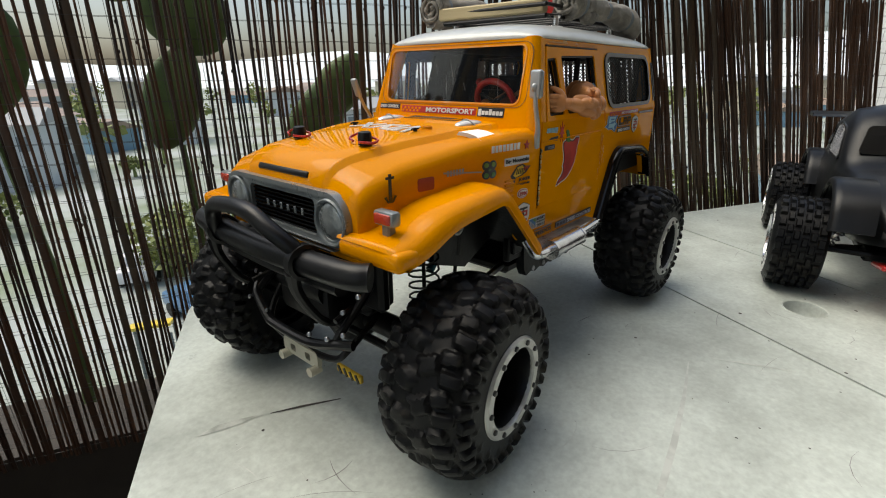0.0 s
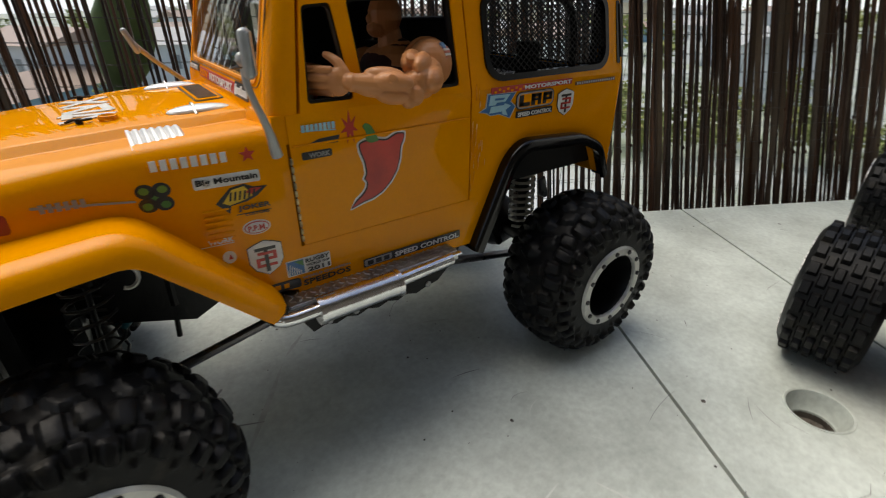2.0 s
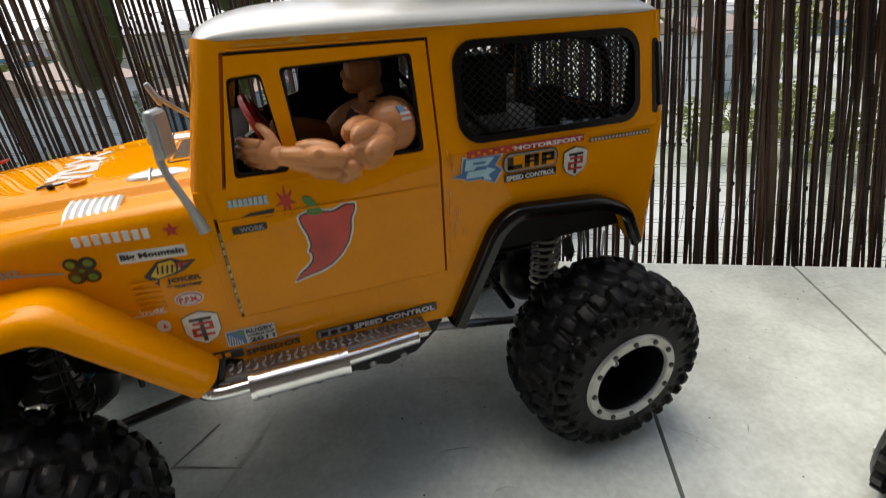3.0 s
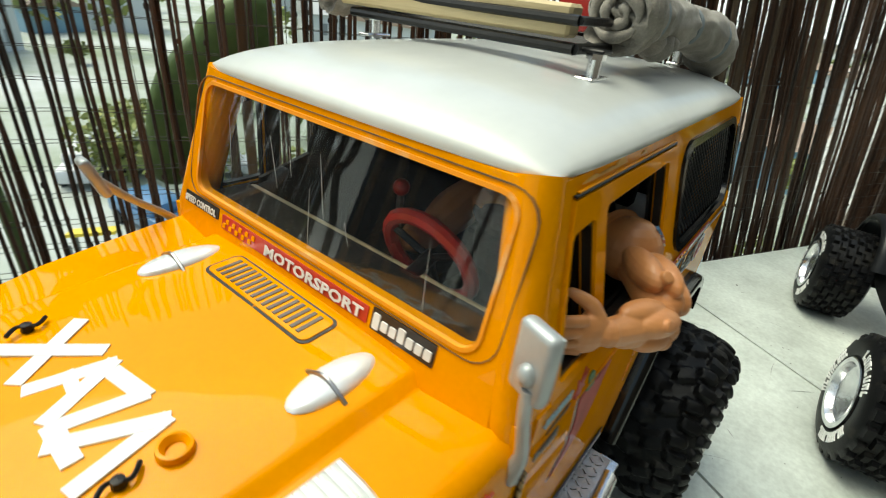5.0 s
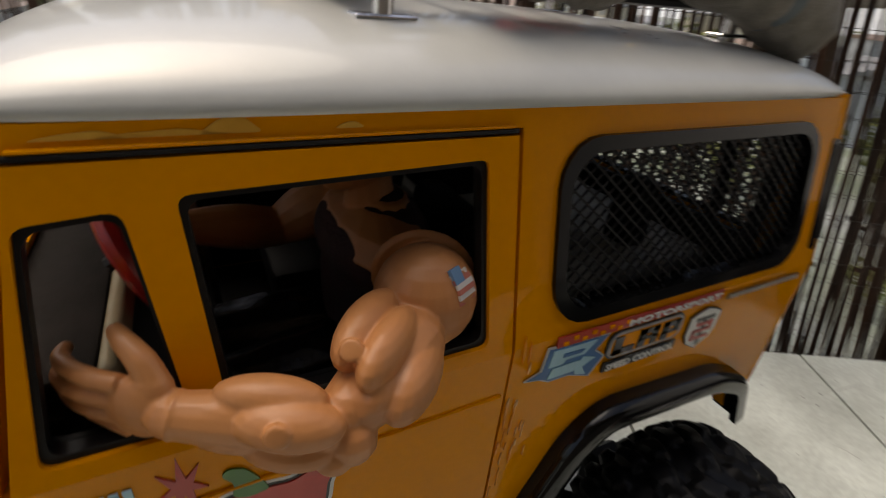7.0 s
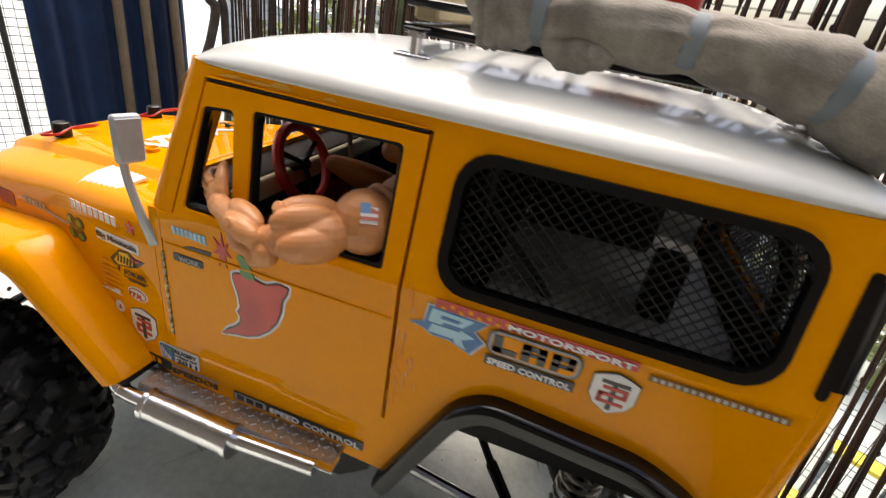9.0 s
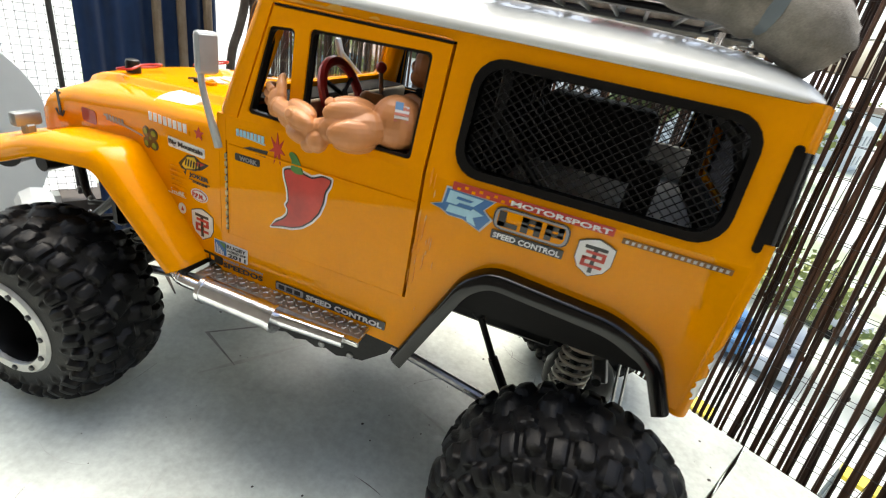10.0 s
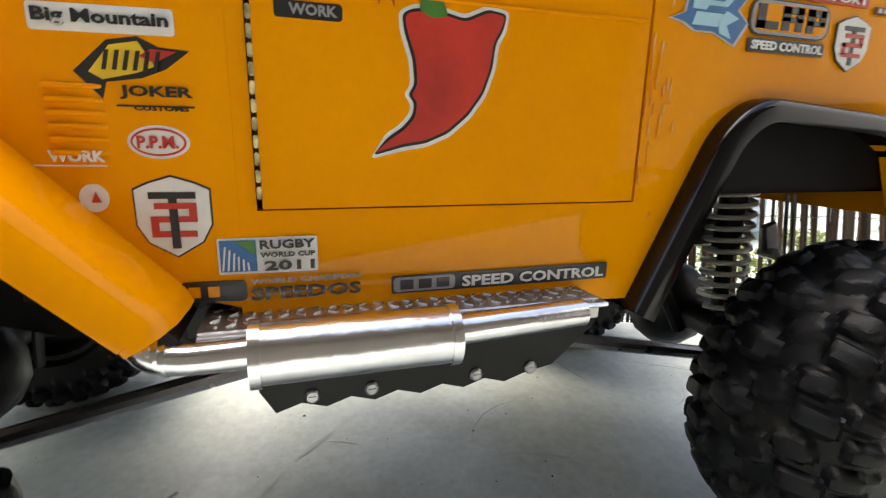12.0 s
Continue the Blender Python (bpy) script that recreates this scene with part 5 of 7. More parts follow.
bars(st, S_GREY, 1.34, 1.78, 1.18, 1.815, 6, 0.6)
decal(oblong(1.44, 1.72, 1.57, 1.80, 0.015), S_DKRED, 0.003, label="dull red side reflector sticker")
anchor = decal([(1.79, 1.70), (1.77, 1.70), (1.77, 1.86), (1.79, 1.86)], S_BLACK, 0.006, label="small black anchor sticker")
decal([(1.81, 1.83), (1.75, 1.83), (1.75, 1.845), (1.81, 1.845)], S_BLACK, 0.006, anchor, name="bar")
decal([(1.825, 1.73), (1.81, 1.735), (1.80, 1.71), (1.76, 1.71), (1.75, 1.735), (1.735, 1.73), (1.76, 1.695), (1.80, 1.695)], S_BLACK, 0.008, anchor, name="bar")
# embossed louvres
for k in range(6):
    bm = B()
    y = skin_y(0.77, 1.6)
    box(bm, (0.77, y, 1.530 + 0.028 * k), (0.115, 0.018, 0.013), None, 0.006, 3)
    part("louvre", bm, ORANGE, hood)
FLANGE = [(0.862, 1.465), (0.832, 1.465), (0.826, 1.428), (0.806, 1.402), (0.80, 1.372), (0.768, 1.338), (0.76, 1.302), (0.724, 1.268), (0.715, 1.24), (0.684, 1.207), (0.66, 1.20), (0.70, 1.262), (0.76, 1.335), (0.80, 1.388), (0.84, 1.435)]
decal([(x - 0.035, z) for x, z in FLANGE], ORANGE, 0.010, hood, name="guard_flange")
# door
st = decal([(0.31, 1.97), (0.165, 1.955), (0.165, 1.96), (0.31, 1.975)], S_SKY, 0.003, label="pale blue letter shapes")
bars(st, S_SKY, 0.31, 1.965, 0.165, 1.998, 8, 0.7)
st = decal([(0.30, 1.90), (0.24, 1.925), (0.15, 1.93), (0.16, 1.895), (0.24, 1.90)], S_BLACK, 0.003, label="black scrawled sticker")
st = decal(oblong(0.19, 1.835, 0.32, 1.872), S_BLACK, 0.003, label="small black sticker")
words("WORK", st, S_GREY, 0.29, 1.842, 0.2, 1.866)
splash = [(0.10 + (0.05, 0.022)[i % 2] * math.sin(a) * 0.9, 1.955 + (0.085, 0.025)[i % 2] * math.cos(a)) for i in range(14) for a in [2 * math.pi * i / 14]]
decal(splash, S_RED, 0.004, label="red splash sticker")
C_OUT = [(0.135, 1.53), (0.10, 1.575), (0.062, 1.60), (0.035, 1.63), (0.03, 1.662), (0.048, 1.68), (0.03, 1.705), (0.036, 1.765), (0.058, 1.83), (0.062, 1.868), (0.03, 1.882), (-0.04, 1.880), (-0.10, 1.868), (-0.16, 1.895), (-0.213, 1.888), (-0.205, 1.85), (-0.185, 1.815), (-0.178, 1.755), (-0.155, 1.69), (-0.115, 1.635), (-0.06, 1.588), (0.0, 1.562), (0.06, 1.552)]
chil = decal(soften(C_OUT, 0.014), S_BLACK, 0.002, label="red chilli pepper sticker with green stalk")


def shrink(o, k):
    n = len(o)
    out = []
    for i in range(n):
        a, b = Vector(o[i - 1]), Vector(o[(i + 1) % n])
        d = (b - a).normalized()
        out.append((o[i][0] - d.y * k, o[i][1] + d.x * k))
    return out


decal(soften(shrink(C_OUT, -0.010), 0.014), S_WHITE, 0.0005, chil, name="white_edge")
CH_RED = surf("chilli_red", (0.55, 0.035, 0.02), (0.36, 0.02, 0.012), 60, 0.5, 0.4, 0.1, coat=0.3)
decal(soften(shrink(C_OUT, 0.008), 0.014), CH_RED, 0.005, chil, name="pepper")
decal(soften([(0.02, 1.878), (-0.01, 1.862), (-0.055, 1.868), (-0.038, 1.91), (-0.012, 1.955), (0.018, 1.968), (0.034, 1.952), (0.012, 1.92)], 0.012), S_GREEN, 0.006, chil, name="stalk")
# rear quarter
PR = [(-0.715, 1.925), (-0.765, 1.945), (-0.775, 2.025), (-0.985, 2.018), (-0.945, 1.965), (-0.985, 1.93), (-0.945, 1.862), (-0.865, 1.895), (-0.80, 1.895), (-0.765, 1.915)]
st = decal(PR, S_PALE, 0.0015, label="blue sticker with pale angular shapes")
decal([(-0.855 + (x + 0.855) * 0.93, 1.944 + (z - 1.944) * 0.92) for x, z in PR], S_BLUE, 0.003, st, name="blue_field")
for o in ([(-0.785, 1.955), (-0.793, 2.012), (-0.935, 2.008), (-0.90, 1.968), (-0.84, 1.968), (-0.83, 1.955)], [(-0.79, 1.912), (-0.80, 1.948), (-0.89, 1.948), (-0.875, 1.912)], [(-0.90, 1.958), (-0.945, 1.94), (-0.905, 1.918), (-0.925, 1.882), (-0.885, 1.895), (-0.875, 1.925)]):
    decal(o, S_SKY, 0.006, st, name="bar")
decal([(-0.825, 1.982), (-0.828, 1.994), (-0.895, 1.991), (-0.885, 1.981)], S_BLUE, 0.009, st, name="bar")
st = decal(oblong(-1.285, 1.903, -0.985, 2.008, 0.035), S_BLACK, 0.002, label="grey and black rounded sticker with words below")
decal(oblong(-1.279, 1.908, -0.991, 2.003, 0.031), S_GREY, 0.004, st, name="plate")
decal(oblong(-1.268, 1.917, -1.002, 1.994, 0.024), ORANGE, 0.006, st, name="plate")
for a, b, c, d in ((-1.006, 1.922, -1.036, 1.990), (-1.006, 1.922, -1.085, 1.944), (-1.098, 1.922, -1.126, 1.990), (-1.098, 1.970, -1.175, 1.990), (-1.150, 1.922, -1.175, 1.990), (-1.098, 1.948, -1.175, 1.960), (-1.192, 1.922, -1.218, 1.990), (-1.192, 1.970, -1.262, 1.990), (-1.240, 1.945, -1.262, 1.990), (-1.192, 1.943, -1.262, 1.957)):
    decal([(a, b), (c, b), (c, d), (a, d)], S_BLACK, 0.009, st, name="bar")
st = decal(oblong(-1.28, 1.855, -0.99, 1.895, 0.004), S_BLACK, 0.003, label="black sticker with white words")
words("SPEED CONTROL", st, S_WHITE, -1.0, 1.862, -1.27, 1.888)
st = decal(oblong(-1.43, 2.018, -0.80, 2.054, 0.003), S_RED, 0.003, label="red motorsport strip sticker")
for k in range(8):
    decal([(-0.82 - 0.03 * k, 2.022 + 0.012 * (k % 2)), (-0.835 - 0.03 * k, 2.022 + 0.012 * (k % 2)), (-0.835 - 0.03 * k, 2.034 + 0.012 * (k % 2)), (-0.82 - 0.03 * k, 2.034 + 0.012 * (k % 2))], ORANGE, 0.006, st, name="check")
words("MOTORSPORT", st, S_WHITE, -1.04, 2.023, -1.42, 2.046)
st = decal([(-1.463, 2.003), (-1.837, 2.003), (-1.837, 2.026), (-1.463, 2.026)], GRIME, 0.003, label="row of small pale letter shapes")
bars(st, S_PALE, -1.47, 2.008, -1.83, 2.021, 17, 0.5)
# scuffs on the flank
WORN = surf("worn_paint", (0.76, 0.46, 0.20), (0.78, 0.285, 0.001), 110, 0.5, 0.5, contrast=(0.4, 0.55))
wr = random.Random(5)
for k in range(26):
    x, z = -0.665 - abs(wr.gauss(0, 0.05)), 1.72 + wr.gauss(0, 0.12)
    w, h = wr.uniform(0.002, 0.007), wr.uniform(0.02, 0.09)
    decal([(x, z), (x - w, z + 0.3 * h), (x - w * 0.7, z + h), (x + 0.2 * w, z + 0.7 * h)], WORN, 0.0006, label="worn paint scratch", name="scuff")
PEEL = surf("peeled_yellow_paint", (0.74, 0.40, 0.05), (0.66, 0.33, 0.03), 120, 0.5, 0.5)
for x, w, h in ((0.12, 0.12, 0.012), (-0.08, 0.10, 0.03), (0.02, 0.2, 0.010), (-0.28, 0.06, 0.012)):
    decal(soften([(x + w / 2, 2.606), (x - w / 2, 2.606), (x - w * 0.15, 2.606 + h), (x + w * 0.2, 2.606 + h * 0.7)], 0.01), PEEL, -0.003, label="patch of peeled paint", name="scuff")
# black rear corner window and rear badge
for s in (1, -1):
    bm = B()
    side_panel(bm, rounded(-2.0, 2.11, -1.966, 2.50, 0.016), [], s, 0.006, 0.03)
    tube(bm, [(-2.012, s * (side_y(2.14) - 0.038), 2.14), (-2.006, s * (side_y(2.3) - 0.038), 2.3), (-1.998, s * (side_y(2.47) - 0.038), 2.47)], 0.0495, 12, 2)
    part("corner_window", bm, SATIN, jeep, "black rounded rear corner window")
for z0, z1, cut in ((1.41, 1.53, 0.2), (1.55, 1.70, 0.5), (1.70, 1.83, 1.05)):
    bm = B()
    n_ = 9
    rows = []
    for i in range(n_ + 1):
        z = z0 + (z1 - z0) * i / n_
        a0 = cut + 0.45 * abs(math.sin(i * 2.3 + z0 * 40)) - 0.35 * math.sin(math.pi * i / n_)
        rows.append([bm.verts.new(V(-2.008 - 0.0495 * math.sin(a), SIDE - 0.046 + 0.0495 * math.cos(a), z)) for a in (a0 + (1.75 - a0) * k / 6 for k in range(7))])
    for p, q in zip(rows, rows[1:]):
        for k in range(6):
            bm.faces.new((p[k], q[k], q[k + 1], p[k + 1]))
    part("peeled_patch", bm, ALU, jeep, "silver patch where the corner paint has peeled", smooth=40)

# fine scratches on the windscreen
sc = random.Random(17)
SCR = flat("pale_scratch", (0.62, 0.63, 0.62), 0.6)
for k in range(7):
    y, z = sc.uniform(-0.62, 0.55), sc.uniform(2.30, 2.54)
    l_ = sc.uniform(0.06, 0.2)
    z2 = max(2.2, z - l_)
    bm = B()
    tube(bm, [V(ws_x(q) - 0.0055, y + (z - q) * (0.35 + 0.2 * math.sin(k)), q) for q in (z, (z + z2) / 2, z2)], [0.0003, 0.0007, 0.0003], 4, 3)
    part("scratch", bm, SCR, pane, "fine pale scratch")
# windscreen strip stickers
FU = V(-0.235, 0, 1).normalized()


def strip(y0, y1, z0, z1, mat, lift=0.004, parent=None, label="", name="sticker"):
    bm = B()
    panel(bm, rounded(y0, z0, y1, z1, 0.004, 2), [], lambda y, z: V(ws_x(z) + lift, y, z), lambda y, z: V(ws_x(z) + lift - 0.006, y, z))
    return part(name, bm, mat, parent or wsf, label, smooth=0)


st = strip(-0.50, 0.335, 2.075, 2.13, S_RED, label="red motorsport strip sticker")
for k in range(10):
    strip(-0.49 + 0.022 * k, -0.47 + 0.022 * k, 2.082 + 0.02 * (k % 2), 2.10 + 0.02 * (k % 2), ORANGE, 0.007, st, name="check")
lettering("MOTORSPORT", st, S_WHITE, (ws_x(2.083) + 0.008, -0.20, 2.083), (0, 1, 0), FU, 0.52, 0.04)
st = strip(0.352, 0.602, 2.07, 2.14, S_BLACK, label="dark outlined sticker of white letter shapes")
for k, (z0, z1) in enumerate(((2.078, 2.128), (2.085, 2.115), (2.085, 2.115), (2.085, 2.128), (2.085, 2.115), (2.085, 2.115), (2.085, 2.115))):
    strip(0.362 + 0.034 * k, 0.389 + 0.034 * k, z0, z1, S_WHITE, 0.008, st, name="bar")
st = strip(-0.79, -0.53, 2.095, 2.14, S_BLACK, label="black sticker with white words")
lettering("SPEED CONTROL", st, S_WHITE, (ws_x(2.103) + 0.008, -0.78, 2.103), (0, 1, 0), FU, 0.24, 0.028)
# thin dark line drawn round the frame
bm = B()
panel(bm, rounded(-0.775, 2.145, 0.775, 2.612, 0.09), [rounded(-0.771, 2.149, 0.771, 2.608, 0.087)], lambda y, z: V(ws_x(z) + 0.003, y, z), lambda y, z: V(ws_x(z) - 0.004, y, z))
part("frame_line", bm, GRIME, wsf, "thin dark outline", smooth=0)
# ---- bonnet fittings ----
def hood_z(x, y):
    zs = [(p[0], p[3]) for p in ST]
    for p, q in zip(zs, zs[1:]):
        if x <= q[0]:
            z = p[1] + (q[1] - p[1]) * (x - p[0]) / (q[0] - p[0])
            break
    return z + 0.012 if abs(y) < 0.45 else z - 0.015


def on_hood(outline, mat, name, label="", lift=0.004, parent=None, thick=0.006):
    bm = B()
    panel(bm, outline, [], lambda x, y: V(x, y, hood_z(x, y) + lift), lambda x, y: V(x, y, hood_z(x, y) + lift - thick))
    return part(name, bm, mat, parent or hood, label, smooth=0)


SILVER = surf("silver_oval_foil", (0.84, 0.85, 0.86), (0.72, 0.73, 0.74), 60, 0.4, 0.22, 0.1, metal=0.35, bump=0.05)
for y in (0.42, -0.43):
    bm = B()
    blob(bm, (0.67, y, 2.028), (0.15, 0.062, 0.030), seg=24)
    scoop = part("bonnet_catch", bm, SILVER, hood, "chromed oval bonnet catch")
    bm = B()
    tube(bm, [(0.70, y - 0.085, 2.025), (0.70, y - 0.045, 2.048), (0.70, y, 2.064), (0.70, y + 0.045, 2.048), (0.70, y + 0.085, 2.025)], 0.007, 6)
    part("catch_clip", bm, STEEL, scoop)
VENTBAR = flat("vent_bar_print", (0.09, 0.07, 0.05))
st = on_hood(rounded(0.51, -0.31, 0.655, 0.26, 0.03), S_BLACK, "vent_sticker", "printed cowl vent sticker with dark bars")
on_hood(rounded(0.52, -0.30, 0.645, 0.25, 0.025), ORANGE, "vent_field", lift=0.007, parent=st)
for k in range(16):
    y = -0.265 + 0.0305 * k
    on_hood([(0.535, y), (0.63, y), (0.63, y + 0.015), (0.535, y + 0.015)], VENTBAR, "bar", lift=0.010, parent=st)


def stroke(pts, w, parent):
    for p, q in zip(pts, pts[1:]):
        p, q = Vector(p), Vector(q)
        d = (q - p).normalized()
        n = Vector((-d.y, d.x)) * w
        on_hood([tuple(p - d * w * 0.6 - n), tuple(q + d * w * 0.6 - n), tuple(q + d * w * 0.6 + n), tuple(p - d * w * 0.6 + n)], S_WHITE, "stroke", lift=0.005 + 0.002 * rng.random(), parent=parent)


tape = on_hood([(1.03, -0.115), (1.05, -0.115), (1.05, -0.095), (1.03, -0.095)], S_WHITE, "tape_marks", "zigzag strips of white tape")
stroke([(1.04, -0.28), (1.22, -0.14)], 0.022, tape)
stroke([(1.22, -0.30), (1.04, -0.11)], 0.022, tape)
stroke([(1.21, -0.09), (1.04, -0.04), (1.21, 0.05)], 0.022, tape)
stroke([(1.13, -0.08), (1.14, 0.02)], 0.016, tape)
stroke([(1.05, 0.0), (1.03, 0.13), (1.21, 0.08), (1.21, 0.20)], 0.022, tape)
stroke([(1.23, 0.28), (1.03, 0.24), (1.23, 0.13)], 0.022, tape)
for x, y in ((1.165, 0.335), (1.145, -0.345)):
    bm = B()
    tube(bm, [(x - 0.05, y - 0.02, hood_z(x, y) + 0.012), (x - 0.02, y + 0.012, hood_z(x, y) + 0.016), (x + 0.02, y - 0.008, hood_z(x, y) + 0.016), (x + 0.05, y + 0.015, hood_z(x, y) + 0.012)], 0.006, 6)
    lathe(bm, [(0.016, 0.0), (0.014, 0.022), (0.0005, 0.024)], (x, y, hood_z(x, y)), seg=10)
    part("body_clip", bm, CHASSIS, hood, "dark bent body clip")
bm = B()
lathe(bm, [(0.042, 0.0), (0.040, 0.016), (0.032, 0.018), (0.022, 0.002)], (1.05, 0.335, hood_z(1.05, 0.335)), seg=16)
part("bonnet_ring", bm, ORANGE, hood)
# ribbed silver plate wrapped over the bonnet shoulder
bm = B()
prof = [(0.60, 1.995), (0.68, 1.99), (0.745, 1.975), (0.79, 1.95), (0.825, 1.91)]
rings = []
for x in [0.80 + 0.0105 * i for i in range(21)]:
    o = 0.008 + (0.010 if int(round((x - 0.80) / 0.0105)) % 3 else 0.0)
    rings.append([V(x, y + o * 0.7 - (x - 0.8) * 0.05, z + o) for y, z in prof] + [V(x, y - 0.006 - (x - 0.8) * 0.05, z - 0.006) for y, z in prof[::-1]])
ring_loft(bm, rings)
part("ribbed_plate", bm, surf("matt_tin_plate", (0.74, 0.75, 0.74), (0.60, 0.61, 0.61), 60, 0.4, 0.4, 0.1, metal=0.45), hood, "ribbed silver plate over the bonnet shoulder", smooth=20)
bm = B()
panel(bm, [(0.55, -0.80), (1.15, -0.72), (1.15, -0.66), (0.55, -0.74)], [], lambda x, y: V(x, y, 1.97 - (x - 0.5) * 0.05), lambda x, y: V(x, y, 1.955 - (x - 0.5) * 0.05))
part("shoulder_strip", bm, S_SKY, hood, "pale blue strip sticker")
# lamp posts: knobs with red leads
for x, y in ((1.65, 0.37), (1.69, -0.285)):
    z = hood_z(x, y)
    bm = B()
    lathe(bm, [(0.045, 0.0), (0.045, 0.055), (0.04, 0.075), (0.025, 0.082), (0.0005, 0.082)], (x, y, z), seg=14)
    knob = part("knob", bm, BLACK, hood, "black rubber body post cap")
    bm = B()
    tube(bm, [(x + 0.05, y, z + 0.02), (x + 0.02, y + 0.10, z + 0.02), (x - 0.05, y + 0.06, z + 0.03), (x - 0.04, y - 0.03, z + 0.05), (x - 0.09, y - 0.13, z + 0.06), (x - 0.02, y - 0.17, z + 0.03), (x + 0.03, y - 0.08, z + 0.02)], 0.008, 6)
    part("lead", bm, RED, knob, "looped thin red wire")

# ---- mirrors ----
MIR = surf("grey_mirror_shell", (0.40, 0.43, 0.44), (0.32, 0.34, 0.35), 60, 0.4, 0.35, 0.1, metal=0.3)
for s in (1,):
    bm = B()
    tube(bm, [(0.465, s * 0.888, 1.875), (0.49, s * 0.915, 2.0), (0.54, s * 0.915, 2.17), (0.545, s * 0.91, 2.26)], [0.03, 0.018, 0.016, 0.016], 10)
    blob(bm, (0.46, s * 0.88, 1.87), (0.03, 0.02, 0.04), seg=10)
    m = part("door_mirror", bm, MIR, jeep, "grey door mirror on a bent stalk")
    bm = B()
    c = V(0.52, s * 0.90, 2.315)
    rot = Matrix.Rotation(radians(-20 * s), 3, "Z")
    box(bm, c, (0.045, 0.110, 0.195), rot, 0.02, 3)
    blob(bm, c + V(0.025, 0, -0.02), (0.025, 0.025, 0.03), seg=10)
    part("mirror_head", bm, MIR, m)
    bm = B()
    box(bm, c + rot @ V(-0.024, 0, 0), (0.006, 0.092, 0.17), rot, 0.003)
    part("mirror_glass", bm, surf("dull_mirror_foil", (0.40, 0.42, 0.43), (0.32, 0.34, 0.35), 60, 0.4, 0.35, 0.08, metal=0.4), m)
bm = B()
tube(bm, [(0.465, -0.88, 1.93), (0.54, -0.86, 2.02), (0.67, -0.80, 2.14), (0.79, -0.73, 2.27)], [0.028, 0.016, 0.015, 0.018], 10)
m = part("door_mirror", bm, MIR, jeep, "grey far door mirror folded edge-on")
bm = B()
box(bm, (0.795, -0.73, 2.28), (0.035, 0.07, 0.16), Matrix.Rotation(0.35, 3, "Y"), 0.016, 3)
part("mirror_head", bm, MIR, m)

# ---- roof rack with its load ----
rack = thing("roof_rack", (-1.15, -0.1, 2.75), "black wire roof rack on small metal feet", "roof rack")
for x in (-0.45, -1.79):
    for y in (0.48 if x > -1 else 0.41, -0.64):
        bm = B()
        cyl(bm, (x, y, 2.755), (x, y, 2.845), 0.026, 14)
        cyl(bm, (x, y, 2.835), (x, y, 2.865), 0.036, 6)
        box(bm, (x, y, 2.772), (0.15, 0.07, 0.012), None, 0.004)
        part("foot", bm, CHROME, rack, "bright metal rack foot")
bm = B()
for y in (0.42, -0.72):
    tube(bm, [(-0.38, y, 2.86), (-1.98, y, 2.86)], 0.02, 8, 1, False)
    tube(bm, [(-0.38, y, 2.95), (-1.98, y, 2.95)], 0.016, 8, 1, False)
for x in (-0.38, -1.98):
    for z in (2.86, 2.95):
        cyl(bm, (x, 0.42, z), (x, -0.72, z), 0.018, 8)
for x, y in ((-0.45, 0.46), (-1.79, 0.42)):
    box(bm, (x, y, 2.862), (0.08, 0.12, 0.014), None, 0.004)
part("rack_frame", bm, BLACK, rack)
for k in range(9):
    bm = B()
    x = -0.5 - 0.17 * k
    cyl(bm, (x, 0.42, 2.862), (x, -0.72, 2.862), 0.013, 6)
    part("crossbar", bm, BLACK, rack)
CANVAS = surf("grey_canvas", (0.30, 0.275, 0.235), (0.165, 0.150, 0.125), 55, 0.5, 0.9, 0.05, bump=0.22, bump_scale=1500, fine=0.35, sheen=0.2, contrast=(0.38, 0.62))
STRAP = surf("grey_blue_strap", (0.15, 0.18, 0.20), (0.20, 0.23, 0.25), 60, 0.4, 0.7)


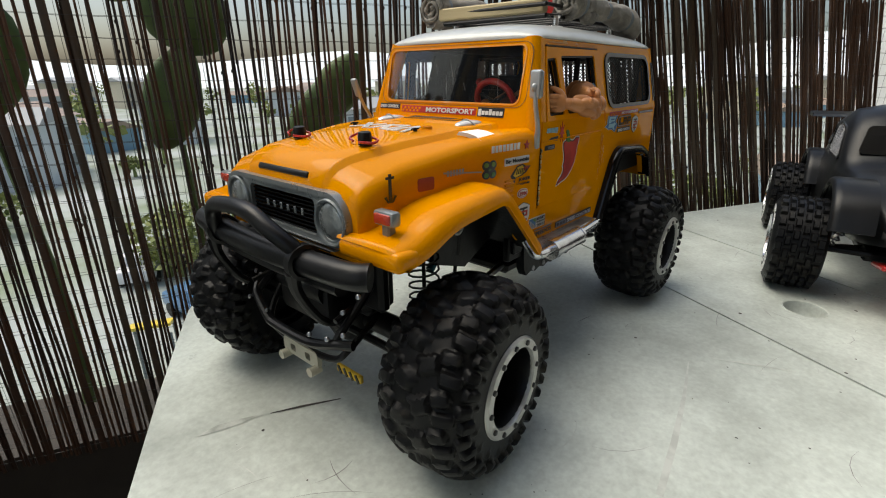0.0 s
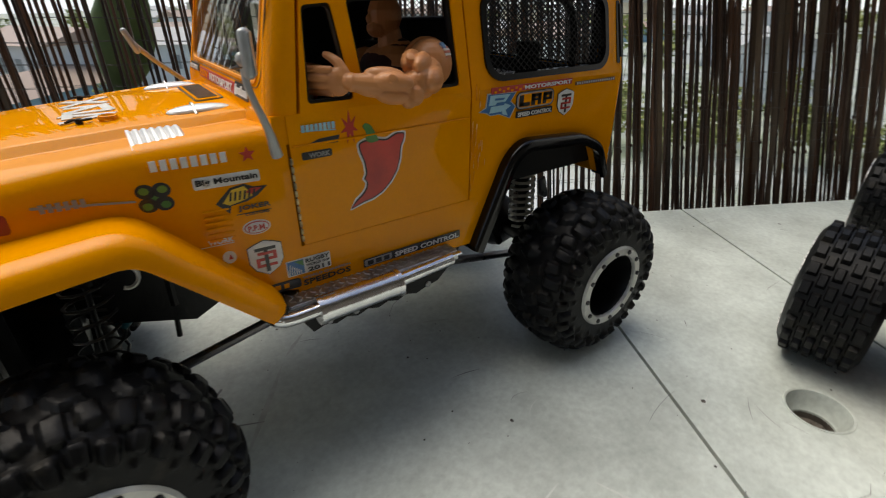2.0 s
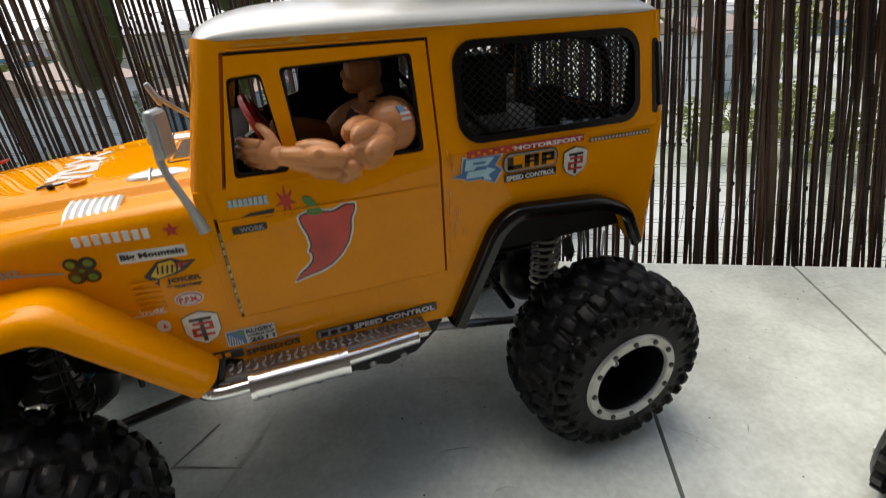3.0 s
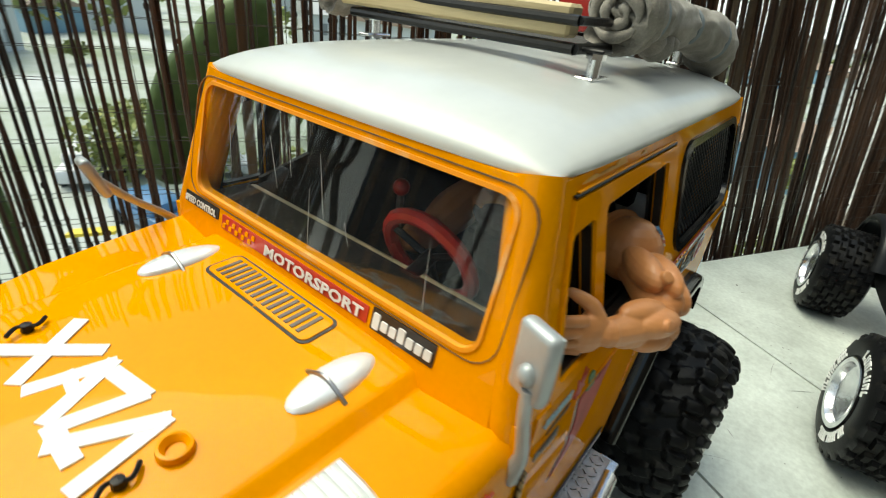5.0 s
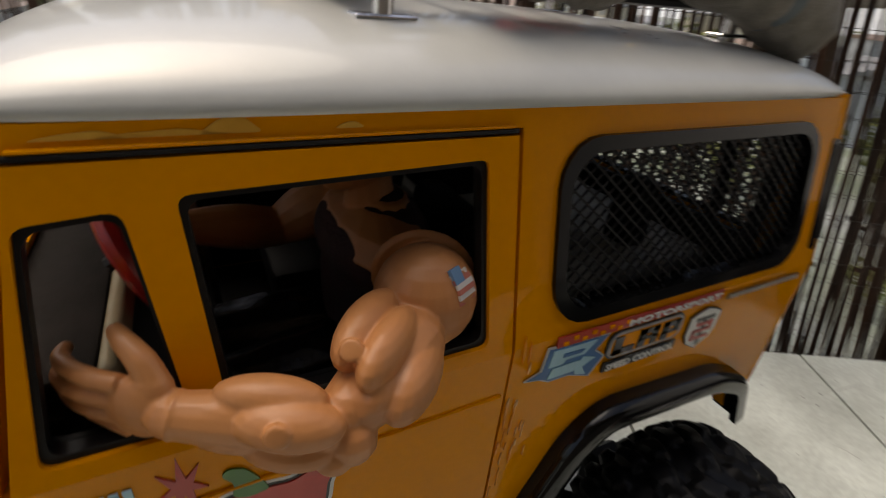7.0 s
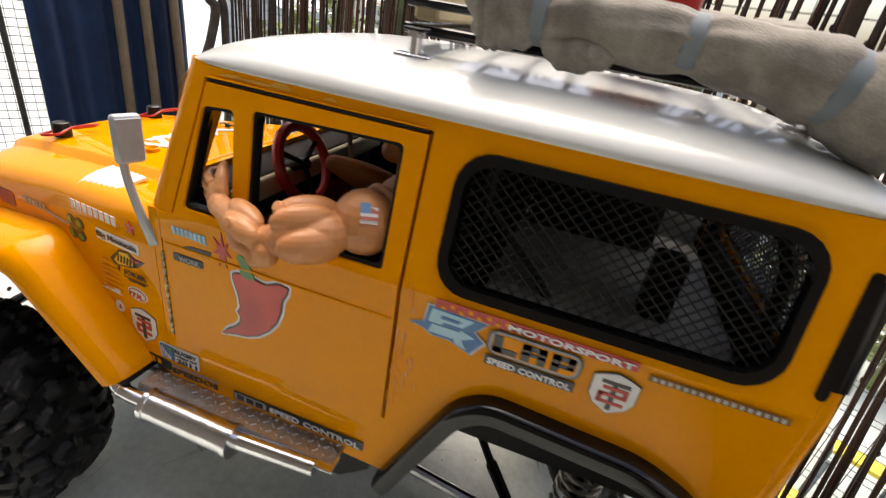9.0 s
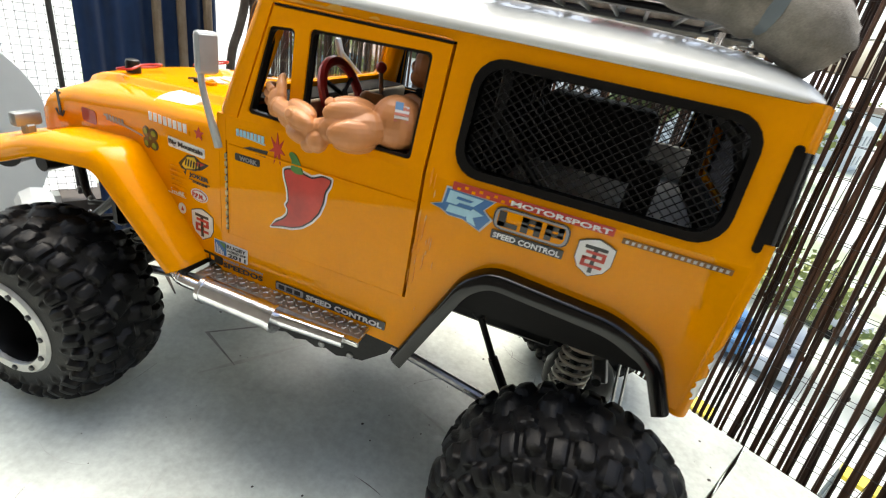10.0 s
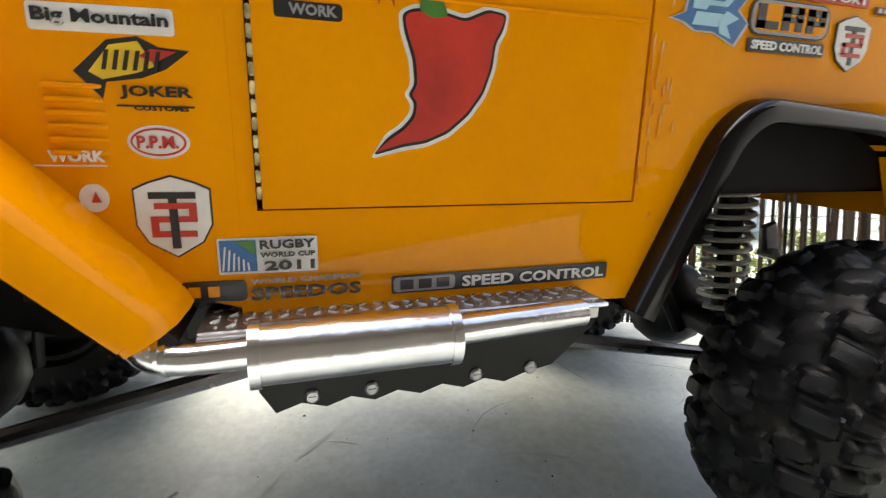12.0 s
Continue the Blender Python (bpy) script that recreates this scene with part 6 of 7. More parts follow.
def bedroll(path, radii, straps, seed, name, label):
    """A crumpled roll of cloth along a path, with loose folds at its ends and straps that pinch it."""
    r2 = random.Random(seed)
    bm = B()
    ps = curve_points(path, 26)
    n, seg = len(ps) - 1, 40

    def girth(t):
        f = t * (len(radii) - 1)
        k = min(int(f), len(radii) - 2)
        q = radii[k] + (radii[k + 1] - radii[k]) * (f - k)
        for s_ in straps:
            q *= 1 - 0.16 * math.exp(-((t - s_) / 0.025) ** 2)
        return q

    rings = []
    for i in range(n + 1):
        t = i / n
        d = (ps[min(i + 1, n)] - ps[max(i - 1, 0)]).normalized()
        f = frame_of(d)
        q = girth(t)
        ring = []
        for j in range(seg):
            a = 2 * math.pi * j / seg
            w = q * (1 + 0.10 * noise.noise(V(math.cos(a) * 1.5, math.sin(a) * 1.5, t * 8 + seed)) + 0.07 * noise.noise(V(math.cos(a) * 4, math.sin(a) * 4, t * 16 + seed)) + 0.025 * math.sin(9 * a + t * 22 + seed) + 0.055 * max(0.0, 1 - t / 0.3) * math.sin(t * 150 + 2.2 * noise.noise(V(math.cos(a) * 1.3, math.sin(a) * 1.3, seed))))
            ring.append(ps[i] + f @ V(math.cos(a) * w, math.sin(a) * w, 0))
        rings.append(ring)
    # ends: gathered folds drawn into the middle
    for at, rg, sg in ((ps[0], rings[0], -1), (ps[-1], rings[-1], 1)):
        d = ((ps[1] - ps[0]) if sg < 0 else (ps[-1] - ps[-2])).normalized() * sg
        extra = []
        for m_, k in enumerate((0.92, 0.74, 0.55, 0.36, 0.16)):
            extra.append([at + (p - at) * k * (1 + 0.16 * noise.noise(p * 14 + V(m_ * 3, seed, 0))) + d * (0.02 + 0.055 * noise.noise(p * 11 + V(m_ * 5, 0, seed)) - 0.03 * (m_ % 2)) for p in rg])
        rings = extra[::-1] + rings if sg < 0 else rings + extra
    ring_loft(bm, rings)
    th = thing(name, ps[n // 2] - V(0, 0, girth(0.5)), label, "bedroll", "rolls on the roof rack")
    part("cloth_roll", bm, CANVAS, th, smooth=70)
    # rolled edge winding inwards on the front end
    bm = B()
    f = frame_of(ps[0] - ps[1])
    turns = [(2.3 * 2 * math.pi * i / 60, 0.90 - 0.78 * i / 60) for i in range(61)]
    tube(bm, [ps[0] + f @ V(math.cos(a) * k * girth(0), math.sin(a) * k * girth(0) * 0.9, 0.028 + 0.018 * noise.noise(V(a, seed, 0.3))) for a, k in turns], [0.017 + 0.007 * math.sin(i * 0.7) for i in range(61)], 8, 1, False)
    part("rolled_edge", bm, CANVAS, th, smooth=70)
    for s_ in straps:
        i = int(s_ * n)
        bm = B()
        q = girth(s_)
        lathe(bm, [(q * 0.95, -0.03), (q * 1.07, -0.024), (q * 1.07, 0.024), (q * 0.95, 0.03)], ps[i], ps[min(i + 1, n)] - ps[max(i - 1, 0)], 26)
        part("strap", bm, STRAP, th)
    return th


bedroll([(-0.70, 0.44, 2.985), (-0.92, 0.46, 2.98), (-1.15, 0.48, 2.97), (-1.52, 0.51, 2.955), (-1.80, 0.53, 2.905), (-2.01, 0.545, 2.805)], [0.145, 0.125, 0.105, 0.10, 0.098, 0.105, 0.128, 0.140, 0.105], (0.18, 0.52, 0.78), 2, "bedroll", "grey-brown canvas bedroll strapped along the roof rack")
bedroll([(-0.40, -0.90, 3.0), (-1.2, -0.86, 2.98), (-2.0, -0.82, 2.98)], [0.165, 0.17, 0.16, 0.17], (0.12, 0.5, 0.8), 5, "bedroll", "rolled grey canvas bundle on the far rack edge")
bm = B()
box(bm, (-0.42, -0.2, 2.945), (0.10, 1.16, 0.11), Matrix.Rotation(radians(2), 3, "Z"), 0.012)
solo("wooden_batten", bm, surf("pale_wood", (0.60, 0.49, 0.28), (0.50, 0.39, 0.21), 14, 0.5, 0.6, 0.1, bump=0.15, bump_scale=300, stretch=(4, 0.3, 4)), "pale bare wooden batten across the rack front", "plank", at=(-0.42, -0.2, 2.89))
can = thing("fuel_can", (-1.25, 0.05, 2.885), "small red plastic fuel can on the rack", "fuel can")
bm = B()
box(bm, (-1.25, 0.05, 3.035), (0.30, 0.20, 0.30), None, 0.04, 2)
part("can_body", bm, RED, can)
bm = B()
tube(bm, [(-1.17, 0.05, 3.2), (-1.17, 0.05, 3.26), (-1.30, 0.05, 3.26), (-1.33, 0.05, 3.2)], 0.02, 8)
cyl(bm, (-1.37, 0.05, 3.2), (-1.40, 0.05, 3.25), 0.03, 10)
part("can_handle", bm, RED, can)
knot = B()
blob(knot, (-1.03, 0.50, 2.875), (0.085, 0.07, 0.062), seg=20)
blob(knot, (-1.10, 0.51, 2.89), (0.06, 0.06, 0.055), Matrix.Rotation(0.5, 3, "Y"), 16)
blob(knot, (-0.96, 0.50, 2.895), (0.06, 0.055, 0.05), seg=16)
for v in knot.verts:
    v.co += V(noise.noise(v.co * 18), noise.noise(v.co * 18 + V(3, 0, 0)), noise.noise(v.co * 18 + V(0, 5, 0))) * 0.02
solo("cloth_knot", knot, CANVAS, "knotted end of the grey canvas roll", "cloth", at=(-1.03, 0.5, 2.82), smooth=70)
winch = thing("toy_winch", (-1.55, 0.30, 2.885), "tiny red and brass winch on the rack", "winch")
bm = B()
cyl(bm, (-1.50, 0.26, 2.93), (-1.50, 0.37, 2.93), 0.04, 12)
part("drum", bm, surf("brass", (0.5, 0.36, 0.1), (0.4, 0.28, 0.08), 60, 0.4, 0.35, metal=1.0), winch)
for y in (0.25, 0.38):
    bm = B()
    box(bm, (-1.50, y, 2.935), (0.10, 0.02, 0.10), None, 0.008)
    part("side_plate", bm, RED, winch)

# ================= black buggy =================
buggy = thing("model_buggy", (-4.565, 3.13, 0), "matt black radio-controlled beetle-shaped buggy with chrome wheels", "toy car")
buggy.rotation_euler = (0, 0, radians(8.7))
ROOT[buggy] = V(0, 0, 0)
MATT = surf("matt_black_paint", (0.0055, 0.0058, 0.0064), (0.011, 0.0112, 0.012), 30, 0.4, 0.33, 0.08, bump=0.04, spec=0.28)
PROFILE = [(-1.74, 0.86, 1.04, 0.40, 0.28), (-1.68, 0.78, 1.24, 0.52, 0.36), (-1.58, 0.70, 1.44, 0.58, 0.41), (-1.42, 0.64, 1.66, 0.64, 0.52), (-1.2, 0.60, 1.82, 0.68, 0.57), (-0.9, 0.56, 1.94, 0.70, 0.60), (-0.5, 0.53, 2.00, 0.70, 0.61), (-0.15, 0.52, 1.97, 0.70, 0.61), (0.05, 0.52, 1.88, 0.69, 0.60), (0.18, 0.53, 1.74, 0.68, 0.59), (0.35, 0.54, 1.46, 0.66, 0.58), (0.44, 0.55, 1.36, 0.63, 0.52), (0.8, 0.57, 1.33, 0.60, 0.47), (1.2, 0.60, 1.27, 0.55, 0.41), (1.55, 0.66, 1.14, 0.46, 0.33), (1.8, 0.72, 0.98, 0.34, 0.22), (1.9, 0.78, 0.88, 0.2, 0.12)]
bm = B()
rings = []
for x, zb, zt, w, wt in PROFILE:
    belt = min(zt - 0.04, 1.26)
    half = [(w * 0.86, zb), (w, zb + 0.08), (w, belt - 0.06), (w * 0.97, belt), (wt + (w - wt) * 0.40, belt + (zt - belt) * 0.43), (wt, zt - (zt - belt) * 0.28), (wt * 0.8, zt - (zt - belt) * 0.08), (wt * 0.4, zt)]
    rings.append([V(x, y, z) for y, z in half] + [V(x, -y, z) for y, z in half[::-1]])
ring_loft(bm, rings)
part("body", bm, MATT, buggy, smooth=55)
DARKWIN = surf("dark_window", (0.006, 0.006, 0.007), (0.012, 0.012, 0.012), 40, 0.4, 0.15, 0.05, coat=0.5)


def b_side(x, z):
    for p, q in zip(PROFILE, PROFILE[1:]):
        if p[0] <= x <= q[0]:
            zt, w, wt = (p[i] + (q[i] - p[i]) * (x - p[0]) / (q[0] - p[0]) for i in (2, 3, 4))
            k = max(0.0, min(1.0, (z - 1.26) / (0.72 * (zt - 1.26))))
            return w * 0.97 + (wt - w * 0.97) * k
    return 0.5


def inside(p, o):
    hit = False
    for (x0, z0), (x1, z1) in zip(o, o[1:] + o[:1]):
        if (z0 > p[1]) != (z1 > p[1]) and p[0] < x0 + (x1 - x0) * (p[1] - z0) / (z1 - z0):
            hit = not hit
    return hit


W_DOOR = [tuple(p) for p in soften([(0.20, 1.35), (-0.58, 1.36), (-0.60, 1.74), (-0.36, 1.79), (-0.04, 1.745)], 0.07)]
W_REAR = [tuple(p) for p in soften([(-0.69, 1.43), (-1.04, 1.46), (-1.28, 1.56), (-1.10, 1.70), (-0.70, 1.76)], 0.11)]
for s in (1, -1):
    for o in (W_DOOR, W_REAR):
        cx, cz = sum(p[0] for p in o) / len(o), sum(p[1] for p in o) / len(o)
        inner = [(cx + (x - cx) * 0.93, cz + (z - cz) * 0.90) for x, z in o]
        bm = B()
        panel(bm, o, [inner], lambda x, z: V(x, s * (b_side(x, z) + 0.022), z), lambda x, z: V(x, s * (b_side(x, z) - 0.05), z))
        wf_ = part("window_frame", bm, MATT, buggy, smooth=20)
        bm = B()
        panel(bm, inner, [], lambda x, z: V(x, s * (b_side(x, z) + 0.010), z), lambda x, z: V(x, s * (b_side(x, z) - 0.04), z))
        part("side_window", bm, DARKWIN, wf_, "dark side window")
        if o is W_DOOR:
            bm = B()
            for dirn in (1, -1):
                for i in range(-36, 24):
                    k = i * 0.036
                    run = [(k + dirn * (z - 1.5) * 0.6, z) for z in (1.33 + 0.012 * j for j in range(38))]
                    run = [p for p in run if inside(p, inner)]
                    if len(run) > 1:
                        tube(bm, [V(x, s * (b_side(x, z) + 0.016), z) for x, z in (run[0], run[-1])], 0.0032, 4, 1, False)
            part("mesh_screen", bm, STEEL, wf_, "fine grey metal mesh")
bm = B()
panel(bm, soften([(-0.50, 1.46), (0.50, 1.46), (0.43, 1.78), (-0.43, 1.78)], 0.06), [], lambda y, z: V(0.366 - (z - 1.46) * 0.60, y, z), lambda y, z: V(0.30 - (z - 1.46) * 0.60, y, z))
part("windscreen", bm, DARKWIN, buggy)
bm = B()
ring_loft(bm, [[V(-1.95 + a, y, 1.76 + b) for a, b in ((-0.26, 0.05), (-0.1, 0.035), (0.2, 0.0), (0.22, -0.012), (0.0, 0.005), (-0.25, 0.025))] for y in (-0.86, 0.0, 0.86)])
wing = part("rear_wing", bm, MATT, buggy, "thin black rear wing on two struts")
for s in (1, -1):
    bm = B()
    box(bm, (-1.72, s * 0.30, 1.52), (0.05, 0.03, 0.56), Matrix.Rotation(-0.55, 3, "Y"), 0.008)
    part("strut", bm, MATT, wing)
for s in (1, -1):
    bm = B()
    box(bm, (-1.97, s * 0.865, 1.775), (0.52, 0.012, 0.06), None, 0.005)
    part("end_plate", bm, MATT, wing)
    for x in (1.33, -1.33):
        bm = B()
        arch_loft(bm, bend([(x + 0.62, 0.86), (x + 0.48, 1.17), (x + 0.18, 1.32), (x - 0.22, 1.30), (x - 0.5, 1.12), (x - 0.62, 0.80)], 0.25), 0.42, 0.80 if x > 0 else 0.86, s, 0.07, 0.03, 0.05)
        part("mudguard", bm, MATT, buggy, smooth=50)
bm = B()
box(bm, (0, 0, 0.50), (2.9, 0.75, 0.12), None, 0.03)
box(bm, (0, 0, 0.58), (2.2, 0.5, 0.2), None, 0.03)
part("chassis", bm, CHASSIS, buggy)
bm = B()
box(bm, (1.75, 0, 0.50), (0.5, 0.6, 0.05), Matrix.Rotation(-0.2, 3, "Y"), 0.015)
part("front_skid", bm, RED, buggy, "red front skid plate")
for s in (1, -1):
    for x in (1.33, -1.33):
        bm = B()
        cyl(bm, (x + 0.1, s * 0.3, 0.52), (x, s * 0.92, 0.50), 0.035, 8)
        cyl(bm, (x - 0.14, s * 0.3, 0.52), (x, s * 0.92, 0.50), 0.035, 8)
        cyl(bm, (x, s * 0.3, 0.75), (x, s * 0.92, 0.66), 0.022, 8)
        part("suspension_arm", bm, CHASSIS, buggy)
        bm = B()
        cyl(bm, (x + 0.10, s * 0.42, 1.15), (x + 0.10, s * 0.75, 0.55), 0.05, 10)
        dmp = part("damper", bm, ALU, buggy)
        bm = B()
        a0, a1 = V(x + 0.10, s * 0.46, 1.10), V(x + 0.10, s * 0.73, 0.58)
        ff = frame_of(a1 - a0)
        tube(bm, [a0.lerp(a1, i / 96) + ff @ V(math.cos(i * 0.55) * 0.085, math.sin(i * 0.55) * 0.085, 0) for i in range(97)], 0.010, 5, 1, False)
        part("coil_spring", bm, STEEL, dmp)


TYRE_WHITE = flat("tyre_mark_white", (0.82, 0.82, 0.80))


def buggy_wheel():
    bm = B()
    prof = [(0.33, -0.27), (0.36, -0.305), (0.42, -0.312), (0.49, -0.302), (0.525, -0.28)] + [(0.548, -0.265 + 0.53 * i / 44) for i in range(45)] + [(0.525, 0.28), (0.49, 0.302), (0.42, 0.312), (0.36, 0.305), (0.33, 0.27)]
    n_a = 22 * 8
    rings = []
    for j in range(n_a):
        a = 2 * math.pi * j / n_a
        ring = []
        for r_, w_ in prof:
            row = (w_ + 0.27) / 0.09
            k, fr = int(row), row % 1.0
            on = ((j + 4 * (k % 2)) % 8) in (1, 2, 3, 4, 5)
            q = r_ + (0.040 if r_ > 0.54 and on and 0.14 < fr < 0.86 else 0.0)
            ring.append(V(math.cos(a) * q, w_, math.sin(a) * q))
        rings.append(ring)
    vs = [[bm.verts.new(p) for p in ring] for ring in rings]
    for a_, b_ in zip(vs, vs[1:] + vs[:1]):
        for i in range(len(prof)):
            k = (i + 1) % len(prof)
            bm.faces.new((a_[i], a_[k], b_[k], b_[i]))
    t = to_mesh("tyre", bm, RUBBER, smooth=40)
    bm = B()
    lathe(bm, [(0.33, 0.28), (0.335, 0.318), (0.325, 0.325), (0.29, 0.318), (0.27, 0.25), (0.25, 0.06), (0.08, 0.03), (0.07, 0.12), (0.0005, 0.13)], axis=(0, 1, 0), seg=36)
    sp_ = to_mesh("spoke", box(B(), (0.165, 0.075, 0), (0.17, 0.05, 0.04), None, 0.01), CHROME)
    r_ = to_mesh("wheel", bm, CHROME)
    m_ = []
    shapes = ([(0, 0.372), (0.115, 0.372), (0.115, 0.462), (0.075, 0.462), (0.075, 0.398), (0.04, 0.398), (0.04, 0.462), (0, 0.462)],
              [(0, 0.372), (0.11, 0.372), (0.11, 0.40), (0.04, 0.40), (0.04, 0.462), (0, 0.462)],
              [(0, 0.372), (0.04, 0.372), (0.04, 0.43), (0.075, 0.43), (0.075, 0.372), (0.115, 0.372), (0.115, 0.462), (0, 0.462)])
    for k0, n in ((0.3, 8), (2.45, 7), (4.3, 8)):
        for i in range(n):
            bm = B()
            arc = lambda q, rr, h: V(math.cos(q) * rr, h, math.sin(q) * rr)
            ring_loft(bm, [[arc(k0 + i * 0.155 + q, rr, h) for q, rr in shapes[(i * 2 + n) % 3]] for h in (0.306, 0.3165)])
            m_.append(to_mesh("sidewall_mark", bm, TYRE_WHITE, smooth=0))
    return r_, t, m_, sp_


BR, BT, BM, BS = buggy_wheel()
for x in (1.335, -1.335):
    for s in (1, -1):
        w = new("wheel", BR)
        w.parent = buggy
        w.matrix_local = Matrix.Translation(V(x, s * 0.98, 0.53) * DM) @ Matrix.Rotation(0 if s == 1 else math.pi, 4, "Z") @ Matrix.Rotation(0.7 * x, 4, "Y") @ Matrix.Diagonal((0.9, 0.85, 0.9, 1))
        tagged(w, "chrome dish wheel with knobbly tyre and white sidewall marks")
        for nm, me in [("tyre", BT)] + [("sidewall_mark", q) for q in BM]:
            o = new(nm, me)
            o.parent = w
        for i in range(10):
            o = new("spoke", BS)
            o.parent = w
            o.matrix_local = Matrix.Rotation(2 * math.pi * i / 10, 4, "Y")

# ---- specks and scuffs on the table ----
PALEMARK = surf("pale_scrape", (0.62, 0.645, 0.605), (0.50, 0.525, 0.49), 60, 0.5, 0.5, contrast=(0.42, 0.58))
spk = random.Random(11)
bm = B()
for k in range(280):
    a, b = spk.uniform(-2.4, 6.5), spk.uniform(-2.0, 4.6)
    r = abs(spk.gauss(0, 0.006)) + 0.003
    c = un(a, b)
    o = [c + V(math.cos(q) * r * spk.uniform(0.6, 1.2), math.sin(q) * r * spk.uniform(0.6, 1.2), 0.004) for q in (0, 1.2, 2.5, 3.8, 5.0)]
    bm.faces.new([bm.verts.new(p) for p in o])
solo("table_specks", bm, DIRT, "scattered dark specks of dirt on the tabletop", "dirt", kind="stuff", smooth=0)


for mat_, nm, lab, n_ in ((SCUFF, "table_scratches", "faint grey scratches and smears on the tabletop", 70), (PALEMARK, "table_rubs", "faint pale rubbed lines on the tabletop", 60)):
    bm = B()
    for k in range(n_):
        a, b, q = spk.uniform(-2.4, 6.0), spk.uniform(-1.9, 4.6), spk.uniform(0, 6.28)
        l_, w_, c_ = spk.uniform(0.08, 0.55), spk.uniform(0.0012, 0.0045), spk.gauss(0, 0.5)
        mid = [un(a, b) + V(math.cos(q + c_ * f) * l_ * f, math.sin(q + c_ * f) * l_ * f, 0.0035) for f in (0, 0.25, 0.5, 0.75, 1.0)]
        side = V(-math.sin(q), math.cos(q), 0)
        lo = [bm.verts.new(p + side * w_ * k_) for p, k_ in zip(mid, (0.1, 0.8, 1.0, 0.7, 0.1))]
        hi = [bm.verts.new(p - side * w_ * k_) for p, k_ in zip(mid, (0.1, 0.8, 1.0, 0.7, 0.1))]
        for i in range(4):
            bm.faces.new((lo[i], lo[i + 1], hi[i + 1], hi[i]))
    solo(nm, bm, mat_, lab, "mark", kind="stuff", smooth=0)


def scuff(name, pts, w, mat, label):
    bm = B()
    ps = [V(*p, 0.004) for p in pts]
    l, r = [], []
    for i, p in enumerate(ps):
        d = (ps[min(i + 1, len(ps) - 1)] - ps[max(i - 1, 0)]).normalized()
        n = V(-d.y, d.x, 0) * (w[i] if isinstance(w, (list, tuple)) else w)
        l.append(bm.verts.new(p + n))
        r.append(bm.verts.new(p - n))
    for i in range(len(ps) - 1):
        bm.faces.new((l[i], l[i + 1], r[i + 1], r[i]))
    return solo(name, bm, mat, label, "mark", smooth=0)


GREYMARK = surf("grey_rub_mark", (0.30, 0.32, 0.29), (0.50, 0.525, 0.49), 60, 0.5, 0.5, contrast=(0.4, 0.6))
scuff("table_scratch", [(1.80, 0.07), (2.05, -0.08), (2.25, -0.19)], [0.006, 0.014, 0.004], DIRT, "dark rubber scratch on the grey tabletop")
scuff("table_mark", [(0.90, 0.04), (1.19, 0.33), (0.74, 0.52)], [0.01, 0.02, 0.004], SCUFF, "grey angled rubber mark on the tabletop")
scuff("table_mark", [(2.30, -0.23), (2.45, -0.28), (2.58, -0.33), (2.72, -0.36)], [0.004, 0.03, 0.035, 0.006], GREYMARK, "grey smudge on the tabletop")
scuff("table_scrape", [(0.90, 0.72), (0.72, 0.45), (0.60, 0.27), (0.45, 0.03)], [0.006, 0.022, 0.016, 0.004], PALEMARK, "pale scraped streak on the tabletop")
scuff("table_scrape", [(0.40, -0.04), (0.30, -0.14), (0.18, -0.25)], [0.004, 0.016, 0.004], PALEMARK, "pale scraped streak on the tabletop")
scuff("table_scrape", [(-0.61, 0.17), (-0.85, 0.26), (-1.11, 0.40)], [0.004, 0.012, 0.004], PALEMARK, "pale scraped streak on the tabletop")
scuff("table_scrape", [(1.12, 2.26), (0.6, 2.19), (0.0, 2.09), (-0.52, 1.98)], [0.022, 0.022, 0.014, 0.004], PALEMARK, "long faint pale streak on the tabletop")
scuff("table_scrape", [(-0.70, 2.10), (-0.80, 2.35), (-0.94, 2.71)], [0.004, 0.010, 0.004], PALEMARK, "long faint pale streak on the tabletop")

# ---- end of the balcony: white sheer cloth behind wire, blue curtain, poles ----
SHEER = bpy.data.materials.new("white_sheer_cloth")
SHEER.use_nodes = True
sn, sl = SHEER.node_tree.nodes, SHEER.node_tree.links
sp = sn["Principled BSDF"]
sp.inputs["Base Color"].default_value = (0.85, 0.87, 0.85, 1)
sp.inputs["Roughness"].default_value = 0.9
tr = sn.new("ShaderNodeBsdfTranslucent")
tr.inputs["Color"].default_value = (0.9, 0.92, 0.9, 1)
ms = sn.new("ShaderNodeMixShader")
ms.inputs[0].default_value = 0.75
sl.new(sp.outputs[0], ms.inputs[1])
sl.new(tr.outputs[0], ms.inputs[2])
sl.new(ms.outputs[0], sn["Material Output"].inputs[0])
BLUE = surf("navy_curtain", (0.012, 0.045, 0.13), (0.008, 0.03, 0.09), 20, 0.5, 0.85, 0.05, bump=0.3, bump_scale=900, fine=0.1, sheen=0.3)


def cloth(name, n0, n1, z0, z1, u0, depth, waves, mat, label, cat):
    bm = B()
    cols = 90
    rows_ = [z0 + (z1 - z0) * i / 6 for i in range(7)]
    for off in ((0,) if mat is SHEER else (0, 0.02)):
        g_ = [[bm.verts.new(un(u0 + off + depth * math.sin(waves * t * 6.28 + 0.6 * math.sin(z * 0.8)) * (0.7 + 0.3 * math.sin(t * 17)), n0 + (n1 - n0) * t, z)) for t in (j / cols for j in range(cols + 1))] for z in rows_]
        for i in range(6):
            for j in range(cols):
                bm.faces.new((g_[i][j], g_[i][j + 1], g_[i + 1][j + 1], g_[i + 1][j]))
    return solo(name, bm, mat, label, cat, at=un(u0, (n0 + n1) / 2, z0), smooth=80)


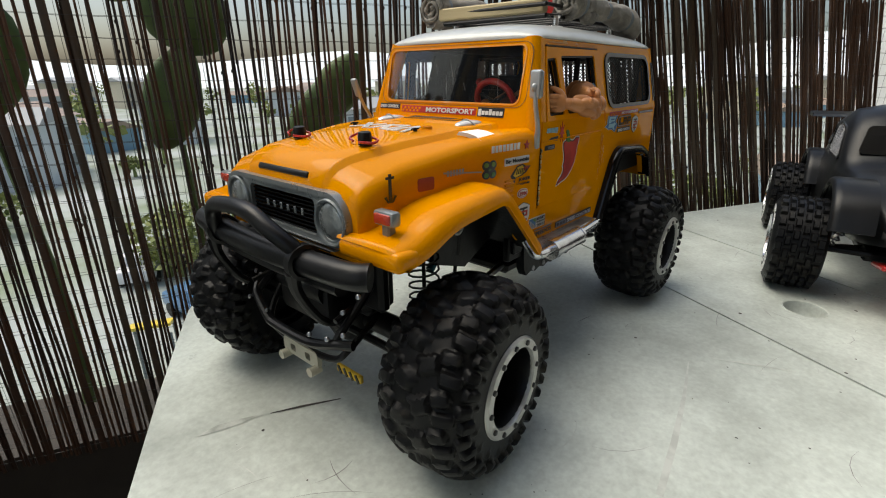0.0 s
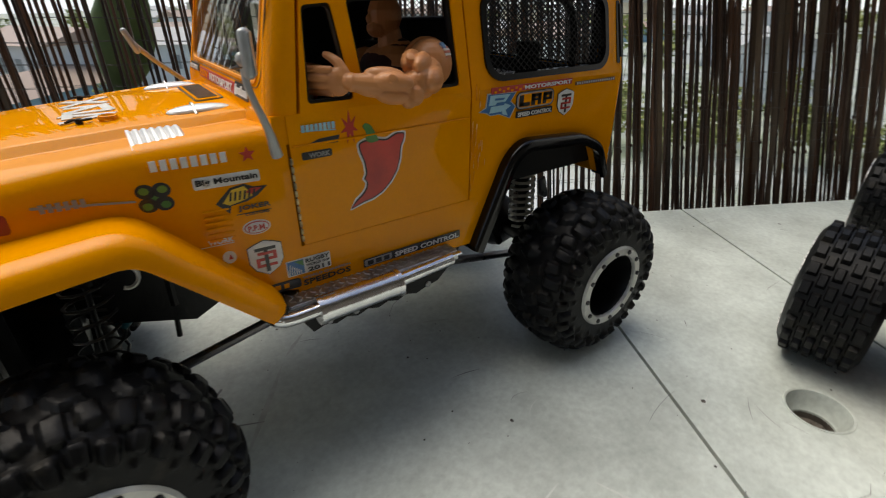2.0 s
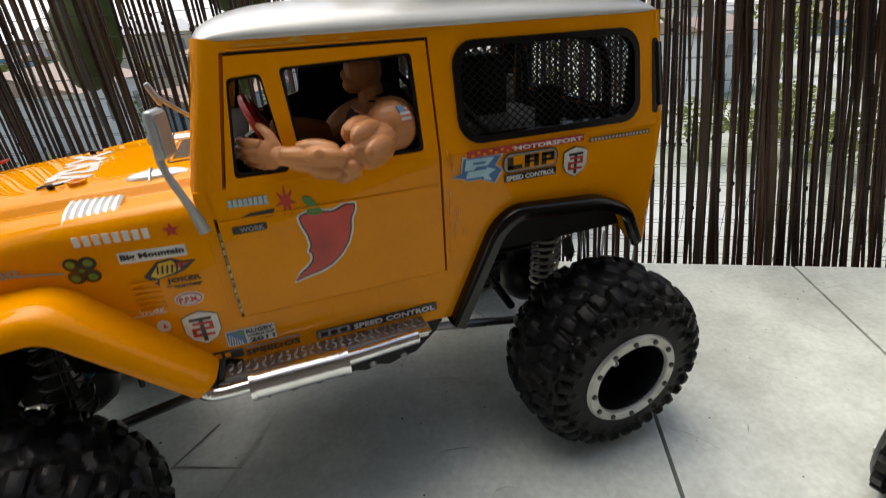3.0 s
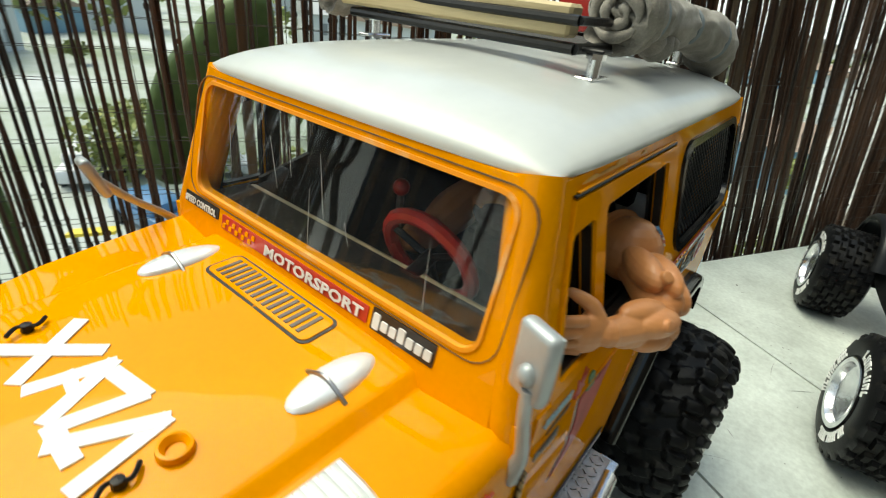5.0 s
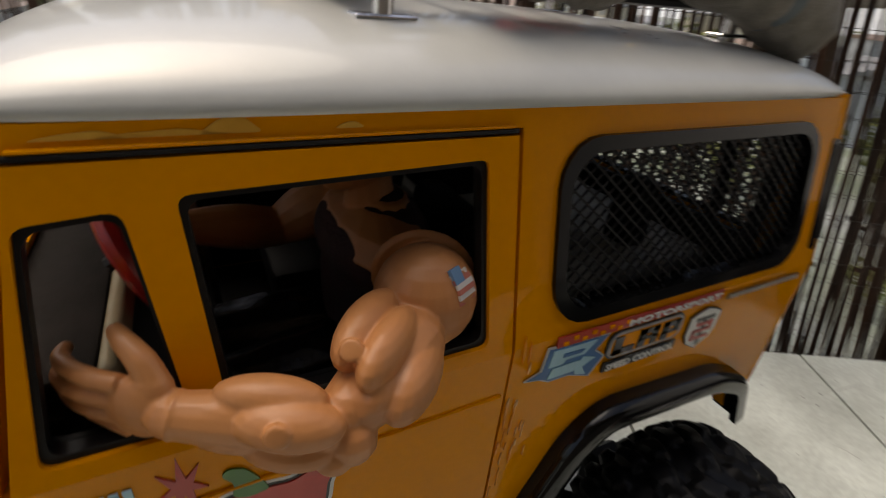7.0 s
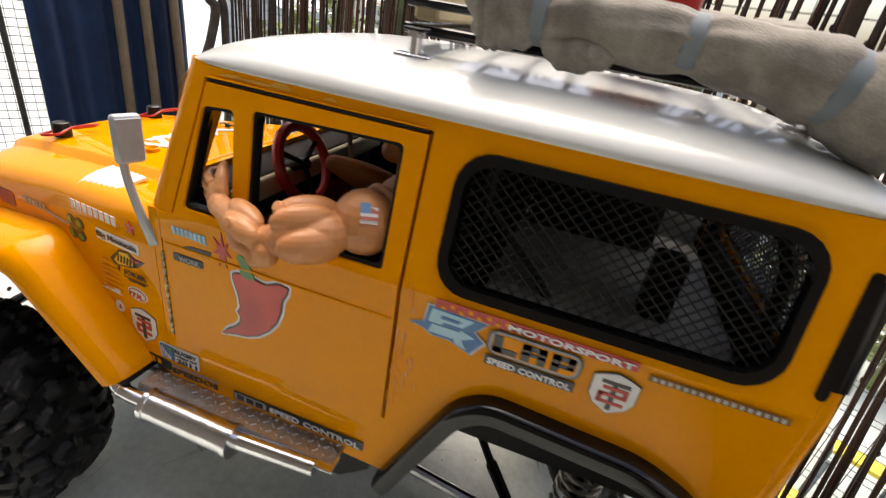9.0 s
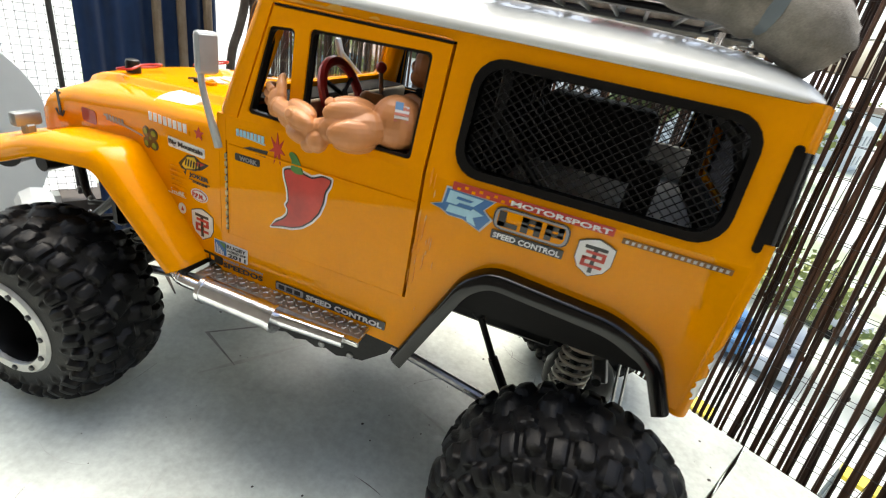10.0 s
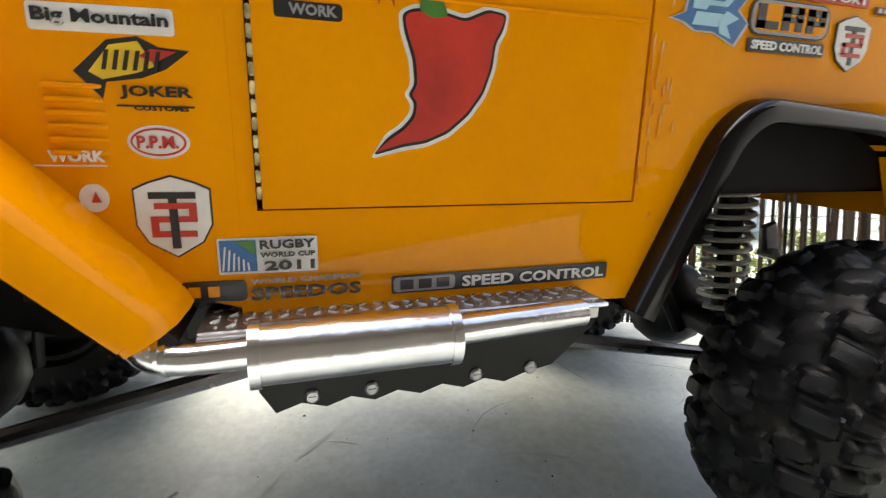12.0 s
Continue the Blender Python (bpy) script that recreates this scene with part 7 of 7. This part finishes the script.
cloth("blue_curtain", -2.05, 0.42, -3.4, 12, -9.15, 0.10, 7, BLUE, "hanging navy blue fabric curtain in deep folds", "curtain")
cloth("sheer_cloth", 0.42, 7.0, -2.08, 12, -9.5, 0.05, 9, SHEER, "backlit white sheer cloth behind wire netting", "curtain")
cloth("sheer_cloth", -3.0, -1.95, -2.08, 12, -9.5, 0.05, 3, SHEER, "narrow strip of backlit white sheer cloth", "curtain")
bm = B()
k = 0.4
while k < 7:
    cyl(bm, un(-9.3, k, -2.05), un(-9.3, k, 12), 0.006, 4)
    k += 0.14
k = -2.0
while k < 12:
    cyl(bm, un(-9.3, 0.4, k), un(-9.3, 7, k), 0.006, 4)
    k += 0.14
for k in (0.75, 4.0):
    cyl(bm, un(-9.3, k, -2.1), un(-9.3, k, 12), 0.05, 8)
solo("wire_netting", bm, WIRE, "square galvanised wire netting on thin posts", "netting", at=un(-9.3, 4, -2.1))
bm = B()
ring_loft(bm, [[un(a, b, z) for a, b in ((-10.2, -3.1), (-9.25, -3.1), (-9.25, 16), (-10.2, 16))] for z in (FLOOR_Z, -2.25)])
solo("wall_end", bm, WALLDARK, "low dark end wall of the balcony", "wall", kind="structure")
bm = B()
ring_loft(bm, [[un(a, b, z) for a, b in ((-10.3, 1.1), (-9.2, 1.1), (-9.2, 16), (-10.3, 16))] for z in (-2.25, -2.08)])
solo("wall_ledge", bm, surf("pale_ledge_paint", (0.62, 0.62, 0.56), (0.5, 0.5, 0.45), 12, 0.5, 0.7, bump=0.1), "pale painted ledge on the end wall", "ledge", kind="structure")
# white moulded chair drawn up to the table end
chair = thing("garden_chair", un(-4.0, 3.8, FLOOR_Z), "white moulded resin garden chair at the table end", "chair")
RESIN = surf("white_resin", (0.76, 0.78, 0.75), (0.68, 0.70, 0.67), 12, 0.4, 0.35, 0.08, bump=0.03)
lean_u = lambda z: -5.25 - 0.16 * (z + 3.0)
bm = B()
panel(bm, soften([(1.62, -0.6), (1.27, 0.1), (1.33, 0.95), (1.95, 1.6), (3.8, 1.85), (5.65, 1.6), (6.27, 0.95), (6.33, 0.1), (5.98, -0.6), (5.7, -3.0), (1.9, -3.0)], 0.5), [rounded(2.05 + 0.74 * k, -2.4, 2.50 + 0.74 * k, 1.15, 0.2) for k in range(5)], lambda n_, z: un(lean_u(z) + 0.05 * (n_ - 3.8) ** 2, n_, z), lambda n_, z: un(lean_u(z) - 0.16 + 0.05 * (n_ - 3.8) ** 2, n_, z))
part("backrest", bm, RESIN, chair, smooth=40)
bm = B()
ring_loft(bm, [[un(a, b, z) for a, b in ((-5.3, 1.8), (-2.0, 1.6), (-2.0, 6.0), (-5.3, 5.8))] for z in (-3.25, -3.05)])
part("seat", bm, RESIN, chair)
for n_, sg in ((1.62, -1), (5.98, 1)):
    bm = B()
    tube(bm, [un(-5.35, n_, -0.55), un(-4.4, n_ + 0.02 * sg, -0.75), un(-3.5, n_ + 0.05 * sg, -0.85), un(-3.15, n_, -1.1), un(-3.1, n_ - 0.1 * sg, -3.1)], [0.22, 0.20, 0.20, 0.18, 0.16], 10)
    part("armrest", bm, RESIN, chair)
for a, b in ((-5.15, 1.75), (-5.15, 5.85), (-2.35, 1.75), (-2.35, 5.85)):
    bm = B()
    tube(bm, [un(a - (0.3 if a < -4 else -0.1), b, FLOOR_Z), un(a, b, -3.1)], [0.16, 0.24], 10, 1, False)
    part("leg", bm, RESIN, chair)
POLE = surf("weathered_pole", (0.34, 0.26, 0.17), (0.25, 0.18, 0.11), 30, 0.5, 0.7, 0.1, bump=0.3, bump_scale=250)
for n0, lean in ((-0.72, -0.30), (-1.30, -0.06), (-2.0, 0.28)):
    bm = B()
    tube(bm, [un(-8.95, n0, -7.4), un(-8.95, n0 + lean * 0.5, 0), un(-8.95, n0 + lean, 12)], 0.085, 10, 4)
    tagged(solo("wooden_pole", bm, POLE, "weathered tan wooden pole leaning before the curtain", "pole", at=un(-8.95, n0, -7.4)), group="poles before the curtain")

BRANCH = surf("grey_branch", (0.16, 0.13, 0.10), (0.09, 0.07, 0.055), 30, 0.5, 0.8, 0.1, bump=0.4, bump_scale=200)
for run, r0 in (([(-2.15, -3.1), (-2.20, -1.0), (-2.30, 0.86), (-2.50, 1.58), (-2.62, 2.17), (-2.44, 2.6), (-2.3, 5.0)], 0.09), ([(-2.66, -3.1), (-2.72, -1.0), (-2.80, 1.9), (-2.72, 2.6), (-2.6, 5.0)], 0.08)):
    bm = B()
    tube(bm, [un(-8.98, n_, z) for n_, z in run], r0, 10, 5)
    tagged(solo("bare_branch", bm, BRANCH, "crooked grey bare branch standing before the white cloth", "branch", at=un(-8.98, *run[0])), group="poles before the curtain")

# ---- unseen slab over the house side, added to cut its sky light ----
bm = B()
ring_loft(bm, [[un(a, b, z) for a, b in ((-11.2, 6.5), (34, 6.5), (34, 18), (-11.2, 18))] for z in (17, 19)])
solo("ceiling", bm, RENDER, "unseen tan slab added overhead to cut sky light", "ceiling", kind="structure")

# ---- neighbouring house end with window, bamboo ----
bm = B()
panel(bm, [(-16, FLOOR_Z), (16, FLOOR_Z), (16, 34), (-16, 34)], [[(-9.3, 0.9), (-6.9, 0.9), (-6.9, 9), (-9.3, 9)]], lambda n_, z: un(34, n_, z), lambda n_, z: un(36, n_, z))
solo("wall_neighbour", bm, surf("pale_render", (0.78, 0.78, 0.76), (0.66, 0.65, 0.62), 3, 0.5, 0.85, bump=0.3, bump_scale=100), "pale rendered wall at the far end", "wall", kind="structure")
win = thing("window_1", un(34, -8.1, 0.9), "white framed window with dark glass", "window", kind="structure")
WFR = flat("white_window_paint", (0.78, 0.79, 0.78))
bm = B()
panel(bm, [(-9.6, 0.6), (-6.6, 0.6), (-6.6, 9.3), (-9.6, 9.3)], [[(-9.1, 1.1), (-8.3, 1.1), (-8.3, 8.7), (-9.1, 8.7)], [(-7.95, 1.1), (-7.1, 1.1), (-7.1, 8.7), (-7.95, 8.7)]], lambda n_, z: un(33.85, n_, z), lambda n_, z: un(34.6, n_, z))
part("window_frame", bm, WFR, win)
bm = B()
box(bm, un(33.6, -8.1, 0.45), (0.9, 3.4, 0.3), Matrix.Rotation(math.atan2(U.y, U.x), 3, "Z"), 0.05)
part("window_sill", bm, WFR, win)
for n_ in (-8.7, -7.52):
    bm = B()
    panel(bm, [(n_ - 0.45, 1.05), (n_ + 0.45, 1.05), (n_ + 0.45, 8.75), (n_ - 0.45, 8.75)], [], lambda a, z: un(34.3, a, z), lambda a, z: un(34.36, a, z))
    part("pane", bm, DARKWIN, win)
bamboo = thing("bamboo_plant", un(26, -7.0, FLOOR_Z), "feathery yellow-green bamboo in a tall pale planter", "plant")
bm = B()
box(bm, un(26, -6.6, -4.25), (2.6, 5.2, 6.3), Matrix.Rotation(math.atan2(U.y, U.x), 3, "Z"), 0.15)
part("planter", bm, RENDER, bamboo)
pr = random.Random(21)
STEM = surf("bamboo_stem", (0.2, 0.2, 0.06), (0.3, 0.24, 0.1), 8, 0.5, 0.5)
leaves = B()
for k in range(34):
    b0 = un(26 + pr.uniform(-0.9, 0.9), -7.3 + pr.uniform(-1.7, 1.5), -1.2)
    lean = V(pr.gauss(0, 0.5), pr.gauss(0, 0.5), 0)
    h = pr.uniform(2.2, 5.2)
    pts = [b0 + lean * (i / 4) ** 1.6 * 1.6 + V(0, 0, h * i / 4) for i in range(5)]
    bm = B()
    tube(bm, pts, [0.05, 0.045, 0.04, 0.03, 0.015], 5, 2)
    part("stem", bm, STEM, bamboo)
    for q in range(85):
        t = pr.uniform(0.15, 1.0)
        i = min(int(t * 4), 3)
        p = pts[i].lerp(pts[i + 1], t * 4 - i)
        d = V(pr.gauss(0, 1), pr.gauss(0, 1), pr.gauss(-0.1, 0.6)).normalized()
        l_ = pr.uniform(0.3, 0.65)
        sd = d.cross(V(0, 0, 1)).normalized() * pr.uniform(0.05, 0.09)
        p = p + d * pr.uniform(0.1, 0.5)
        vs = [leaves.verts.new(x) for x in (p, p + d * l_ * 0.4 + sd, p + d * l_ + V(0, 0, -0.25 * l_), p + d * l_ * 0.4 - sd)]
        leaves.faces.new(vs)
LEAF = surf("bamboo_leaf", (0.34, 0.36, 0.08), (0.52, 0.46, 0.17), 6, 0.5, 0.5, 0.1)
tagged(part("leaves", leaves, LEAF, bamboo, smooth=0), kind="stuff")

# ---- prickly pears outside the fence ----
PAD = surf("cactus_green", (0.06, 0.11, 0.026), (0.12, 0.175, 0.045), 14, 0.5, 0.55, 0.1, bump=0.2, bump_scale=60, fine=0.2)
bm = B()
ring_loft(bm, [[un(a, b, z) for a, b in ((-8, -5.4), (3, -5.4), (3, -4.25), (-8, -4.25))] for z in (-5.0, -3.2)])
solo("planter_trough", bm, WALLDARK, "long dark planter trough outside the parapet", "planter", at=un(-2.5, -4.8, -5.0))


def cactus(u0, pads, label):
    th = thing("prickly_pear", un(u0, -4.75, -3.2), label, "cactus", "prickly pears behind the fence")
    bm = B()
    first = pads[0]
    tube(bm, [un(u0, -4.75, -3.3), un(u0 + 0.1, -4.75, -1.2), un(first[0], -4.7, first[1] - first[3] * 0.9)], [0.10, 0.08, 0.05], 8, 4)
    part("stem", bm, PAD, th)
    for a, z, w, h, tilt in pads:
        bm = B()
        m = Matrix((U, NN, V(0, 0, 1))).transposed() @ Matrix.Rotation(tilt, 3, "Y")
        blob(bm, un(a, -4.7, z), (w, 0.16, h), m, 20)
        for v in bm.verts:
            q = v.co - un(a, -4.7, z)
            v.co += U * (0.22 * q.z * abs(q.z) / h) * (1 if tilt > 0 else -1)
            v.co += V(*[0.03 * noise.noise(v.co * 3 + V(i * 9, 0, 0)) for i in range(3)])
        part("pad", bm, PAD, th)


cactus(-5.3, [(-5.4, 2.55, 0.62, 0.85, 0.2), (-5.9, 3.9, 0.6, 0.75, -0.3), (-4.9, 4.0, 0.5, 0.6, 0.4)], "dark prickly pear pads pressed behind the reed fence")
cactus(-3.1, [(-3.05, 2.05, 0.42, 0.78, 0.15), (-2.7, 3.3, 0.62, 0.62, -0.2), (-3.4, 3.9, 0.45, 0.5, 0.2)], "prickly pear with one dark hanging pad behind the fence")
cactus(-0.9, [(-0.95, 1.45, 0.48, 0.95, 0.25), (-0.45, 2.2, 0.4, 0.6, 0.5)], "tall green prickly pear pads behind the fence")

# ---- town below and hills beyond ----
GZ = -95.0
bm = B()
g_ = [[bm.verts.new(V(x, y, GZ)) for x in (-60000, -9000, -1500, 0, 1500, 9000, 60000)] for y in (-60000, -9000, -1500, 0, 1500, 9000, 60000)]
for i in range(6):
    for j in range(6):
        bm.faces.new((g_[i][j], g_[i][j + 1], g_[i + 1][j + 1], g_[i + 1][j]))
solo("ground", bm, surf("pale_streets", (0.44, 0.46, 0.45), (0.22, 0.26, 0.17), 0.09, 0.5, 0.9, 0.05), "pale street level far below the balcony", "ground", kind="structure", smooth=0)
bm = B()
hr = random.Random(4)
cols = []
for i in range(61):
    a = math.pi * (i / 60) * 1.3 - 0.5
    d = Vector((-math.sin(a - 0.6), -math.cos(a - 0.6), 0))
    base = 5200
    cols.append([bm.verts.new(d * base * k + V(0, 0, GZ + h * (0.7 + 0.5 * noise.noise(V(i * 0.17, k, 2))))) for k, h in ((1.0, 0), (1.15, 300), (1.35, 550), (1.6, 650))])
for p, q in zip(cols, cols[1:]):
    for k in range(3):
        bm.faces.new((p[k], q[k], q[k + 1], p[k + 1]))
# Near-white colour imitates haze and glare over the hills.
solo("backdrop_hills", bm, surf("haze_pale_hillside", (0.72, 0.76, 0.74), (0.84, 0.87, 0.86), 0.05, 0.5, 0.95, 0.02), "hillside beyond the town with haze put into its pale colour", "hills", kind="structure", smooth=80)
HW = [flat("town_white", (0.62, 0.64, 0.64), 0.8), flat("town_cream", (0.52, 0.47, 0.36), 0.8), flat("town_blue", (0.22, 0.36, 0.46), 0.8)]
TOWNWIN = flat("town_window", (0.22, 0.25, 0.27), 0.3)
HR = [flat("roof_tile", (0.34, 0.25, 0.19), 0.8), flat("roof_grey", (0.42, 0.42, 0.41), 0.8)]


def town_house(i, w, d, h):
    th = thing("town_house", (0, 0, 0), ("white", "cream", "pale blue")[i % 3] + " rendered town house seen far below", "house", "houses of the town below")
    bm = B()
    box(bm, (0, 0, h / 2), (w, d, h))
    part("wall", bm, HW[i % 3], th)
    bm = B()
    e = 4
    ring_loft(bm, [[V(x, y * (d / 2 + e), z) for y, z in ((-1, h), (1, h), (0.0, h + 14))] for x in (-w / 2 - e, w / 2 + e)])
    part("roof", bm, HR[i % 2], th)
    for s in (1, -1):
        for f_ in range(int(h // 28)):
            for k in range(int(w // 26)):
                bm = B()
                x = -w / 2 + 16 + 26 * k
                box(bm, (x, s * d / 2, 14 + 28 * f_), (9, 1.2, 13))
                part("window", bm, TOWNWIN, th)
    return th


hr = random.Random(9)
protos = [town_house(i, w, d, h) for i, (w, d, h) in enumerate(((110, 80, 60), (90, 90, 85), (150, 70, 30), (80, 70, 58)))]
spots = []
for k in range(90):
    dist = hr.uniform(420, 2600)
    a = hr.uniform(-1.25, 1.25)
    dv = -NN * math.cos(a) + U * math.sin(a)
    spots.append((dv * dist, hr.uniform(0, 3.14)))
for k, (p, r) in enumerate(spots):
    m = Matrix.Translation((p + V(0, 0, GZ)) * DM) @ Matrix.Rotation(r, 4, "Z")
    if k < 4:
        protos[k].matrix_basis = m
    else:
        copy_thing(protos[k % 4], m)
# street and garden trees, seen as a mass from far above
tr = random.Random(31)
crowns = B()
for k in range(210):
    dist, a = (tr.uniform(600, 2800) if k < 150 else tr.uniform(190, 600)), tr.uniform(-1.35, 1.35)
    base = (-NN * math.cos(a) + U * math.sin(a)) * dist + V(0, 0, GZ)
    tall, wide_ = (tr.uniform(40, 85), tr.uniform(16, 34)) if k < 150 else (tr.uniform(18, 48), tr.uniform(12, 24))
    cyl(crowns, base, base + V(0, 0, tall * 0.6), 2.0, 5, 1.0)
    for q in range(70 if k < 150 else 420):
        d = V(tr.gauss(0, 1), tr.gauss(0, 1), tr.gauss(0, 1)).normalized() * tr.uniform(0.45, 1.0)
        c = base + V(d.x * wide_, d.y * wide_, tall * 0.66 + d.z * tall * 0.34)
        e1 = V(tr.gauss(0, 1), tr.gauss(0, 1), tr.gauss(0, 1)).normalized() * (tr.uniform(3, 6.5) if k < 150 else tr.uniform(0.9, 2.2))
        e2 = e1.cross(V(tr.gauss(0, 1), tr.gauss(0, 1), tr.gauss(0, 1)).normalized())
        crowns.faces.new([crowns.verts.new(c + v) for v in (e1, e2, -e1, -e2)])
solo("street_trees", crowns, surf("town_foliage", (0.13, 0.17, 0.05), (0.28, 0.29, 0.08), 0.3, 0.5, 0.7), "many green trees among the streets below", "trees", kind="stuff", smooth=0)
# yellow awnings and parked cars on the street
YEL = flat("yellow_canvas", (0.75, 0.55, 0.04), 0.7)
for k, (u_, n_) in enumerate(((8, -95), (22, -120), (-14, -110), (40, -160), (-40, -150))):
    th = thing("market_awning", un(u_, n_, GZ), "yellow canvas awning on posts in the street", "awning", "awnings in the street")
    bm = B()
    ring_loft(bm, [[un(u_ + x, n_ + y, GZ + z) for y, z in ((-4, 24), (4, 26), (4, 27), (-4, 25))] for x in (-6, 6)])
    part("canvas", bm, YEL, th, smooth=0)
    for x in (-5.6, 5.6):
        for y in (-3.7, 3.7):
            bm = B()
            cyl(bm, un(u_ + x, n_ + y, GZ), un(u_ + x, n_ + y, GZ + 23.5), 0.5, 6)
            part("post", bm, GREY, th)
CARC = [flat("car_silver", (0.4, 0.42, 0.44), 0.3), flat("car_blue", (0.05, 0.15, 0.3), 0.3), flat("car_dark", (0.04, 0.04, 0.045), 0.3), flat("car_white", (0.7, 0.7, 0.7), 0.3)]
for k in range(6):
    c = un(hr.uniform(-90, 90), -hr.uniform(180, 320), GZ)
    th = thing("parked_car", c, ("silver", "blue", "dark", "white")[k % 4] + " car parked in the street below", "car", "cars in the street")
    rz = Matrix.Rotation(hr.uniform(0, 3.1), 3, "Z")
    bm = B()
    box(bm, c + V(0, 0, 6.5), (42, 17, 7), rz, 2.0, 2)
    box(bm, c + V(0, 0, 12), (24, 15, 6), rz, 2.4, 2)
    part("car_body", bm, CARC[k % 4], th)
    for x in (-13, 13):
        for y in (-8, 8):
            bm = B()
            p = c + rz @ V(x, y, 3.2)
            cyl(bm, p - rz @ V(0, 1, 0), p + rz @ V(0, 1, 0), 3.2, 12)
            part("wheel", bm, RUBBER, th)
